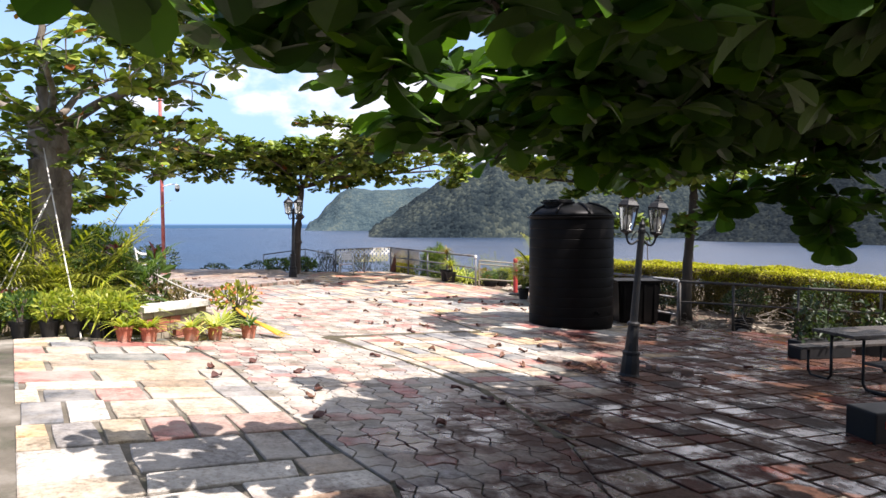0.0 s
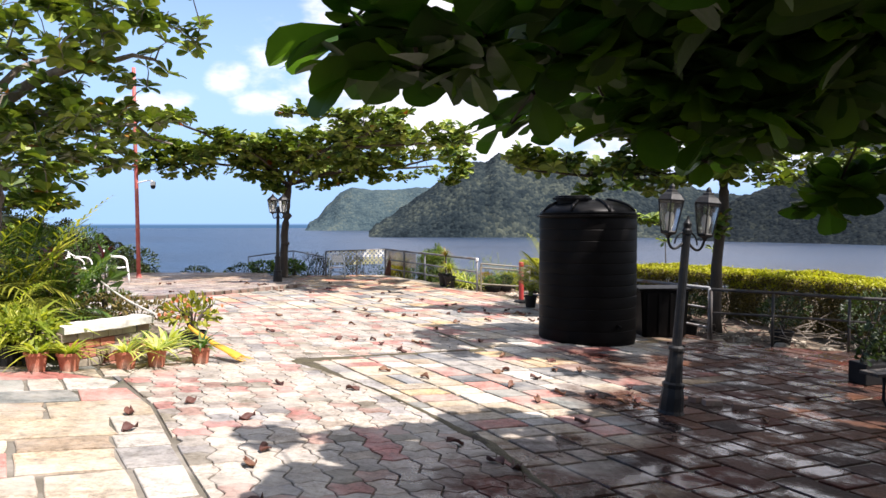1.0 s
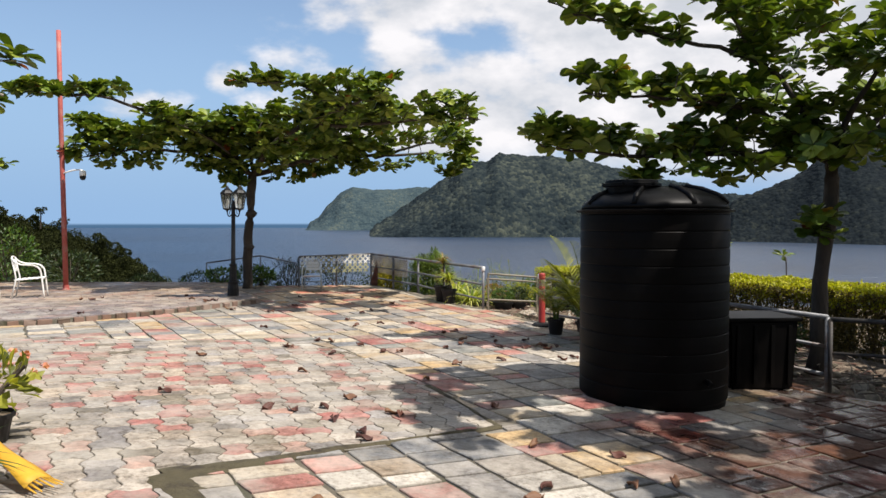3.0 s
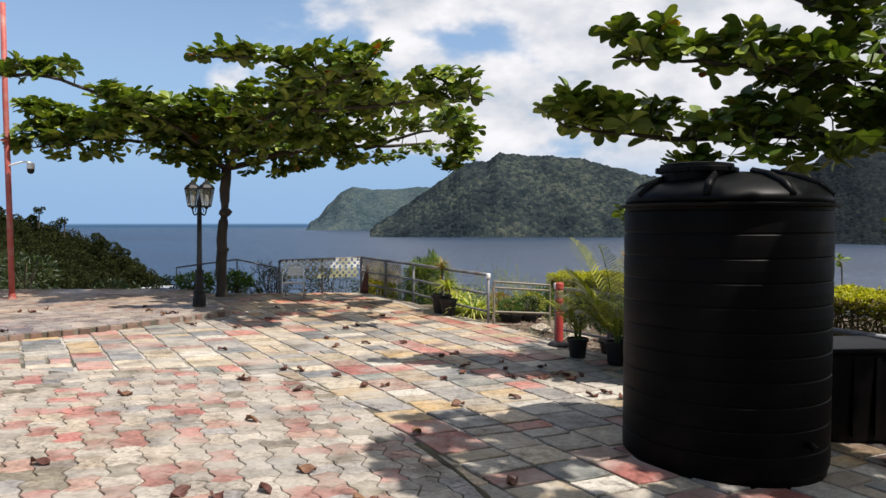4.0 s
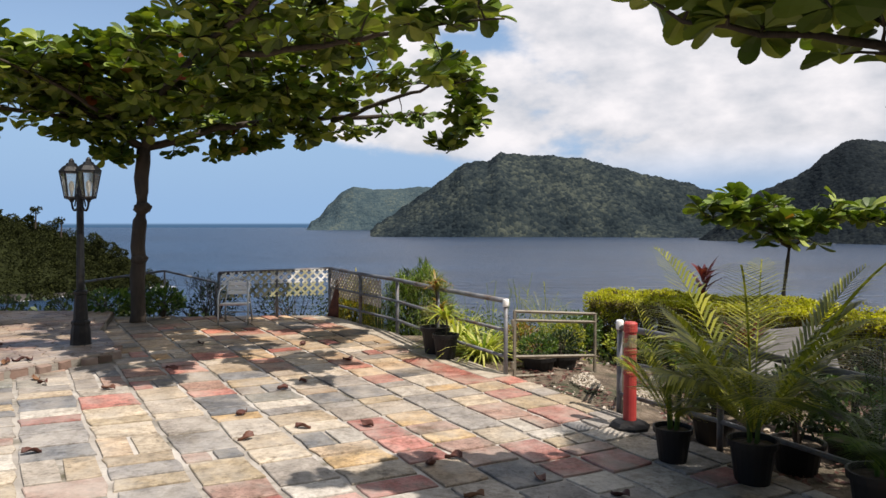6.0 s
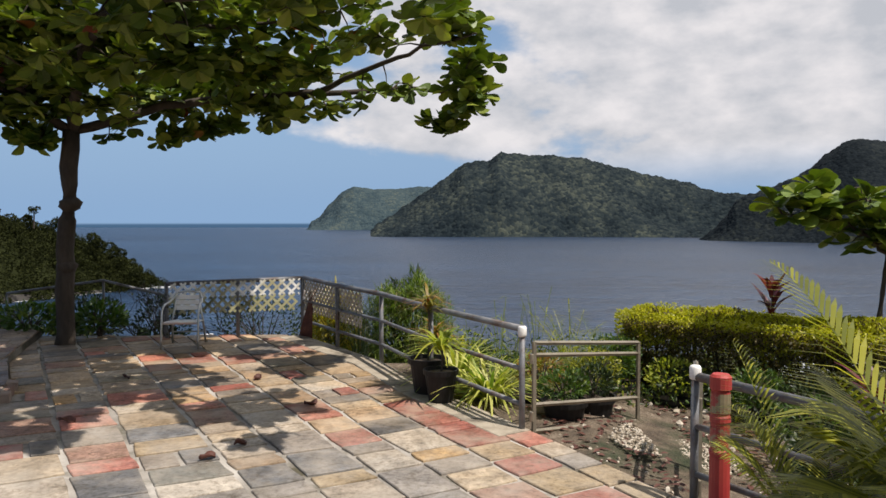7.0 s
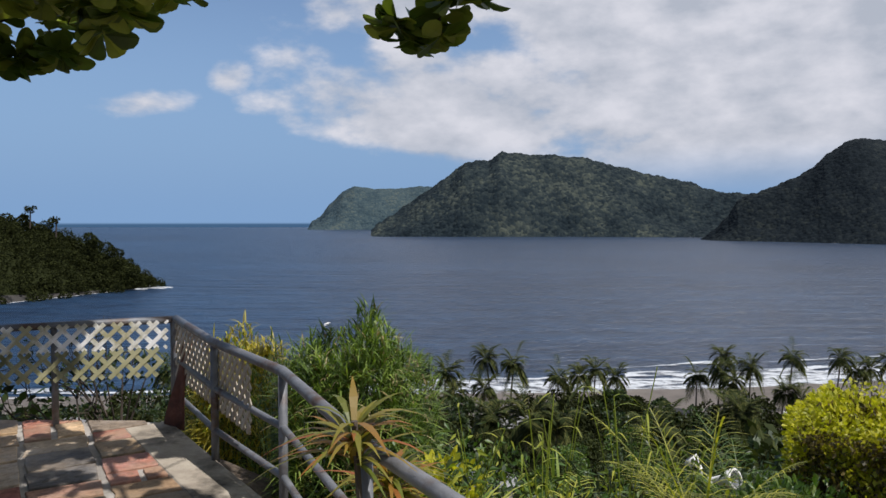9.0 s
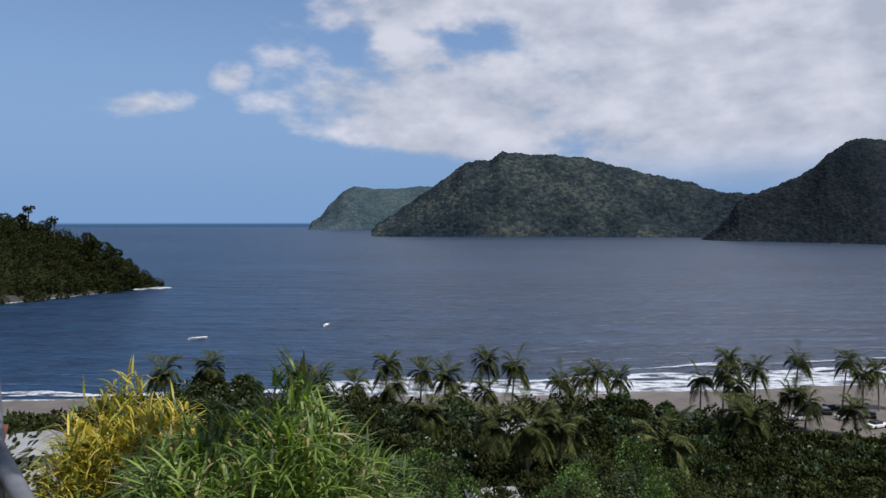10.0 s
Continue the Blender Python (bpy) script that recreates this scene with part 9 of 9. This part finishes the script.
def lay_slabs(turn, field, holes, heights, widths, limit, near, seed, gap=0.02):
    """Coursed slabs of mixed sizes over a field, cut round the holes."""
    r = random.Random(seed)
    if not KINDS:
        KINDS.extend(slab_mesh(r, "slab") for _ in range(8))
        for me, _, _ in KINDS:
            me.materials.append(M_SLAB)
    ax, ay = Vector((math.cos(turn), math.sin(turn))), Vector((-math.sin(turn), math.cos(turn)))
    xs, ys = [p[0] for p in field], [p[1] for p in field]
    singles, rest = 0, Joined()

    def free(cx, cy, w, h):
        for sx, sy in ((0, 0), (-1, -1), (1, -1), (1, 1), (-1, 1)):
            p = Vector((cx, cy)) + ax * (sx * w * 0.47) + ay * (sy * h * 0.47)
            if not inside(p.x, p.y, field) or any(inside(p.x, p.y, q) for q in holes):
                return False
        return True

    def put(cx, cy, w, h):
        nonlocal singles
        if not free(cx, cy, w, h):
            g = 0.5 - gap / 2 / max(w, h)
            pts = []
            for sx, sy in ((-1, -1), (0, -1), (1, -1), (1, 1), (0, 1), (-1, 1)):
                p = Vector((cx, cy)) + ax * (sx * w * g + r.uniform(-0.01, 0.01)) + ay * (sy * h * g + r.uniform(-0.01, 0.01))
                pts.append((p.x, p.y))
            pts = cut(pts, field, True)
            for q in holes:
                pts = cut(pts, q, False) if pts else pts
            if pts:
                mx, my = sum(p[0] for p in pts) / len(pts), sum(p[1] for p in pts) / len(pts)
                if inside(mx, my, field) and not any(inside(mx, my, q) for q in holes):
                    cut_stone(rest, pts, r.uniform(-0.003, 0.003))
            return
        m = flat_on(cx, cy, turn + r.uniform(-0.012, 0.012), r.uniform(-0.003, 0.004)) @ Matrix.Diagonal((w - gap, h - gap, 1, 1))
        me, v, f = KINDS[r.randrange(8)]
        if singles < limit and near[0] < cx < near[1] and near[2] < cy < near[3]:
            ob = new("slab", me)
            ob.parent = PAVEMENT
            ob.matrix_world = m
            singles += 1
        else:
            rest.add(v, f, m)

    b = -10.0
    while b < 30:
        rh = r.choice(heights)
        a = -30 + r.uniform(0, 0.5)
        while a < 26:
            w = r.choice(widths)
            c = ax * (a + w / 2) + ay * (b + rh / 2)
            if min(xs) < c.x < max(xs) and min(ys) < c.y < max(ys):
                if r.random() < 0.14 and w > 0.5:
                    put(*(c - ax * w / 4), w / 2, rh)
                    put(*(c + ax * w / 4), w / 2, rh)
                elif r.random() < 0.12 and rh > 0.42:
                    put(*(c - ay * rh / 4), w, rh / 2)
                    put(*(c + ay * rh / 4), w, rh / 2)
                else:
                    put(*c, w, rh)
            a += w
        b += rh
    if rest.v:
        rest.object("slabs", M_SLAB, PAVEMENT)


RAISED_PLOT = KERB + [(-14, 17.9), (-14, 26.9)]
BED_PLOT = [(-3.35, 10.45), (-3.2, 12.2), (-3.9, 13.3), (-5.4, 13.9), (-6.8, 15.7), (-8.1, 17.4), (-9.5, 17.7), (-14, 17.7), (-14, 9.7)]
TERRACE = [(max(-7.5, min(9.5, x)), max(0.5, y)) for x, y in terrace_outline()]
lay_slabs(radians(-59), TERRACE, [WAVY, RAISED_PLOT, BED_PLOT, BIG, STRIP], (0.42, 0.48, 0.54, 0.58), (0.24, 0.3, 0.36, 0.42, 0.54), 250, (-2.6, 2.9, 6.2, 24), 15, 0.042)
lay_slabs(radians(31.5), BIG, [WAVY, BED_PLOT], (0.34, 0.42, 0.5, 0.56, 0.62), (0.5, 0.62, 0.8, 0.95, 1.0), 50, (-6, 3, 3, 10), 16, 0.038)


def lay_wavy(size, poly, mat, parent, turn, limit, dz, name, amp=0.04):
    r = random.Random(8)
    kinds = [wavy_mesh(name, size, p, amp) for p in (0, 1)]
    for me, _, _ in kinds:
        me.materials.append(mat)
    ex, ey = Vector((math.cos(turn), math.sin(turn))), Vector((-math.sin(turn), math.cos(turn)))
    xs, ys = [p[0] for p in poly], [p[1] for p in poly]
    singles, rest = 0, Joined()
    span = int(40 / size)
    for j in range(-span, span):
        for i in range(-span, span):
            c = ex * (i * size) + ey * (j * size)
            if not (min(xs) - size < c.x < max(xs) + size and min(ys) - size < c.y < max(ys) + size):
                continue
            near = [inside(c.x + size * 0.62 * dx, c.y + size * 0.62 * dy, poly) for dx, dy in ((1, 0), (-1, 0), (0, 1), (0, -1), (0.7, 0.7), (-0.7, 0.7), (0.7, -0.7), (-0.7, -0.7))]
            if not any(near):
                continue
            if not all(near):
                n = len(kinds[0][1]) // 3
                pts = [c + ex * x + ey * y for x, y, _z in kinds[(i + j) % 2][1][:n]]
                pts = cut([(p.x, p.y) for p in pts], poly, True)
                if pts and inside(sum(p[0] for p in pts) / len(pts), sum(p[1] for p in pts) / len(pts), poly):
                    cut_stone(rest, pts, dz)
                continue
            me, v, f = kinds[(i + j) % 2]
            m = flat_on(c.x, c.y, turn, dz + r.uniform(-0.003, 0.003)) @ pose(0, 0, 0, r.uniform(-0.5, 0.5), r.uniform(-0.5, 0.5), 0)
            if singles < limit and c.y < 16:
                ob = new(name, me)
                ob.parent = parent
                ob.matrix_world = m
                singles += 1
            else:
                rest.add(v, f, m)
    if rest.v:
        rest.object(name + "s", mat, parent)


lay_wavy(0.23, WAVY, M_WAVY, PAVEMENT, radians(20), 300, 0.0, "wavy_paver")
lay_wavy(0.27, KERB + [(-13.8, 17.95), (-13.8, 26.6)], M_OLDPAVE, RAISED, radians(40), 0, 0.1, "worn_paver")
